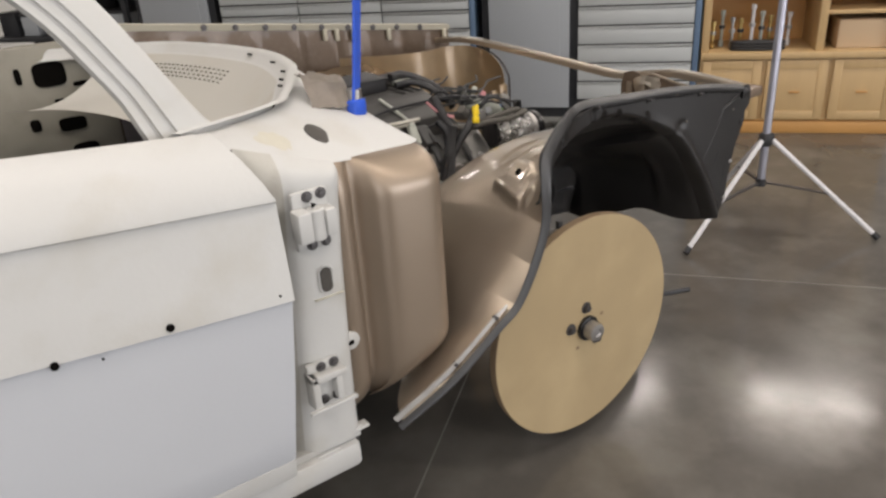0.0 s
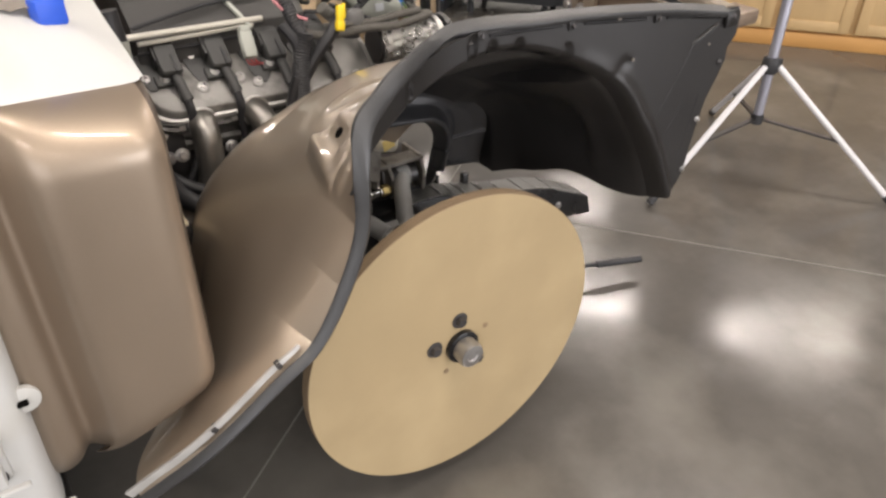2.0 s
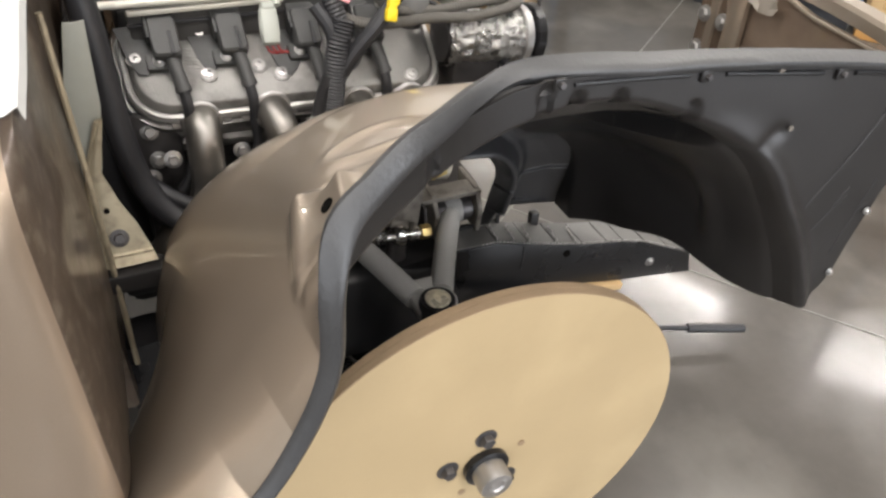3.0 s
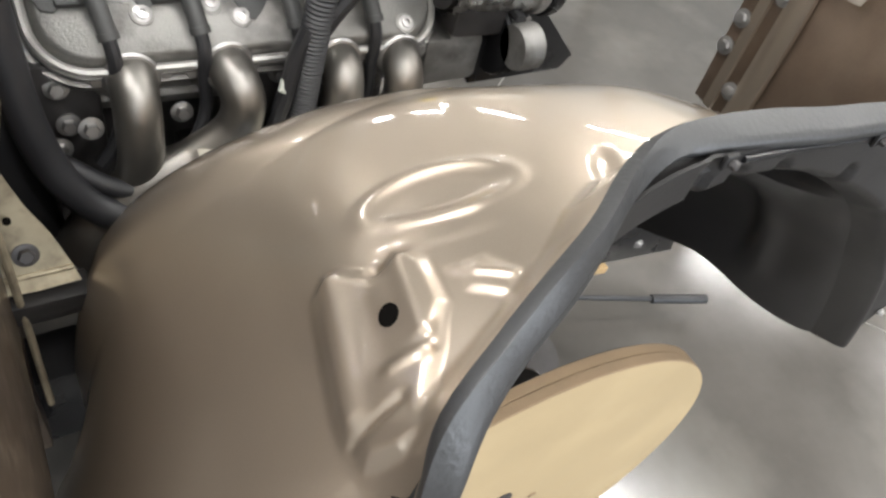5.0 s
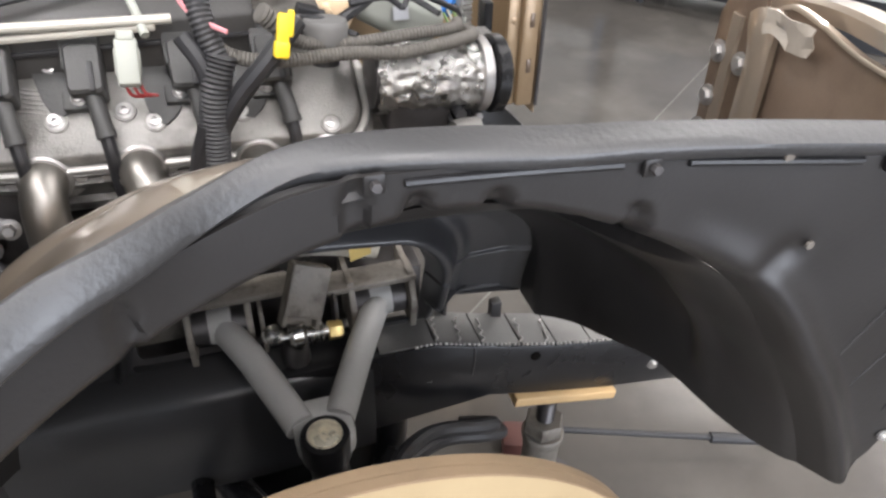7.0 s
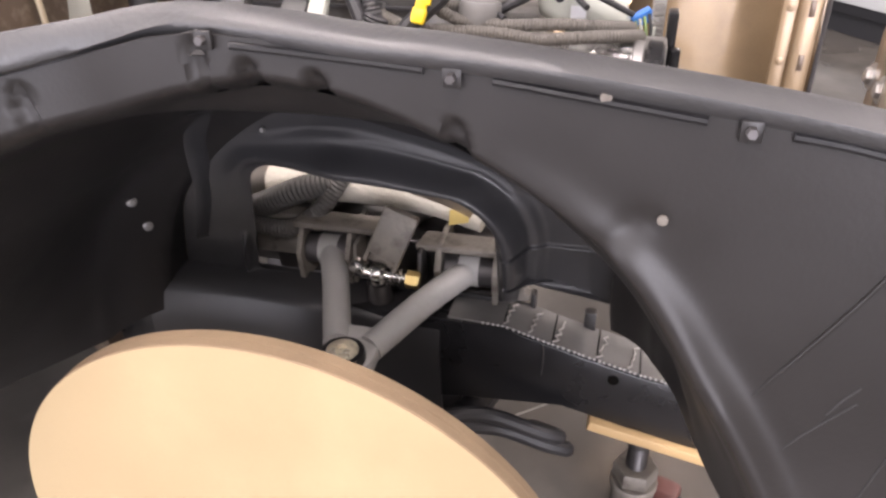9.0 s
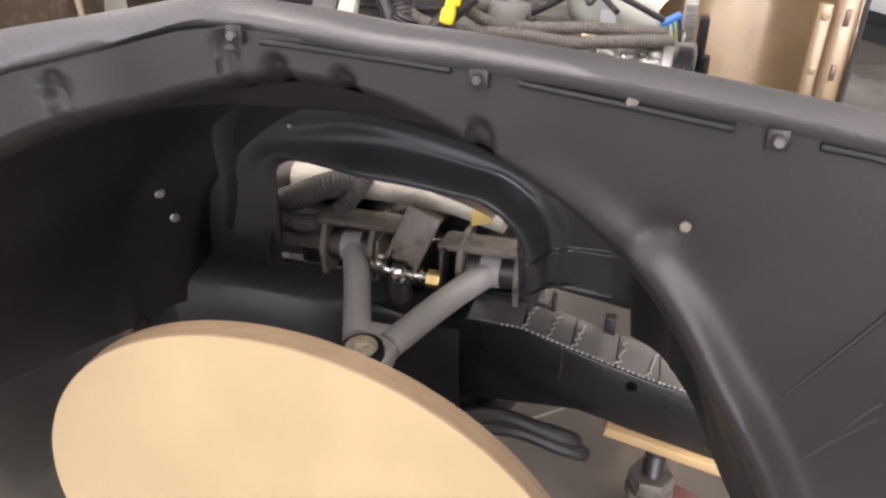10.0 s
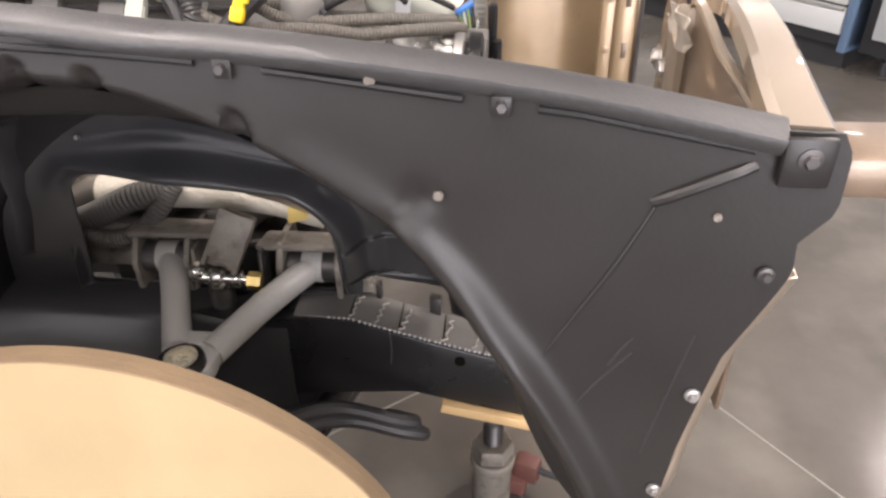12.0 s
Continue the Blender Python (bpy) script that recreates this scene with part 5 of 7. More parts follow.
for j in range(13):
    v = j / 12
    prow.append([pc[0].lerp(pc[1], u).lerp(pc[2].lerp(pc[3], u), v) + Vector((0.006 * noise.noise((u * 5, v * 5, 4)), 0.006 * noise.noise((u * 5, v * 5, 8)), 0.016 * noise.noise((u * 4, v * 4, 1)) + 0.02 * math.sin(math.pi * v))) for u in [k / 12 for k in range(13)]])
part("sheet", sheet(prow, 0.001), mat("grey_brown_paper", (0.20, 0.172, 0.145), 0.7, vary=0.3, scale=30, bump=0.2), paper)
strap = thing("blue_strap", "blue webbing strap hanging down to the cowl", "strap")
sx = [Vector((-0.505, 0.203, 1.012)), Vector((-0.498, 0.203, 1.06)), Vector((-0.491, 0.203, 1.11)), Vector((-0.46, 0.205, 1.35)), Vector((-0.40, 0.21, 1.8)), Vector((-0.30, 0.22, 2.6)), Vector((-0.12, 0.24, 3.95))]
part("webbing", sweep(spline(sx, 6), [(-0.017, -0.003), (0.017, -0.003), (0.019, 0.0), (0.017, 0.003), (-0.017, 0.003), (-0.019, 0.0)], ups=(0.6, -0.7, 0)), BLUE, strap)
part("tape_wrap", moved(box(-0.020, 0.020, -0.013, 0.013, -0.010, 0.028, 0.006), pose(-0.505, 0.198, 1.010, 0, 0, 20)), BLUE, strap, "blue tape wrapped round the end")
part("ring", moved(lathe([(0.016, 0), (0.016, 0.02), (0.010, 0.02)], 14), pose(-0.503, 0.206, 1.038)), STEEL, strap)

# ---- chassis ----
rail_out = [(-0.45, 0.30), (-0.1, 0.305), (0.12, 0.330), (0.26, 0.342), (0.347, 0.320), (0.463, 0.295), (0.56, 0.280), (0.655, 0.263), (0.64, 0.318), (0.575, 0.348), (0.51, 0.379), (0.455, 0.396), (0.417, 0.403), (0.36, 0.414), (0.303, 0.429), (0.243, 0.446), (0.177, 0.466), (0.05, 0.470), (-0.12, 0.470), (-0.20, 0.44), (-0.45, 0.43)]
rail = part("frame_rail", extruded(rail_out, "y", 0.332, 0.402, 0.003), BLACK_GLOSS, car, "gloss black boxed chassis rail")
top_pts = [(0.100, 0.470), (0.177, 0.467), (0.243, 0.447), (0.303, 0.430), (0.36, 0.415), (0.417, 0.404), (0.455, 0.397), (0.51, 0.380), (0.575, 0.349), (0.635, 0.321)]
for k, (a, b) in enumerate(zip(top_pts, top_pts[1:])):
    part("rail_top_plate", sheet([[Vector((x + 0.0012 * s, y, z + 0.002 + 0.0006 * (k % 2))) for (x, z), s in ((a, 1), (b, -1))] for y in (0.336, 0.40)], 0.003, (0, 0, 1)), RAIL_TOP, rail, "bare steel top plate", smooth=0)
def top_z(x):
    return float(np.interp(x, [p[0] for p in top_pts], [p[1] for p in top_pts])) + 0.0045
rng_w = random.Random(12)
for x in (0.177, 0.210, 0.245, 0.303, 0.345):
    seam = [(x + 0.0035 * (k % 2) + 0.0012 * k + rng_w.uniform(-0.002, 0.002), 0.337 + 0.007 * k) for k in range(8)]
    part("weld_bead", tube([(sx_, sy_, top_z(sx_)) for sx_, sy_ in seam], 0.0014, 6, 2), WELD, rail, "bright zigzag weld bead")
beads = []
for k in range(66):
    x = 0.150 + 0.0068 * k + rng_w.uniform(-0.0012, 0.0012)
    beads.append(moved(lathe([(0.0004, -0.0019), (0.0019, -0.001), (0.0019, 0.001), (0.0004, 0.0019)], 6), along((x, 0.3335, top_z(x) - 0.002), (1, 0, -0.25))))
part("stitch_weld", join(*beads), WELD, rail, "bright stitched weld along the rail")
part("weld_run", tube([(0.232, 0.331, 0.448), (0.233, 0.3312, 0.425), (0.231, 0.3312, 0.395)], 0.0012, 6), BOLT_DARK, rail)
part("rail_tab", box(0.280, 0.296, 0.393, 0.408, 0.420, 0.462, 0.002), BLACK, rail, "small black tab")
part("rail_tab", box(0.205, 0.212, 0.393, 0.410, 0.440, 0.482, 0.002), BLACK, rail, "small black tab")
part("rail_clip", join(box(0.180, 0.203, 0.392, 0.410, 0.470, 0.482, 0.003), moved(lathe([(0.009, 0), (0.009, 0.012), (0.006, 0.014)], 6), pose(0.192, 0.40, 0.480))), CHASSIS, rail, "brownish steel clip nut")
part("rail_hole", moved(lathe([(0.0075, -0.001), (0.0075, 0.0015)], 16), along((0.327, 0.3315, 0.404), (0, -1, 0))), DARK_HOLE, rail)
part("rail_bolt", bolt((0.535, 0.3315, 0.325), (0, -1, 0), 0.006, 0.006), STEEL, rail)

# cross member and brackets round the suspension arm
xm = part("cross_member", box(-0.20, 0.19, 0.44, 0.62, 0.44, 0.52, 0.008), BOLT_DARK, car, "dark steel cross member")
part("bracket_plate", extruded([(-0.135, 0.385), (0.010, 0.385), (0.002, 0.425), (-0.130, 0.425)], "z", 0.555, 0.564, 0.002), CHASSIS, xm, "grey-brown top plate of the arm bracket")
part("bracket_plate", extruded([(0.045, 0.385), (0.165, 0.385), (0.165, 0.425), (0.052, 0.425)], "z", 0.540, 0.549, 0.002), CHASSIS, xm, "grey-brown top plate of the arm bracket")
part("side_member", join(box(-0.26, -0.135, 0.43, 0.46, 0.475, 0.53, 0.006), box(-0.26, -0.14, 0.425, 0.45, 0.536, 0.552, 0.004)), CHASSIS, car, "worn grey-brown side member")
part("member_bolt", bolt((-0.150, 0.425, 0.53), (0.3, -0.9, 0), 0.009, 0.014, False), BRASS, car, "brassy bolt end")
part("brake_pipe", tube([(-0.05, 0.43, 0.535), (0.0, 0.425, 0.525), (0.05, 0.42, 0.53), (0.10, 0.43, 0.515)], 0.005, 8), BOLT_DARK, xm)
part("clevis_plate", extruded([(0.36, 0.49), (0.40, 0.49), (0.40, 0.548), (0.37, 0.548)], "x", -0.040, -0.035, 0.001), CHASSIS, xm)
part("clevis_plate", extruded([(0.36, 0.49), (0.40, 0.49), (0.40, 0.545), (0.37, 0.545)], "x", 0.052, 0.057, 0.001), BOLT_DARK, xm)
for x in (-0.125, -0.052, 0.078, 0.158):
    part("arm_bracket", extruded([(0.375, 0.47), (0.46, 0.47), (0.46, 0.552), (0.39, 0.552), (0.37, 0.52)], "x", x - 0.004, x + 0.004, 0.001), CHASSIS, xm, "grey-brown steel arm bracket")
part("shock_mount", moved(join(box(-0.024, 0.024, 0.002, 0.012, -0.050, 0.030, 0.003), box(-0.024, -0.018, -0.014, 0.004, -0.050, 0.030, 0.002), box(0.018, 0.024, -0.014, 0.004, -0.050, 0.030, 0.002), box(-0.024, 0.024, -0.016, -0.010, -0.036, 0.030, 0.003)), pose(0.020, 0.375, 0.572, -25, 22, 0)), CHASSIS, xm, "grey-brown steel shock absorber mount")

# ---- front suspension ----
susp = thing("front_suspension", "grey upper control arm with ball joint and shock absorber", "suspension arm")
ball = Vector((0.005, 0.198, 0.492))
LA, RA = Vector((-0.088, 0.405, 0.512)), Vector((0.118, 0.405, 0.505))
arm = part("control_arm", join(tube([LA + Vector((0, 0.0, 0.0)), LA.lerp(ball, 0.35) + Vector((0.0, 0, 0.0)), ball + Vector((-0.022, 0.035, -0.004))], 0.0185, 16, 8), tube([RA, RA.lerp(ball, 0.4), ball + Vector((0.022, 0.035, -0.004))], 0.0185, 16, 8),
           extruded([(0.007 + 0.034 * math.cos(a) , 0.208 + 0.030 * math.sin(a) + (0.02 if math.sin(a) > 0 else 0)) for a in [2 * math.pi * k / 24 for k in range(24)]], "z", 0.477, 0.497, 0.003),
           extruded([(-0.030, 0.235), (0.044, 0.235), (0.050, 0.262), (-0.036, 0.262)], "z", 0.479, 0.499, 0.004)), ARM, susp, "grey painted tubular A-shaped arm", smooth=40)
for c in (LA, RA):
    part("bushing", moved(lathe([(0.010, -0.036), (0.023, -0.034), (0.023, 0.034), (0.010, 0.036)], 18), along(c, (1, 0, 0))), BOLT_DARK, arm, "dark rubber-faced bushing")
    part("bushing_sleeve", moved(lathe([(0.021, -0.016), (0.0235, -0.014), (0.0235, 0.014), (0.021, 0.016)], 20), along(c, (1, 0, 0))), ARM, arm)
part("ball_joint", moved(lathe([(0.028, -0.02), (0.028, 0.009), (0.0265, 0.013), (0.022, 0.013)], 28), Matrix.Translation(ball + Vector((0, 0, 0.004)))), BLACK_GLOSS, arm, "black ball joint ring")
part("ball_joint_cap", moved(lathe([(0.0205, 0.010), (0.0195, 0.0155), (0.014, 0.018), (0.006, 0.0185), (0.005, 0.015), (0.001, 0.015)], 20), Matrix.Translation(ball + Vector((0, 0, 0.004)))), mat("cream_joint_cap", (0.78, 0.72, 0.56), 0.32, metal=0.5, vary=0.2, scale=40, bump=0.1, stain=(0.16, 0.12, 0.08), stain_scale=60, stain_amount=0.5), arm, "pale metal ball joint cap")
shock = part("shock_absorber", moved(lathe([(0.034, -0.16), (0.036, -0.10), (0.035, -0.082), (0.029, -0.070), (0.021, -0.064), (0.0185, -0.058), (0.0175, -0.02), (0.016, 0.004), (0.012, 0.012)], 24), pose(-0.002, 0.355, 0.495, 8, 0, 0)), BOLT_DARK, susp, "dark shock absorber body")
part("shock_eye", moved(lathe([(0.008, -0.010), (0.015, -0.0105), (0.0195, -0.006), (0.0205, 0.0), (0.0195, 0.006), (0.015, 0.0105), (0.008, 0.010)], 22), along((0.002, 0.353, 0.516), (1, 0, 0))), CHROME, shock, "bright rounded eye")
part("through_bolt", moved(lathe([(0.007, -0.035), (0.007, 0.05)], 12), along((0.0, 0.353, 0.515), (1, 0.02, -0.06))), CHROME, shock)
for x, w in ((0.020, 0.0135), (0.026, 0.0115), (0.032, 0.0135)):
    part("washer", moved(lathe([(w - 0.001, -0.002), (w, -0.001), (w, 0.001), (w - 0.001, 0.002)], 16), along((x, 0.3535, 0.5135), (1, 0.02, -0.06))), CHROME, shock)
part("spacer", moved(lathe([(0.004, -0.011), (0.011, -0.008), (0.012, 0.0), (0.010, 0.008), (0.004, 0.011)], 14), along((-0.028, 0.353, 0.526), (0.6, -0.3, 0.7))), CHROME, shock, "bright rounded nut")
part("brass_nut", bolt((0.040, 0.354, 0.512), (1, 0.02, -0.06), 0.0125, 0.018, False), BRASS, shock, "brass-coloured nut")
part("knuckle", join(tube([ball + Vector((0, 0, -0.01)), (0.006, 0.18, 0.44), (0.0, 0.13, 0.364)], 0.022, 12), moved(lathe([(0.06, 0.0), (0.06, 0.03), (0.035, 0.04), (0.03, 0.10)], 24), along((0, 0.14, 0.364), (0, -1, 0)))), BLACK_GLOSS, susp, "gloss black steering knuckle")
part("dust_shield", moved(lathe([(0.150, 0.0), (0.150, 0.004), (0.135, 0.010), (0.06, 0.012)], 40), along((0, 0.115, 0.364), (0, 1, 0))), BLACK, susp, "black dished dust shield")
part("brake_rotor", moved(lathe([(0.070, 0.0), (0.140, 0.001), (0.141, 0.004), (0.141, 0.020), (0.138, 0.022), (0.07, 0.022)], 48), along((0, 0.072, 0.364), (0, 1, 0))), BOLT_DARK, susp, "dark steel brake rotor")
part("brake_caliper", moved(join(box(-0.035, 0.035, -0.04, 0.055, -0.065, 0.065, 0.012), box(-0.028, 0.03, -0.05, -0.03, -0.04, 0.04, 0.008), box(-0.02, 0.02, 0.04, 0.075, -0.05, 0.05, 0.01)), pose(-0.128, 0.09, 0.40, 0, -16, 0)), BLACK_GLOSS, susp, "gloss black brake caliper")
part("steering_arm", tube([(-0.03, 0.15, 0.33), (-0.09, 0.19, 0.315), (-0.14, 0.25, 0.31), (-0.15, 0.36, 0.315)], 0.015, 10), BLACK_GLOSS, susp, "gloss black steering arm")
part("lower_arm_pan", extruded([(-0.05, 0.13), (0.05, 0.13), (0.20, 0.55), (-0.20, 0.55)], "z", 0.232, 0.256, 0.006), BLACK_GLOSS, susp, "gloss black pressed lower arm pan")
part("lower_arm", join(tube([(0.02, 0.16, 0.235), (0.12, 0.36, 0.27), (0.16, 0.5, 0.28)], 0.022, 12), tube([(0.0, 0.16, 0.235), (-0.12, 0.36, 0.27), (-0.16, 0.5, 0.28)], 0.022, 12)), BLACK_GLOSS, susp, "gloss black lower arm")
for dz, dx in ((0.0, 0.0), (-0.022, 0.012)):
    part("brake_hose", tube([(0.075, 0.19, 0.36 + dz), (0.10, 0.24, 0.37 + dz), (0.16 + dx, 0.29, 0.345 + dz), (0.235 + dx, 0.30, 0.318 + dz), (0.262 + dx, 0.315, 0.300 + dz), (0.22, 0.34, 0.285 + dz)], 0.011, 10), RUBBER, susp, "black rubber hose loop")

# ---- wooden wheel disc ----
disc = thing("wheel_disc", "round tan fibreboard disc bolted on as a dummy wheel", "wheel", at=HUB)
R = 0.312
face = bmesh.new()
bmesh.ops.create_circle(face, cap_ends=True, segments=160, radius=R - 0.001)
part("board_face", moved(face, along((0, 0, 0), (0, -1, 0))), MDF, disc, "smooth tan board face")
for k, (a, b) in enumerate(((0.0004, 0.0120), (0.0124, 0.0240))):
    part("board_layer", moved(lathe([(R - 0.0012, a), (R - (0.0004 if k else 0.0002), a + 0.001), (R - 0.0004 * k, b - 0.001), (R - 0.0014, b)], 160), along((0, 0, 0), (0, 1, 0))), MDF_EDGE, disc, "darker cut board edge")
PHI = radians(93.27)
for k in range(5):
    a = PHI - k * 2 * math.pi / 5
    p = Vector((0.0603 * math.cos(a), 0, 0.0603 * math.sin(a)))
    if k in (0, 2, 4):
        lug = part("lug_bolt", bolt(p, (0, -1, 0), 0.0105, 0.012), BOLT_DARK, disc, "dark hexagonal lug bolt")
    else:
        part("pilot_hole", moved(lathe([(0.0058, -0.001), (0.0058, 0.0012), (0.004, 0.0014)], 16), along(p, (0, -1, 0))), MDF_EDGE, disc, "small drilled pilot hole")
part("hub_ring", moved(lathe([(0.034, 0.0), (0.034, 0.010), (0.029, 0.012)], 32), along((0, 0, 0), (0, -1, 0))), BLACK_GLOSS, disc, "black ring round the hub")
part("hub_cap", moved(lathe([(0.0255, 0.0), (0.0255, 0.034), (0.0235, 0.040), (0.012, 0.041), (0.010, 0.038), (0.001, 0.038)], 32), along((0, 0, 0), (0, -1, 0))), STEEL, disc, "bright turned hub cap")

# ---- stand, block and rod under the chassis ----
jack = thing("screw_stand", "steel screw support stand under the chassis rail", "jack stand", at=(0.376, 0.36, 0))
part("threaded_rod", lathe([(0.0135, 0.17), (0.0135, 0.295)] , 16), BOLT_DARK, jack)
for k in range(14):
    part("thread", lathe([(0.0135, 0.178 + 0.006 * k), (0.0152, 0.181 + 0.006 * k), (0.0135, 0.184 + 0.006 * k)], 14), BOLT_DARK, jack)
part("nut", lathe([(0.030, 0.192), (0.033, 0.196), (0.033, 0.216), (0.030, 0.220)], 6), CHASSIS, jack)
part("flange_collar", lathe([(0.033, 0.178), (0.035, 0.181), (0.035, 0.188), (0.033, 0.191)], 20), CHASSIS, jack)
part("column", lathe([(0.030, 0.01), (0.030, 0.165), (0.033, 0.170), (0.033, 0.178)], 20), CHASSIS, jack)
part("base_plate", lathe([(0.10, 0.0005), (0.10, 0.008), (0.035, 0.014)], 24), BOLT_DARK, jack)
block = thing("wood_strip", "thin pale plywood strip under the chassis rail", "wood strip")
part("strip", moved(box(-0.088, 0.088, 0.322, 0.43, -0.016, 0.0, 0.002), pose(0.388, 0, 0.3105, 0, 12.2, 0)), PINE, block)
rod = thing("jack_handle", "black jack handle bar reaching out over the floor", "jack handle", at=(0.5, 0.42, 0))
part("bar", moved(tube([(0.44, 0.45, 0.062), (0.74, 0.345, 0.052)], 0.006, 10), Matrix.Translation((-0.5, -0.42, 0))), BLACK_PLASTIC, rod)
part("grip", moved(tube([(0.73, 0.3475, 0.0525), (0.862, 0.303, 0.048)], 0.0105, 12), Matrix.Translation((-0.5, -0.42, 0))), RUBBER, rod, "black rubber grip")
part("jack_body", moved(join(box(-0.045, 0.0, -0.018, 0.018, 0.03, 0.075, 0.008), box(-0.10, -0.02, -0.03, 0.03, 0.0005, 0.04, 0.006)), Matrix.Translation((-0.04, 0.03, 0)) @ pose(0, 0, 0, 0, 0, -19)), mat("dull_red_jack_paint", (0.11, 0.042, 0.034), 0.5, vary=0.3, scale=30, bump=0.1), rod, "dull red jack body")


# ---- front end of the engine bay ----
bar = spline([(0.553, -0.030, 0.905), (0.562, 0.04, 0.909), (0.578, 0.14, 0.910), (0.592, 0.24, 0.906), (0.610, 0.34, 0.888), (0.612, 0.46, 0.870), (0.598, 0.68, 0.886), (0.562, 0.93, 0.912), (0.60, 1.25, 0.91), (0.57, 1.47, 0.89)], 8)
part("tie_bar", sweep([p + Vector((-0.005, 0, 0)) for p in bar], [(-0.018, -0.012), (-0.018, 0.004), (-0.013, 0.009), (0.013, 0.009), (0.018, 0.004), (0.018, -0.012), (0.015, -0.012), (0.012, 0.003), (-0.012, 0.003), (-0.015, -0.012)], ups=(0, 0, 1)), BROWN, car, "bronze tie bar across the nose")
PANEL_TOP = [(0.318, 0.868), (0.310, 0.886), (0.296, 0.896), (0.278, 0.899), (0.24, 0.894), (0.20, 0.886), (0.16, 0.882), (0.02, 0.878)]
plate = part("radiator_side_panel", extruded([(0.02, 0.64), (0.318, 0.64)] + PANEL_TOP, "x", 0.556, 0.560, 0.001), PANEL_BROWN, car, "mottled bronze radiator side panel")
part("panel_rim", sweep(spline([(0.557, y, z) for y, z in PANEL_TOP[1:]], 4), [(-0.003, 0), (-0.003, 0.003), (-0.001, 0.005), (0.006, 0.005), (0.007, 0.003), (0.007, 0)], ups=(0, 0, 1)), BROWN, plate, "bronze rim of the panel")
part("bolting_flange", extruded([(0.322, 0.62), (0.388, 0.62), (0.392, 0.86), (0.380, 0.895), (0.350, 0.905), (0.322, 0.90)], "x", 0.545, 0.551, 0.001), BROWN_DARK, plate)
LEG = [(-0.019, 0), (-0.018, 0.007), (-0.012, 0.012), (0.0, 0.0135), (0.012, 0.012), (0.018, 0.007), (0.019, 0)]
part("flange_leg", sweep(spline([(0.5505, 0.311, 0.62), (0.5505, 0.311, 0.74), (0.5505, 0.312, 0.82), (0.553, 0.318, 0.858), (0.562, 0.326, 0.882)], 6), lambda t: [(a * (1 + 0.5 * ramp(t, 0.55, 1.0)), b * (1 + 0.4 * ramp(t, 0.6, 1.0))) for a, b in LEG], ups=(-1, 0, 0)), BROWN, plate, "rounded bronze leg beside the flange")
part("flange_fold", sweep([Vector((0.548, 0.358, 0.62)), Vector((0.548, 0.358, 0.87))], [(-0.011, 0), (-0.008, 0.007), (0.008, 0.007), (0.011, 0)], ups=(-1, 0, 0)), BROWN, plate)
for y, z in ((0.379, 0.715), (0.334, 0.665), (0.334, 0.820), (0.375, 0.820), (0.376, 0.762)):
    fb = part("flange_washer", moved(lathe([(0.0125, 0.0), (0.0125, 0.002), (0.009, 0.003)], 18), along((0.5445, y, z), (-1, 0, 0.1))), BOLT_DARK, plate)
    part("flange_bolt", bolt((0.5415, y, z), (-1, 0, 0.1), 0.0085, 0.007), STEEL, fb, "bright flange bolt")
part("clear_film", sheet([[Vector((0.535 + 0.016 * noise.noise((i * 0.6, j * 0.6, 3)), 0.235 + 0.014 * i, 0.868 + 0.010 * j + 0.008 * noise.noise((i * 0.4, j * 0.7, 9)))) for i in range(6)] for j in range(4)], 0.001), WRAP, plate, "crumpled clear film")

# far side of the engine bay, the mirror of this side
MID = 0.72
rows = []
for k in range(61):
    th = 48 + 122 * k / 60
    rl, yl = interp(max(th, 62), LIP_R), interp(max(th, 62), LIP_Y)
    ys = [0.10 + 0.30 * (j / 20) for j in range(21)]
    rows.append([Vector((p.x, 2 * MID - p.y, p.z)) for p in (dome_point(th, y, rl, yl, 0.0, 0.0) for y in ys)])
part("far_wheel_arch_shell", sheet(rows), FAR_GOLD, car, "bronze shell of the far wheel arch", smooth=60)
def far_top(x):
    return 0.955 + (0.56 - x) * 0.13


rows = []
for f in (0.0, 0.04, 0.1, 0.2, 0.35, 0.5, 1.0):
    rows.append([Vector((x, 1.42 - 0.02 * f - 0.006 * math.exp(-(((x - 0.02) % 0.15 - 0.075) / 0.02) ** 2) * min(1, f * 6), far_top(x) + (0.5 - far_top(x)) * f)) for x in np.linspace(-0.80, 0.63, 100)])
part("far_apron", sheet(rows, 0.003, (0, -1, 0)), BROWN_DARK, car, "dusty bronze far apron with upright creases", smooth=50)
part("far_flange", sheet([[Vector((x, y, far_top(x) + z)) for x in np.linspace(-0.80, 0.63, 20)] for y, z in ((1.410, -0.016), (1.405, 0.004), (1.44, 0.006), (1.47, 0.0))], 0.003, (0, -1, 1)), CREAM, car, "pale far bolting flange")
for x in (0.05, 0.10, 0.17, 0.33, 0.60):
    part("flange_tab", box(x - 0.008, x + 0.008, 1.398, 1.412, far_top(x) - 0.055, far_top(x) - 0.012, 0.003), CREAM, car)
for k in range(9):
    x = -0.40 + 0.11 * k
    part("flange_bolt", bolt((x, 1.405, far_top(x) - 0.005), (0, -1, 0.2), 0.007, 0.006), BOLT_DARK, car)
part("nose_stub", box(0.560, 0.640, -0.034, 0.026, 0.868, 0.896, 0.006), PANEL_BROWN, car, "dull bronze nose bracket stub")
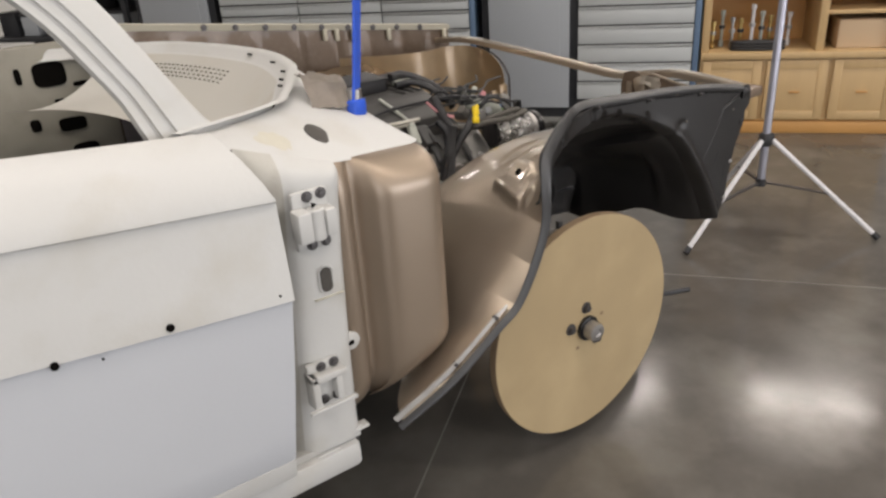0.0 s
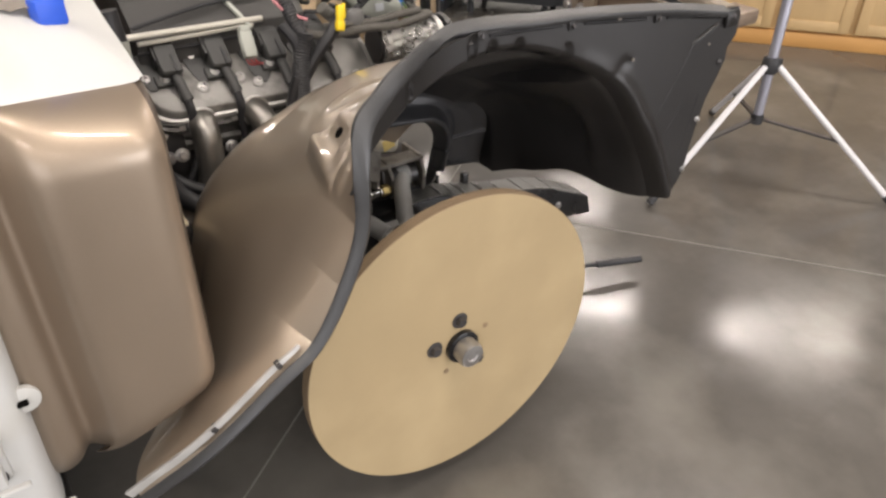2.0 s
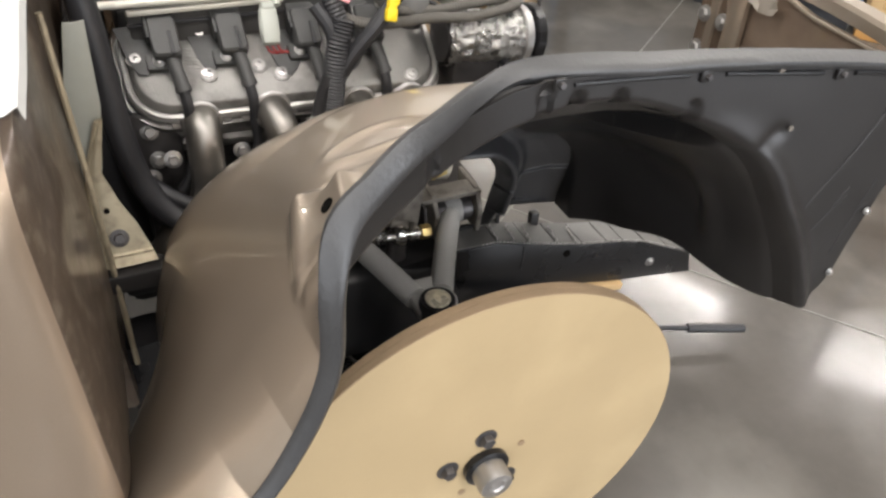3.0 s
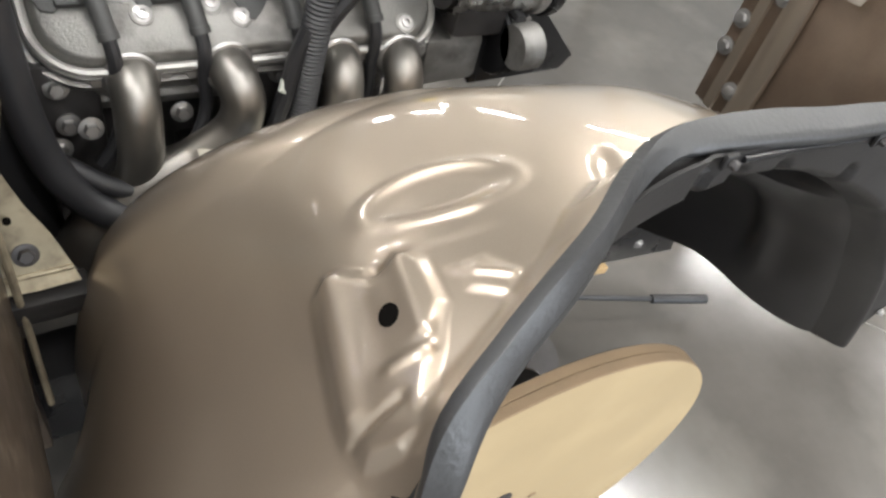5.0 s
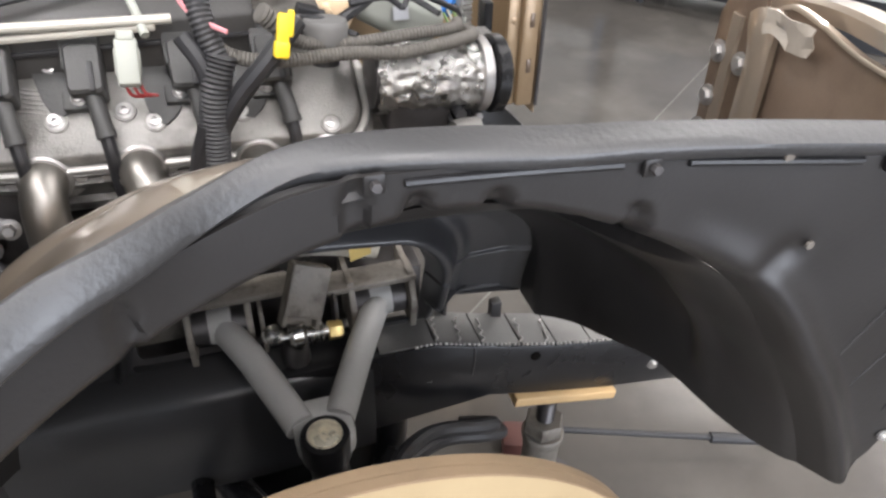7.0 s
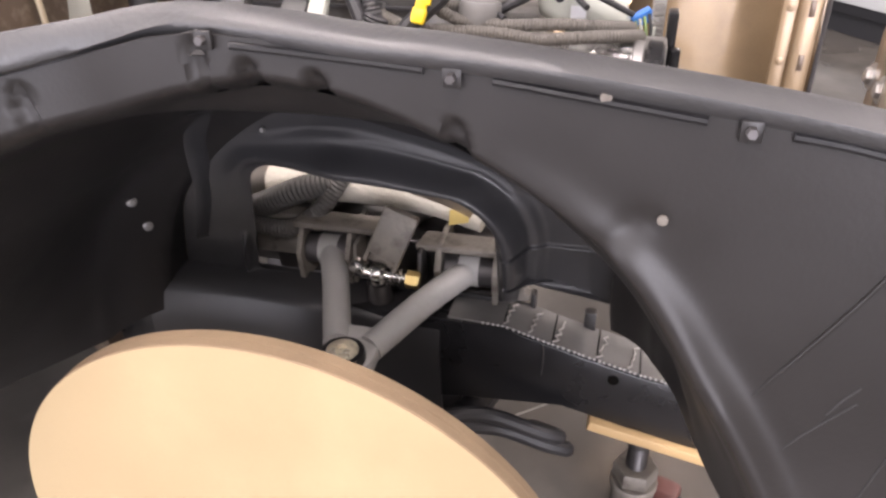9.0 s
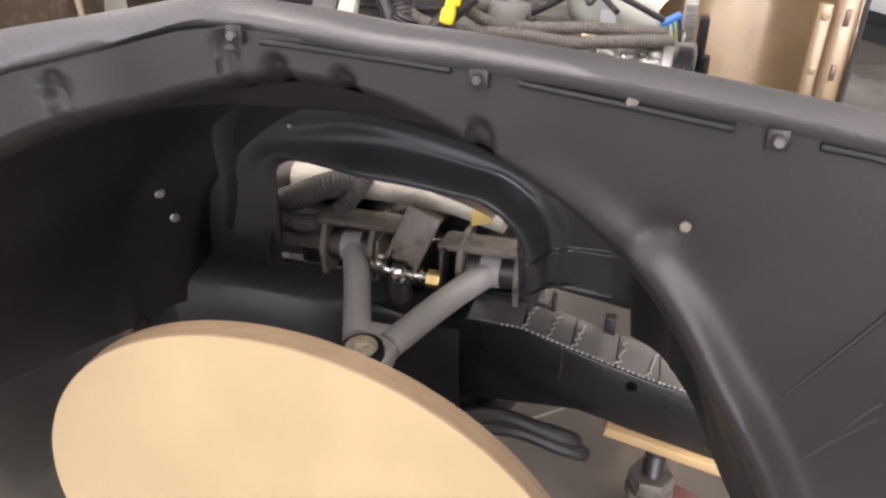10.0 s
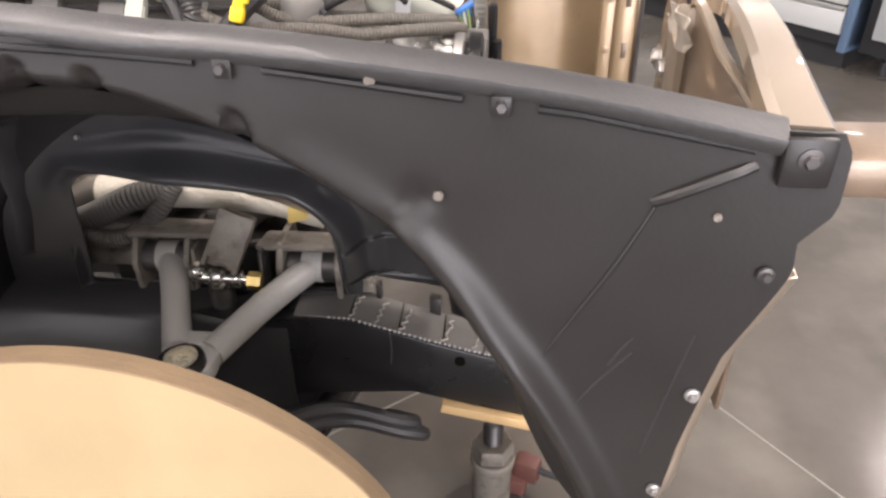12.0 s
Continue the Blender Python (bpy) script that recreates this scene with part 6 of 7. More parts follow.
FAR_PLAN = spline([(0.632, 1.040, 0), (0.628, 1.10, 0), (0.614, 1.17, 0), (0.575, 1.225, 0), (0.51, 1.250, 0), (0.43, 1.243, 0), (0.35, 1.245, 0), (0.26, 1.28, 0), (0.17, 1.35, 0), (0.06, 1.412, 0)], 8)
rows = []
for p in FAR_PLAN:
    top = smooth_interp(p.y, [(1.04, 0.74), (1.05, 0.795), (1.084, 0.837), (1.132, 0.864), (1.20, 0.885), (1.26, 0.892)])
    rows.append([Vector((p.x, p.y + 0.02 * f * f, 0.40 + (top - 0.40) * f)) for f in [k / 14 for k in range(15)]])
far_panel = part("far_inner_panel", sheet(rows, 0.003, (-0.3, -1, 0)), FAR_BRONZE, car, "brown bronze far inner panel with a rounded corner", smooth=60)
fl = part("far_panel_flange", join(box(0.588, 0.628, 1.036, 1.056, 0.42, 0.755, 0.007), box(0.560, 0.590, 1.05, 1.062, 0.42, 0.735, 0.004)), FAR_BRONZE, far_panel, "bronze upright flange at the edge of the far panel")
for z in (0.50, 0.60, 0.70):
    part("flange_slot", box(0.604, 0.614, 1.033, 1.0365, z, z + 0.03, 0.001), BROWN_DARK, fl, "dark slot in the flange")
    part("flange_bolt", bolt((0.575, 1.049, z + 0.012), (0, -1, 0), 0.005, 0.004), FAR_BRONZE, fl)
part("far_panel_trim", tube([(0.635, 1.036, 0.42), (0.635, 1.036, 0.74), (0.634, 1.046, 0.795), (0.63, 1.08, 0.838), (0.625, 1.13, 0.866)], 0.0045, 8), BOLT_DARK, far_panel, "dark edge strip")

# ---- engine ----
eng = thing("engine", "aluminium V8 engine with black coils, looms and bright exhaust", "engine")
EX, EN, ET = Vector((1, 0, -0.045)).normalized(), Vector((0, -0.64, 0.77)), Vector((0, 0.77, 0.64))
EC = Vector((-0.1, 0.566, 0.724))


def em(x, t, n):
    return EC + EX * x + ET * t + EN * n


EM = Matrix(((EX.x, ET.x, EN.x, EC.x), (EX.y, ET.y, EN.y, EC.y), (EX.z, ET.z, EN.z, EC.z), (0, 0, 0, 1)))


def rounded(w, h, r, n=8):
    out = []
    for cx, cy, a0 in ((w - r, h - r, 0), (-w + r, h - r, 90), (-w + r, -h + r, 180), (w - r, -h + r, 270)):
        for k in range(n + 1):
            a = radians(a0 + 90 * k / n)
            out.append((cx + r * math.cos(a), cy + r * math.sin(a)))
    return out


def stack(levels):
    """Rounded slabs one on another: (half x, half t, corner, shift t, n)."""
    bm = bmesh.new()
    rings = []
    for w, h, r, s, n in levels:
        rings.append([bm.verts.new((x, y + s, n)) for x, y in rounded(w, h, r)])
    for a, b in zip(rings, rings[1:]):
        for k in range(len(a)):
            bm.faces.new((a[k], a[(k + 1) % len(a)], b[(k + 1) % len(b)], b[k]))
    bm.faces.new(rings[0])
    bm.faces.new(rings[-1])
    return bm


cover = part("valve_cover", moved(stack([(0.256, 0.088, 0.062, 0.030, -0.030), (0.256, 0.088, 0.062, 0.030, -0.022), (0.244, 0.076, 0.052, 0.030, -0.018), (0.240, 0.072, 0.050, 0.030, -0.004), (0.235, 0.067, 0.047, 0.030, 0.0)]), EM), ALU, eng, "cast aluminium valve cover", smooth=40)
rim = [Vector((x, y + 0.030, -0.016)) for x, y in rounded(0.250, 0.082, 0.058, 10)]
part("cover_rim", moved(sweep(rim + rim[:1], circle(0.0055, 8), cap=False), EM), ALU_PALE, cover, "pale rounded rim bead")
part("cover_gasket_rail", moved(stack([(0.262, 0.094, 0.066, 0.030, -0.046), (0.262, 0.094, 0.066, 0.030, -0.033)]), EM), ALU, cover)
for x, t in ((-0.232, 0.038), (-0.132, 0.005), (-0.132, 0.074), (-0.054, 0.013), (-0.021, -0.004), (0.195, -0.027), (0.085, 0.0)):
    boss = part("cover_boss", moved(lathe([(0.0145, -0.004), (0.0135, 0.0025), (0.010, 0.003)], 20), along(em(x, t, 0), EN)), ALU, cover)
    part("cover_bolt", moved(join(lathe([(0.0105, 0.002), (0.0105, 0.004), (0.0075, 0.005), (0.0075, 0.0085), (0.0035, 0.009), (0.003, 0.005)], 14)), along(em(x, t, 0), EN)), STEEL, boss, "bright socket-head bolt")
for k in range(6):
    part("cast_rib", moved(box(-0.016, 0.016, -0.0009, 0.0009, -0.001, 0.0016), EM @ pose(-0.158, 0.020 + 0.006 * k, 0.0, 0, 0, -12)), ALU, cover, smooth=0)
part("cylinder_head", moved(join(box(-0.255, 0.255, -0.06, 0.11, -0.13, -0.046, 0.012), box(-0.24, 0.24, -0.072, -0.05, -0.12, -0.085, 0.012)), EM), ALU, eng, "cast aluminium cylinder head")
part("engine_block", join(box(-0.40, 0.14, 0.64, 0.98, 0.30, 0.62, 0.02), box(-0.36, 0.12, 0.66, 0.95, 0.20, 0.31, 0.02)), BOLT_DARK, eng, "dark engine block")
part("far_head", moved(box(-0.35, 0.15, 0.86, 1.02, 0.60, 0.74, 0.02), Matrix()), ALU, eng)
man = part("intake_manifold", extruded([(0.615, 0.77), (0.618, 0.828), (0.635, 0.842), (0.695, 0.882), (0.72, 0.886), (0.96, 0.886), (0.96, 0.74)], "x", -0.33, 0.02, 0.004), MANIFOLD, eng, "dark grey smooth intake manifold")
part("manifold_seam", box(-0.332, 0.022, 0.611, 0.618, 0.800, 0.806, 0.001), BLACK_PLASTIC, man)
part("manifold_rib", join(*[box(x - 0.004, x + 0.004, 0.72, 0.95, 0.884, 0.893, 0.002) for x in (-0.05, -0.02, 0.005)]), MANIFOLD, man)
ecu = part("control_box", box(-0.245, -0.062, 0.80, 0.93, 0.886, 0.926, 0.006), BLACK_PLASTIC, eng, "black control box on the manifold")
part("box_lid", box(-0.249, -0.058, 0.796, 0.934, 0.923, 0.929, 0.003), BLACK_PLASTIC, ecu)
for pts, r in (([(-0.05, 0.80, 0.925), (0.0, 0.81, 0.925), (0.05, 0.79, 0.905), (0.085, 0.74, 0.875), (0.09, 0.68, 0.84)], 0.013), ([(-0.05, 0.86, 0.915), (0.03, 0.87, 0.91), (0.09, 0.82, 0.885), (0.115, 0.75, 0.85), (0.11, 0.70, 0.82)], 0.012), ([(-0.05, 0.77, 0.905), (0.01, 0.77, 0.905), (0.05, 0.73, 0.885), (0.06, 0.67, 0.855)], 0.011)):
    part("box_hose", tube(pts, r, 12, 8), RUBBER, ecu, "black hose curving off the control box")
part("box_bracket", box(-0.045, 0.015, 0.765, 0.80, 0.900, 0.915, 0.003), PALE_PLASTIC, ecu, "pale bracket beside the control box")
part("pale_stick", tube([(-0.155, 0.700, 0.893), (-0.125, 0.640, 0.852), (-0.112, 0.590, 0.822)], 0.0055, 8), PALE_PLASTIC, eng, "pale plastic tube")
part("trunk_cable", tube([(-0.33, 0.62, 0.852), (-0.16, 0.650, 0.868), (0.02, 0.66, 0.866), (0.10, 0.64, 0.862), (0.22, 0.62, 0.84), (0.30, 0.64, 0.80)], 0.0045, 8), RUBBER, eng, "thin black trunk cable")
part("fuel_rail", join(tube([(-0.37, 0.604, 0.842), (-0.08, 0.606, 0.834)], 0.0062, 10), box(-0.33, -0.10, 0.600, 0.612, 0.822, 0.830, 0.002)), RAIL_PALE, eng, "pale metal fuel rail")


def coil_pack(x, plate):
    """An ignition coil with its stepped body, bracket, boot and plug wire; plate: how far the bracket is pushed down the cover."""
    body = stack([(0.0195, 0.031, 0.006, 0.054, 0.004), (0.0205, 0.032, 0.007, 0.054, 0.026), (0.0205, 0.032, 0.007, 0.054, 0.038), (0.018, 0.029, 0.006, 0.054, 0.042)])
    c = part("coil_pack", moved(body, EM @ pose(x, 0, 0)), COIL, eng, "dark grey ignition coil")
    part("coil_head", moved(join(box(-0.023, 0.023, 0.054, 0.098, 0.006, 0.038, 0.005)), EM @ pose(x - 0.002, 0, 0)), COIL, c)
    part("coil_rib", moved(box(-0.003, 0.003, 0.022, 0.060, 0.034, 0.045, 0.0015), EM @ pose(x + 0.008, 0, 0)), BLACK_PLASTIC, c)
    part("coil_plug", moved(join(box(-0.016, 0.016, 0.088, 0.118, 0.012, 0.036, 0.004)), EM @ pose(x + 0.002, 0, 0)), BLACK_PLASTIC, c, "black wiring plug")
    pts = [(-0.068, 0.090), (-0.016, 0.092), (-0.014, 0.030), (-0.022, 0.020), (-0.034, 0.010), (-0.046, 0.012), (-0.056, 0.034)]
    part("coil_bracket", moved(extruded([(px_, py_ - plate * (0.3 + 7 * max(0, 0.1 - py_))) for px_, py_ in pts], "z", 0.001, 0.005, 0.001), EM @ pose(x, 0, 0)), COIL, c, "dark flat coil bracket")
    part("coil_foot", moved(box(-0.032, 0.012, 0.014, 0.040, 0.002, 0.014, 0.003), EM @ pose(x, 0, 0)), COIL, c)
    for dx, t in ((-0.013, 0.027), (-0.010, 0.104)):
        part("coil_bolt", moved(join(lathe([(0.0095, 0.0), (0.0095, 0.003), (0.0075, 0.004), (0.0075, 0.009), (0.005, 0.0105)], 12)), along(em(x + dx, t, 0.014), EN)), STEEL, c, "bright coil bolt")
    part("plug_boot", tube([em(x + 0.004, 0.030, 0.024), em(x + 0.008, 0.004, 0.022), em(x + 0.011, -0.020, 0.016)], 0.0105, 14), COIL, c, "grey plug boot")
    part("boot_collar", tube([em(x + 0.0108, -0.018, 0.0165), em(x + 0.0118, -0.026, 0.014)], 0.0118, 14), COIL, c)
    part("plug_wire", tube([em(x + 0.011, -0.022, 0.015), em(x + 0.013, -0.045, 0.002), em(x + 0.012, -0.065, -0.026), em(x + 0.012, -0.095, -0.060), em(x - 0.004, -0.125, -0.085), em(x - 0.02, -0.14, -0.10)], 0.0082, 10), RUBBER, c, "black plug wire")
    return c


for x, plate in ((-0.186, 0.0), (-0.088, 0.0), (0.028, 0.022), (0.133, 0.022)):
    coil_pack(x, plate)

# exhaust
PIPES = (((-0.256, 0.556, 0.668), [(-0.256, 0.575, 0.672), (-0.257, 0.535, 0.676), (-0.260, 0.508, 0.660), (-0.262, 0.500, 0.625), (-0.264, 0.497, 0.590), (-0.274, 0.494, 0.555), (-0.292, 0.490, 0.525)]),
         ((-0.150, 0.556, 0.664), [(-0.150, 0.575, 0.668), (-0.147, 0.532, 0.676), (-0.142, 0.506, 0.664), (-0.141, 0.496, 0.640), (-0.156, 0.493, 0.608), (-0.196, 0.493, 0.580), (-0.245, 0.492, 0.555), (-0.290, 0.490, 0.528)]),
         ((-0.004, 0.556, 0.656), [(-0.004, 0.575, 0.660), (-0.004, 0.532, 0.664), (-0.006, 0.506, 0.650), (-0.010, 0.498, 0.615), (-0.020, 0.494, 0.575), (-0.05, 0.490, 0.53)]),
         ((0.086, 0.556, 0.650), [(0.086, 0.575, 0.654), (0.086, 0.532, 0.658), (0.083, 0.506, 0.644), (0.078, 0.498, 0.610), (0.050, 0.494, 0.575), (0.0, 0.490, 0.535)]))
for root, pts in PIPES:
    tb_ = part("exhaust_pipe", tube(pts, 0.0268, 22, 8), EXHAUST, eng, "brushed steel exhaust pipe")
    part("pipe_collar", moved(lathe([(0.029, -0.010), (0.032, -0.007), (0.030, -0.003), (0.032, 0.001), (0.029, 0.004)], 24), along(pts[1], Vector(pts[1]) - Vector(pts[0]))), STEEL, tb_, "bright ringed pipe collar")
    part("flange", moved(extruded([(0.046 * math.cos(a), 0.030 * math.sin(a)) for a in [2 * math.pi * q / 20 for q in range(20)]], "z", 0, 0.009, 0.001), along(root, (0, -1, 0.05))), ALU, tb_, "cast pipe flange")
    for dx in (-0.038, 0.038):
        part("stud_nut", bolt((root[0] + dx, root[1] - 0.006, root[2] + 0.004), (0, -1, 0.1), 0.0085, 0.012), STEEL, tb_, "bright stud nut")
part("collector", sweep(spline([(-0.185, 0.492, 0.586), (-0.225, 0.492, 0.566), (-0.270, 0.491, 0.540), (-0.315, 0.489, 0.505), (-0.345, 0.49, 0.46)], 8), lambda t: circle(0.024 + 0.014 * ramp(t, 0.0, 0.55), 22)), EXHAUST, eng, "brushed exhaust collector")
part("collector", sweep(spline([(0.03, 0.492, 0.560), (-0.02, 0.492, 0.545), (-0.07, 0.491, 0.52), (-0.12, 0.489, 0.48)], 8), lambda t: circle(0.024 + 0.012 * ramp(t, 0.0, 0.55), 22)), EXHAUST, eng, "brushed exhaust collector")
part("bell_housing", join(box(-0.425, -0.365, 0.53, 1.0, 0.34, 0.80, 0.02), box(-0.43, -0.36, 0.50, 0.56, 0.38, 0.70, 0.015)), BLACK_GLOSS, eng, "dark bell housing behind the engine")
for p in ((-0.335, 0.555, 0.66), (-0.33, 0.55, 0.61), (-0.20, 0.555, 0.60), (-0.075, 0.555, 0.64), (-0.31, 0.52, 0.625), (0.06, 0.55, 0.61), (-0.345, 0.54, 0.585)):
    part("side_bolt", bolt(p, (0, -1, 0.2), 0.0088, 0.010), STEEL, eng, "bright side bolt")
part("side_bracket", box(-0.36, -0.29, 0.555, 0.57, 0.55, 0.69, 0.005), BOLT_DARK, eng)
part("side_bracket", box(-0.10, -0.03, 0.555, 0.575, 0.58, 0.66, 0.005), BOLT_DARK, eng)

# looms and hoses
part("corrugated_loom", tube([(-0.072, 0.508, 0.55), (-0.064, 0.502, 0.62), (-0.056, 0.502, 0.70), (-0.045, 0.505, 0.775), (-0.030, 0.515, 0.82)], 0.0175, 14, 8, ribs=0.07, pitch=0.0055), BLACK_PLASTIC, eng, "black corrugated wiring loom", smooth=30)
part("loom_branch", tube([(-0.03, 0.512, 0.80), (-0.045, 0.535, 0.85), (-0.05, 0.57, 0.90)], 0.014, 10, 8, ribs=0.05, pitch=0.006), BLACK_PLASTIC, eng)
part("loom_branch", tube([(-0.055, 0.504, 0.715), (-0.02, 0.500, 0.77), (0.02, 0.497, 0.815), (0.06, 0.52, 0.85)], 0.012, 10), RUBBER, eng)
part("loom_branch", tube([(-0.05, 0.504, 0.735), (-0.05, 0.51, 0.80), (-0.07, 0.53, 0.84)], 0.011, 10), RUBBER, eng)
part("heater_hose", tube([(-0.385, 0.52, 0.92), (-0.378, 0.505, 0.80), (-0.375, 0.495, 0.70), (-0.362, 0.487, 0.615), (-0.335, 0.475, 0.560), (-0.295, 0.46, 0.532), (-0.23, 0.45, 0.525)], 0.0195, 14), RUBBER, eng, "thick black heater hose")
part("heater_hose", tube([(-0.35, 0.50, 0.60), (-0.30, 0.48, 0.565), (-0.24, 0.47, 0.55)], 0.012, 12), RUBBER, eng)
part("pink_wire", tube([(-0.075, 0.57, 0.89), (-0.062, 0.545, 0.868), (-0.045, 0.53, 0.855), (-0.02, 0.515, 0.845)], 0.003, 6), PINK, eng)
part("pink_wire", tube([(-0.055, 0.57, 0.885), (-0.06, 0.55, 0.865), (-0.04, 0.54, 0.850)], 0.003, 6), PINK, eng)
conn = part("pale_connector", moved(join(box(-0.016, 0.016, -0.012, 0.012, -0.035, 0.035, 0.005), box(-0.012, 0.012, -0.014, 0.014, 0.03, 0.045, 0.003), box(-0.018, 0.018, -0.008, 0.008, -0.02, 0.02, 0.003)), Matrix.Translation((-0.135, 0.555, 0.805)) @ pose(0, 0, 0, -35, 5, 0) @ Matrix.Diagonal((0.8, 0.8, 0.78, 1))), PALE_PLASTIC, eng, "pale grey wiring plug")
part("plug_wires", join(*[tube([(-0.135 + d, 0.552, 0.778), (-0.13 + d, 0.547, 0.768), (-0.118 + d, 0.552, 0.762)], 0.002, 6) for d in (-0.008, 0, 0.008)]), RED, conn)
part("yellow_clip", moved(join(box(-0.010, 0.010, -0.008, 0.008, 0.0, 0.045, 0.004), box(-0.013, 0.012, -0.009, 0.009, -0.014, 0.010, 0.005), box(0.006, 0.016, -0.006, 0.006, 0.015, 0.05, 0.003)), Matrix.Translation((0.036, 0.486, 0.832)) @ pose(0, 0, 0, -18, 12, 0) @ Matrix.Diagonal((0.72, 0.8, 0.85, 1))), YELLOW, eng, "bright yellow plastic clip")
part("oil_cap", moved(lathe([(0.024, -0.012), (0.028, -0.004), (0.029, 0.002), (0.029, 0.020), (0.026, 0.026), (0.012, 0.028)], 28), pose(0.098, 0.562, 0.806, -6, 4, 0)), GREY_CAP, eng, "dusty grey oil filler cap")
part("filler_neck", moved(lathe([(0.018, -0.03), (0.018, -0.008)], 20), pose(0.098, 0.562, 0.806, -6, 4, 0)), BLACK_PLASTIC, eng)
for pts, r in (([(-0.05, 0.535, 0.838), (-0.02, 0.520, 0.816), (0.03, 0.518, 0.804), (0.12, 0.528, 0.800), (0.187, 0.525, 0.795), (0.245, 0.530, 0.799), (0.295, 0.565, 0.792), (0.312, 0.635, 0.772)], 0.0085),
               ([(0.035, 0.532, 0.835), (0.075, 0.540, 0.812), (0.14, 0.545, 0.806), (0.21, 0.548, 0.809), (0.27, 0.570, 0.802), (0.30, 0.64, 0.782)], 0.0080)):
    part("braided_hose", tube(pts, r, 12, 8, ribs=0.08, pitch=0.0048), BRAID, eng, "dusty grey braided hose", smooth=30)
part("corrugated_hose", tube([(0.02, 0.535, 0.858), (0.045, 0.545, 0.835), (0.075, 0.60, 0.815), (0.10, 0.66, 0.80)], 0.0125, 12, 8, ribs=0.09, pitch=0.006), BRAID, eng, "dusty grey corrugated hose", smooth=30)
part("battery_cable", tube([(0.10, 0.60, 0.80), (0.15, 0.61, 0.825), (0.19, 0.62, 0.845), (0.24, 0.63, 0.84)], 0.0075, 10), RUBBER, eng, "black cable loop")
part("pale_tag", moved(box(-0.010, 0.010, -0.003, 0.003, -0.009, 0.009, 0.002), Matrix.Translation((-0.088, 0.494, 0.664)) @ pose(0, 0, 0, -30, 30, 0)), PALE_PLASTIC, eng, "small pale label on the loom")
part("loom_sheath", tube([(-0.10, 0.50, 0.60), (-0.088, 0.497, 0.65), (-0.075, 0.50, 0.70), (-0.06, 0.50, 0.74)], 0.011, 10), RUBBER, eng)
rng = random.Random(11)
for k in range(20):
    x = rng.uniform(-0.02, 0.14)
    y, z = rng.uniform(0.60, 0.80), rng.uniform(0.825, 0.875)
    pts = [Vector((x, y, z))]
    for j in range(4):
        pts.append(pts[-1] + Vector((rng.uniform(0.012, 0.05), rng.uniform(-0.045, 0.040), rng.uniform(-0.016, 0.014))))
    part("harness_wire", tube(pts, rng.choice((0.002, 0.003, 0.0042)), 8), rng.choice((RUBBER, BLACK_PLASTIC, COIL)), eng)
for k in range(12):
    m = pose(rng.uniform(0.0, 0.20), rng.uniform(0.60, 0.78), rng.uniform(0.815, 0.865), rng.uniform(-25, 25), rng.uniform(-20, 20), rng.uniform(0, 180))
    cn = part("wiring_plug", moved(box(-0.014, 0.014, -0.008, 0.008, -0.007, 0.008, 0.002), m), rng.choice((COIL, BLACK_PLASTIC, BLACK_PLASTIC, PALE_PLASTIC)), eng)
    part("plug_neck", moved(box(0.012, 0.024, -0.006, 0.006, -0.006, 0.006, 0.002), m), BLACK_PLASTIC, cn)

# throttle housing, pump and pulleys
tbm = Matrix.Translation((0.155, 0.572, 0.743)) @ pose(0, 0, 0, 0, 94, 0)
foil = []
for i in range(41):
    zz = 0.002 + 0.156 * i / 40
    foil.append([Vector((rr * math.cos(q), rr * math.sin(q), zz + 0.004 * noise.noise((math.cos(q) * 5, math.sin(q) * 5, zz * 90)))) for q, rr in
                 [(2 * math.pi * k / 72, 0.045 + 0.0050 * noise.noise((math.cos(2 * math.pi * k / 72) * 4.5, math.sin(2 * math.pi * k / 72) * 4.5, zz * 75)) + 0.0035 * abs(noise.noise((math.cos(2 * math.pi * k / 72) * 11, math.sin(2 * math.pi * k / 72) * 11, zz * 190)))) for k in range(73)]])
thr = part("front_housing", moved(sheet(foil), tbm), FOIL, eng, "bright crinkled foil-wrapped front housing", smooth=18)
part("housing_core", moved(join(lathe([(0.040, 0.0), (0.040, 0.17)], 24), box(-0.02, 0.075, -0.034, 0.034, 0.02, 0.11, 0.01)), tbm), BOLT_DARK, thr, "dark housing body")
part("front_ring", moved(lathe([(0.050, 0.166), (0.054, 0.169), (0.054, 0.184), (0.049, 0.188), (0.038, 0.172)], 32), tbm), BLACK_GLOSS, thr, "black end ring")
part("clamp_band", moved(lathe([(0.049, 0.146), (0.0515, 0.148), (0.0515, 0.160), (0.049, 0.162)], 32), tbm), STEEL, thr, "bright clamp band")
part("clamp_screw", moved(join(lathe([(0.006, -0.014), (0.006, 0.014)], 12), box(-0.004, 0.004, -0.006, 0.006, -0.010, 0.010, 0.001)), tbm @ pose(0.054, -0.012, 0.154, 90, 0, 0)), STEEL, thr, "bright clamp screw")
part("pump_body", join(moved(lathe([(0.05, 0), (0.05, 0.05), (0.03, 0.06), (0.03, 0.08)], 24), along((0.18, 0.60, 0.64), (1, 0, 0))), box(0.14, 0.24, 0.55, 0.72, 0.58, 0.66, 0.012)), ALU, eng, "cast aluminium water pump")
part("pulley", moved(lathe([(0.055, 0.0), (0.058, 0.004), (0.050, 0.012), (0.058, 0.020), (0.050, 0.028), (0.055, 0.034)], 28), along((0.255, 0.565, 0.645), (1, 0, 0))), BLACK_GLOSS, eng, "black grooved pulley")
part("tensioner", moved(lathe([(0.032, 0.0), (0.034, 0.01), (0.034, 0.035), (0.020, 0.04)], 20), along((0.255, 0.505, 0.665), (1, 0, 0))), ALU, eng)
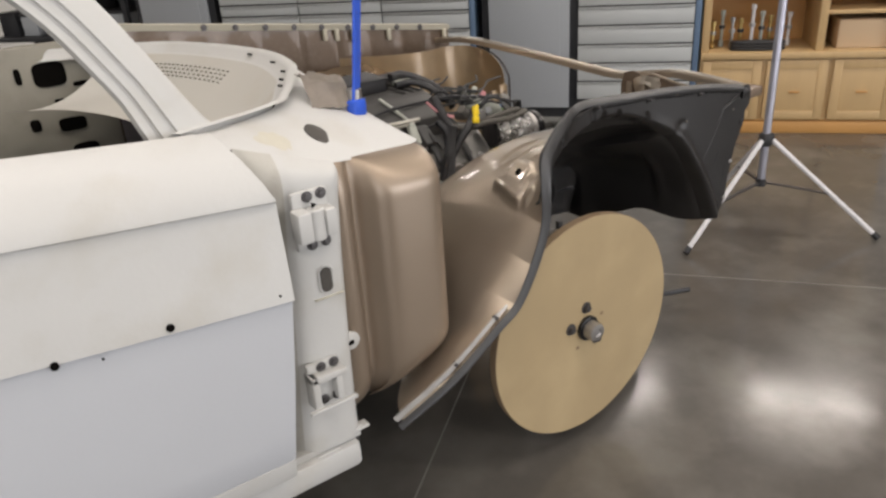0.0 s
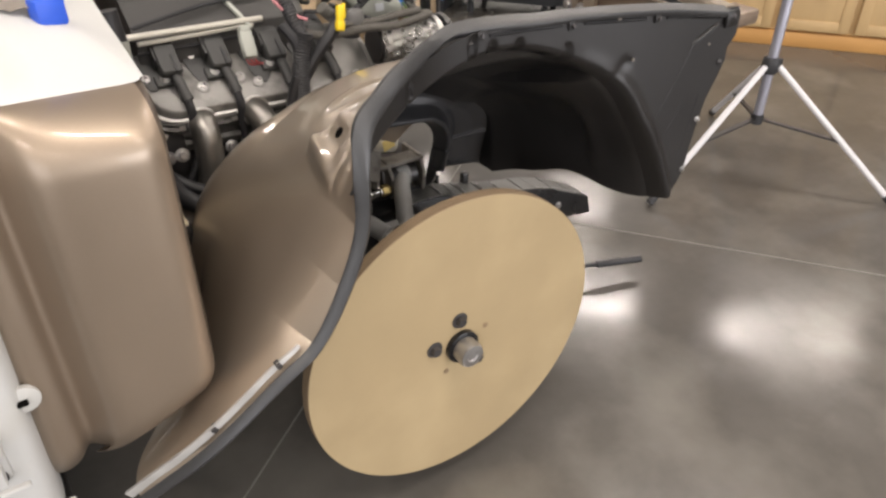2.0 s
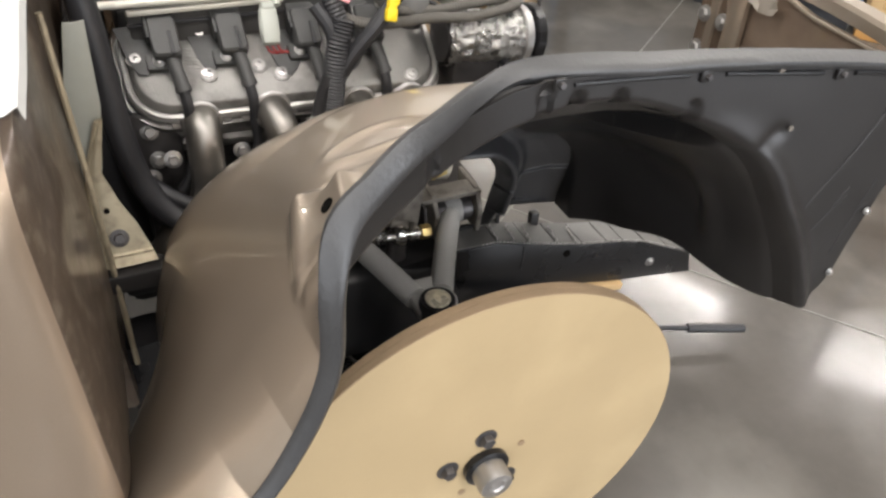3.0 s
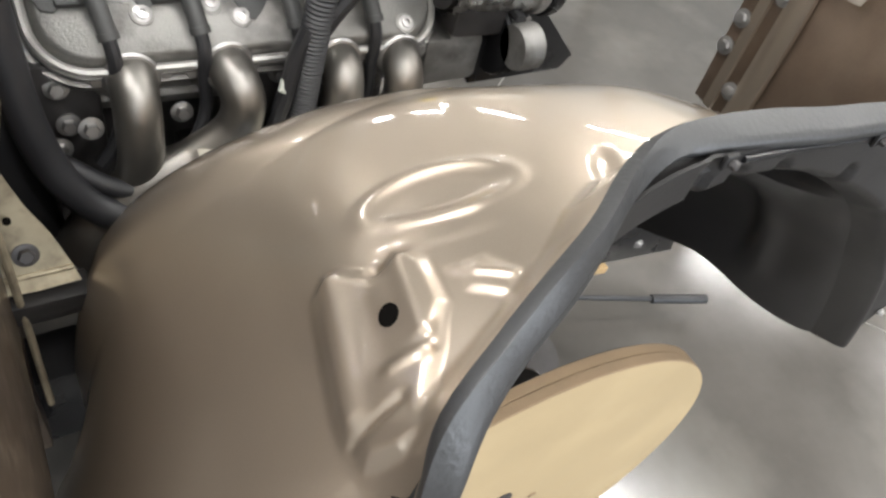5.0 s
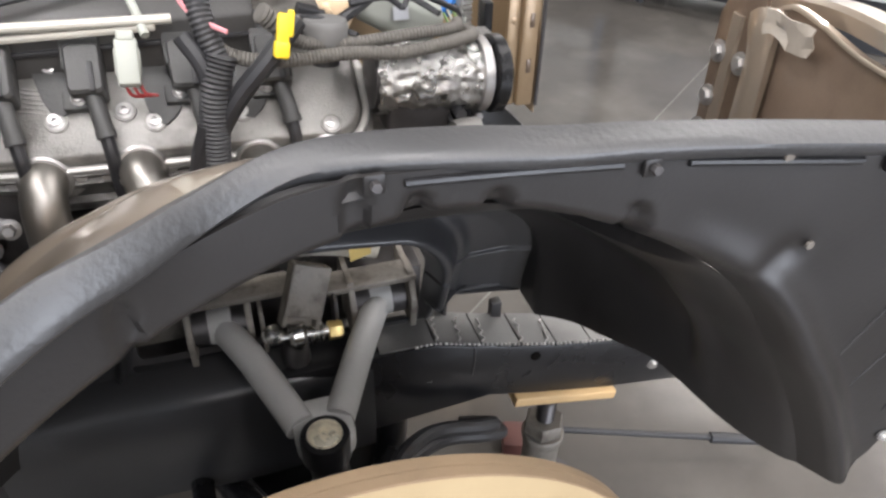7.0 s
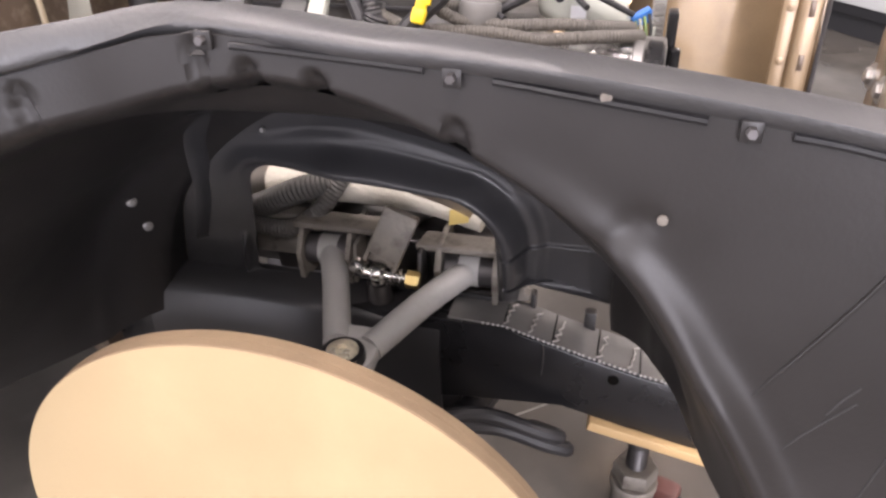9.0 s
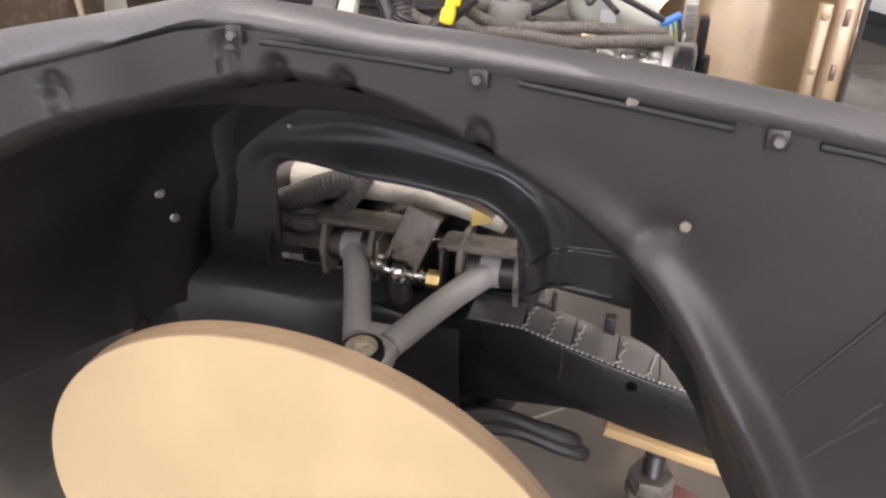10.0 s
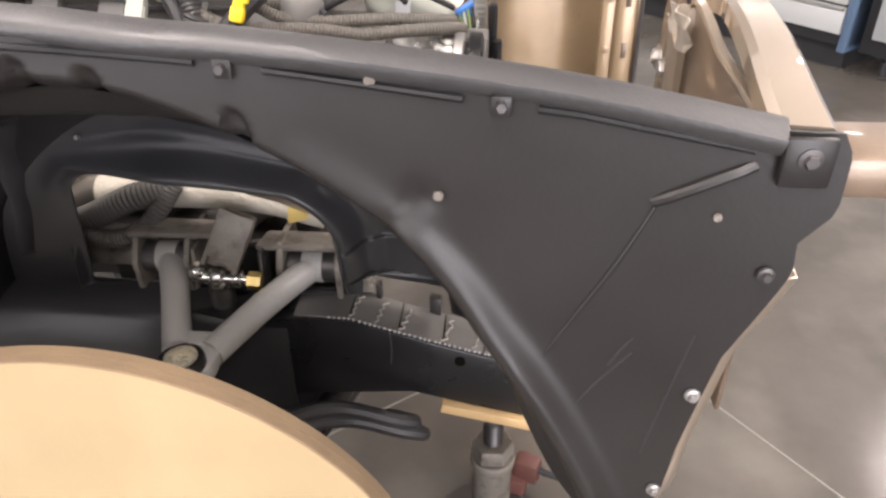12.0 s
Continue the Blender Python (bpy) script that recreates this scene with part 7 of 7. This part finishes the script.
part("front_bracket", extruded([(0.24, 0.72), (0.33, 0.70), (0.44, 0.585), (0.42, 0.56), (0.24, 0.56)], "y", 0.565, 0.578, 0.002), BLACK_GLOSS, eng, "black triangular bracket")
part("drive_belt", join(*[tube([(0.268, 0.52, 0.70), (0.268, 0.62, 0.70)], 0.008, 8)]), RUBBER, eng)
res = part("reservoir", moved(stack([(0.020, 0.026, 0.014, 0, -0.07), (0.034, 0.040, 0.022, 0, -0.055), (0.037, 0.043, 0.024, 0, 0.0), (0.034, 0.040, 0.022, 0, 0.050), (0.018, 0.022, 0.012, 0, 0.066), (0.014, 0.014, 0.010, 0, 0.085)]), Matrix.Translation((0.225, 0.705, 0.790)) @ pose(0, 0, 0, 0, -62, 0)), PALE_PLASTIC, eng, "pale cloudy plastic reservoir", smooth=50)
part("reservoir_label", moved(box(-0.011, 0.011, -0.001, 0.001, -0.009, 0.009), Matrix.Translation((0.223, 0.659, 0.795)) @ pose(0, 0, 0, -14, 0, 0)), WHITE_LOW, res, "small white label")
part("red_tab", moved(box(-0.012, 0.012, -0.006, 0.006, -0.014, 0.014, 0.003), Matrix.Translation((0.222, 0.688, 0.838)) @ pose(0, 0, 0, -20, 25, 0)), PINK, res, "pale red plastic tab")
blue = part("blue_connector", moved(join(box(-0.016, 0.016, -0.010, 0.010, -0.007, 0.007, 0.002), box(-0.010, 0.018, -0.012, 0.012, -0.010, -0.004, 0.002)), Matrix.Translation((0.312, 0.725, 0.775)) @ pose(0, 0, 0, 0, -28, 15)), BLUE_PLASTIC, eng, "blue wiring connector")
for k, m in enumerate((GREEN_WIRE, PALE_PLASTIC, GREEN_WIRE, RUBBER, PALE_PLASTIC)):
    part("connector_wire", tube([(0.304 + 0.006 * k, 0.712, 0.770 + 0.004 * k), (0.308 + 0.006 * k, 0.695, 0.757 + 0.003 * k), (0.314 + 0.004 * k, 0.690, 0.742), (0.316 + 0.003 * k, 0.70, 0.725)], 0.0024, 6), m, blue)
part("red_connector", box(0.288, 0.298, 0.715, 0.728, 0.752, 0.764, 0.003), RED, eng, "red wiring connector")
fins = part("cooling_fins", box(0.326, 0.345, 0.70, 0.73, 0.70, 0.815, 0.002), ALU_PALE, eng, "pale finned block")
for k in range(12):
    part("fin", box(0.328, 0.343, 0.692, 0.701, 0.712 + 0.0085 * k, 0.7155 + 0.0085 * k), ALU_PALE, fins)
part("side_plate", join(box(0.348, 0.362, 0.655, 0.685, 0.70, 0.800, 0.003), box(0.356, 0.370, 0.640, 0.66, 0.70, 0.752, 0.003)), BLACK_GLOSS, eng, "dark upright side plate")
gb = part("grey_block", box(0.300, 0.350, 0.605, 0.655, 0.70, 0.768, 0.004), ALU, eng, "grey cast block")
part("block_rib", box(0.322, 0.327, 0.601, 0.606, 0.705, 0.769, 0.001), ALU_PALE, gb)

# pale pipe and ribbed hoses behind the suspension opening
part("wrapped_pipe", tube([(-0.20, 0.475, 0.574), (-0.15, 0.472, 0.580), (-0.08, 0.472, 0.588), (0.04, 0.468, 0.584), (0.13, 0.46, 0.566)], 0.030, 18), SILENCER, eng, "pale heat-wrapped pipe")
part("ribbed_hose", tube([(-0.25, 0.44, 0.535), (-0.19, 0.43, 0.565), (-0.14, 0.43, 0.590), (-0.09, 0.44, 0.605)], 0.019, 14, 8, ribs=0.06, pitch=0.007), DUSTY_RUBBER, eng, "ribbed black hose", smooth=30)
part("ribbed_hose", tube([(-0.25, 0.42, 0.545), (-0.18, 0.41, 0.535), (-0.135, 0.41, 0.545), (-0.10, 0.42, 0.575), (-0.075, 0.44, 0.61)], 0.013, 12, 8, ribs=0.05, pitch=0.006), DUSTY_RUBBER, eng, "ribbed black hose", smooth=30)
part("yellow_tag", sheet([[Vector((0.085 + 0.014 * i, 0.425 - 0.004 * j, 0.585 - 0.010 * j + 0.004 * i)) for i in range(3)] for j in range(3)], 0.001), MUSTARD, eng, "creased mustard paper tag")
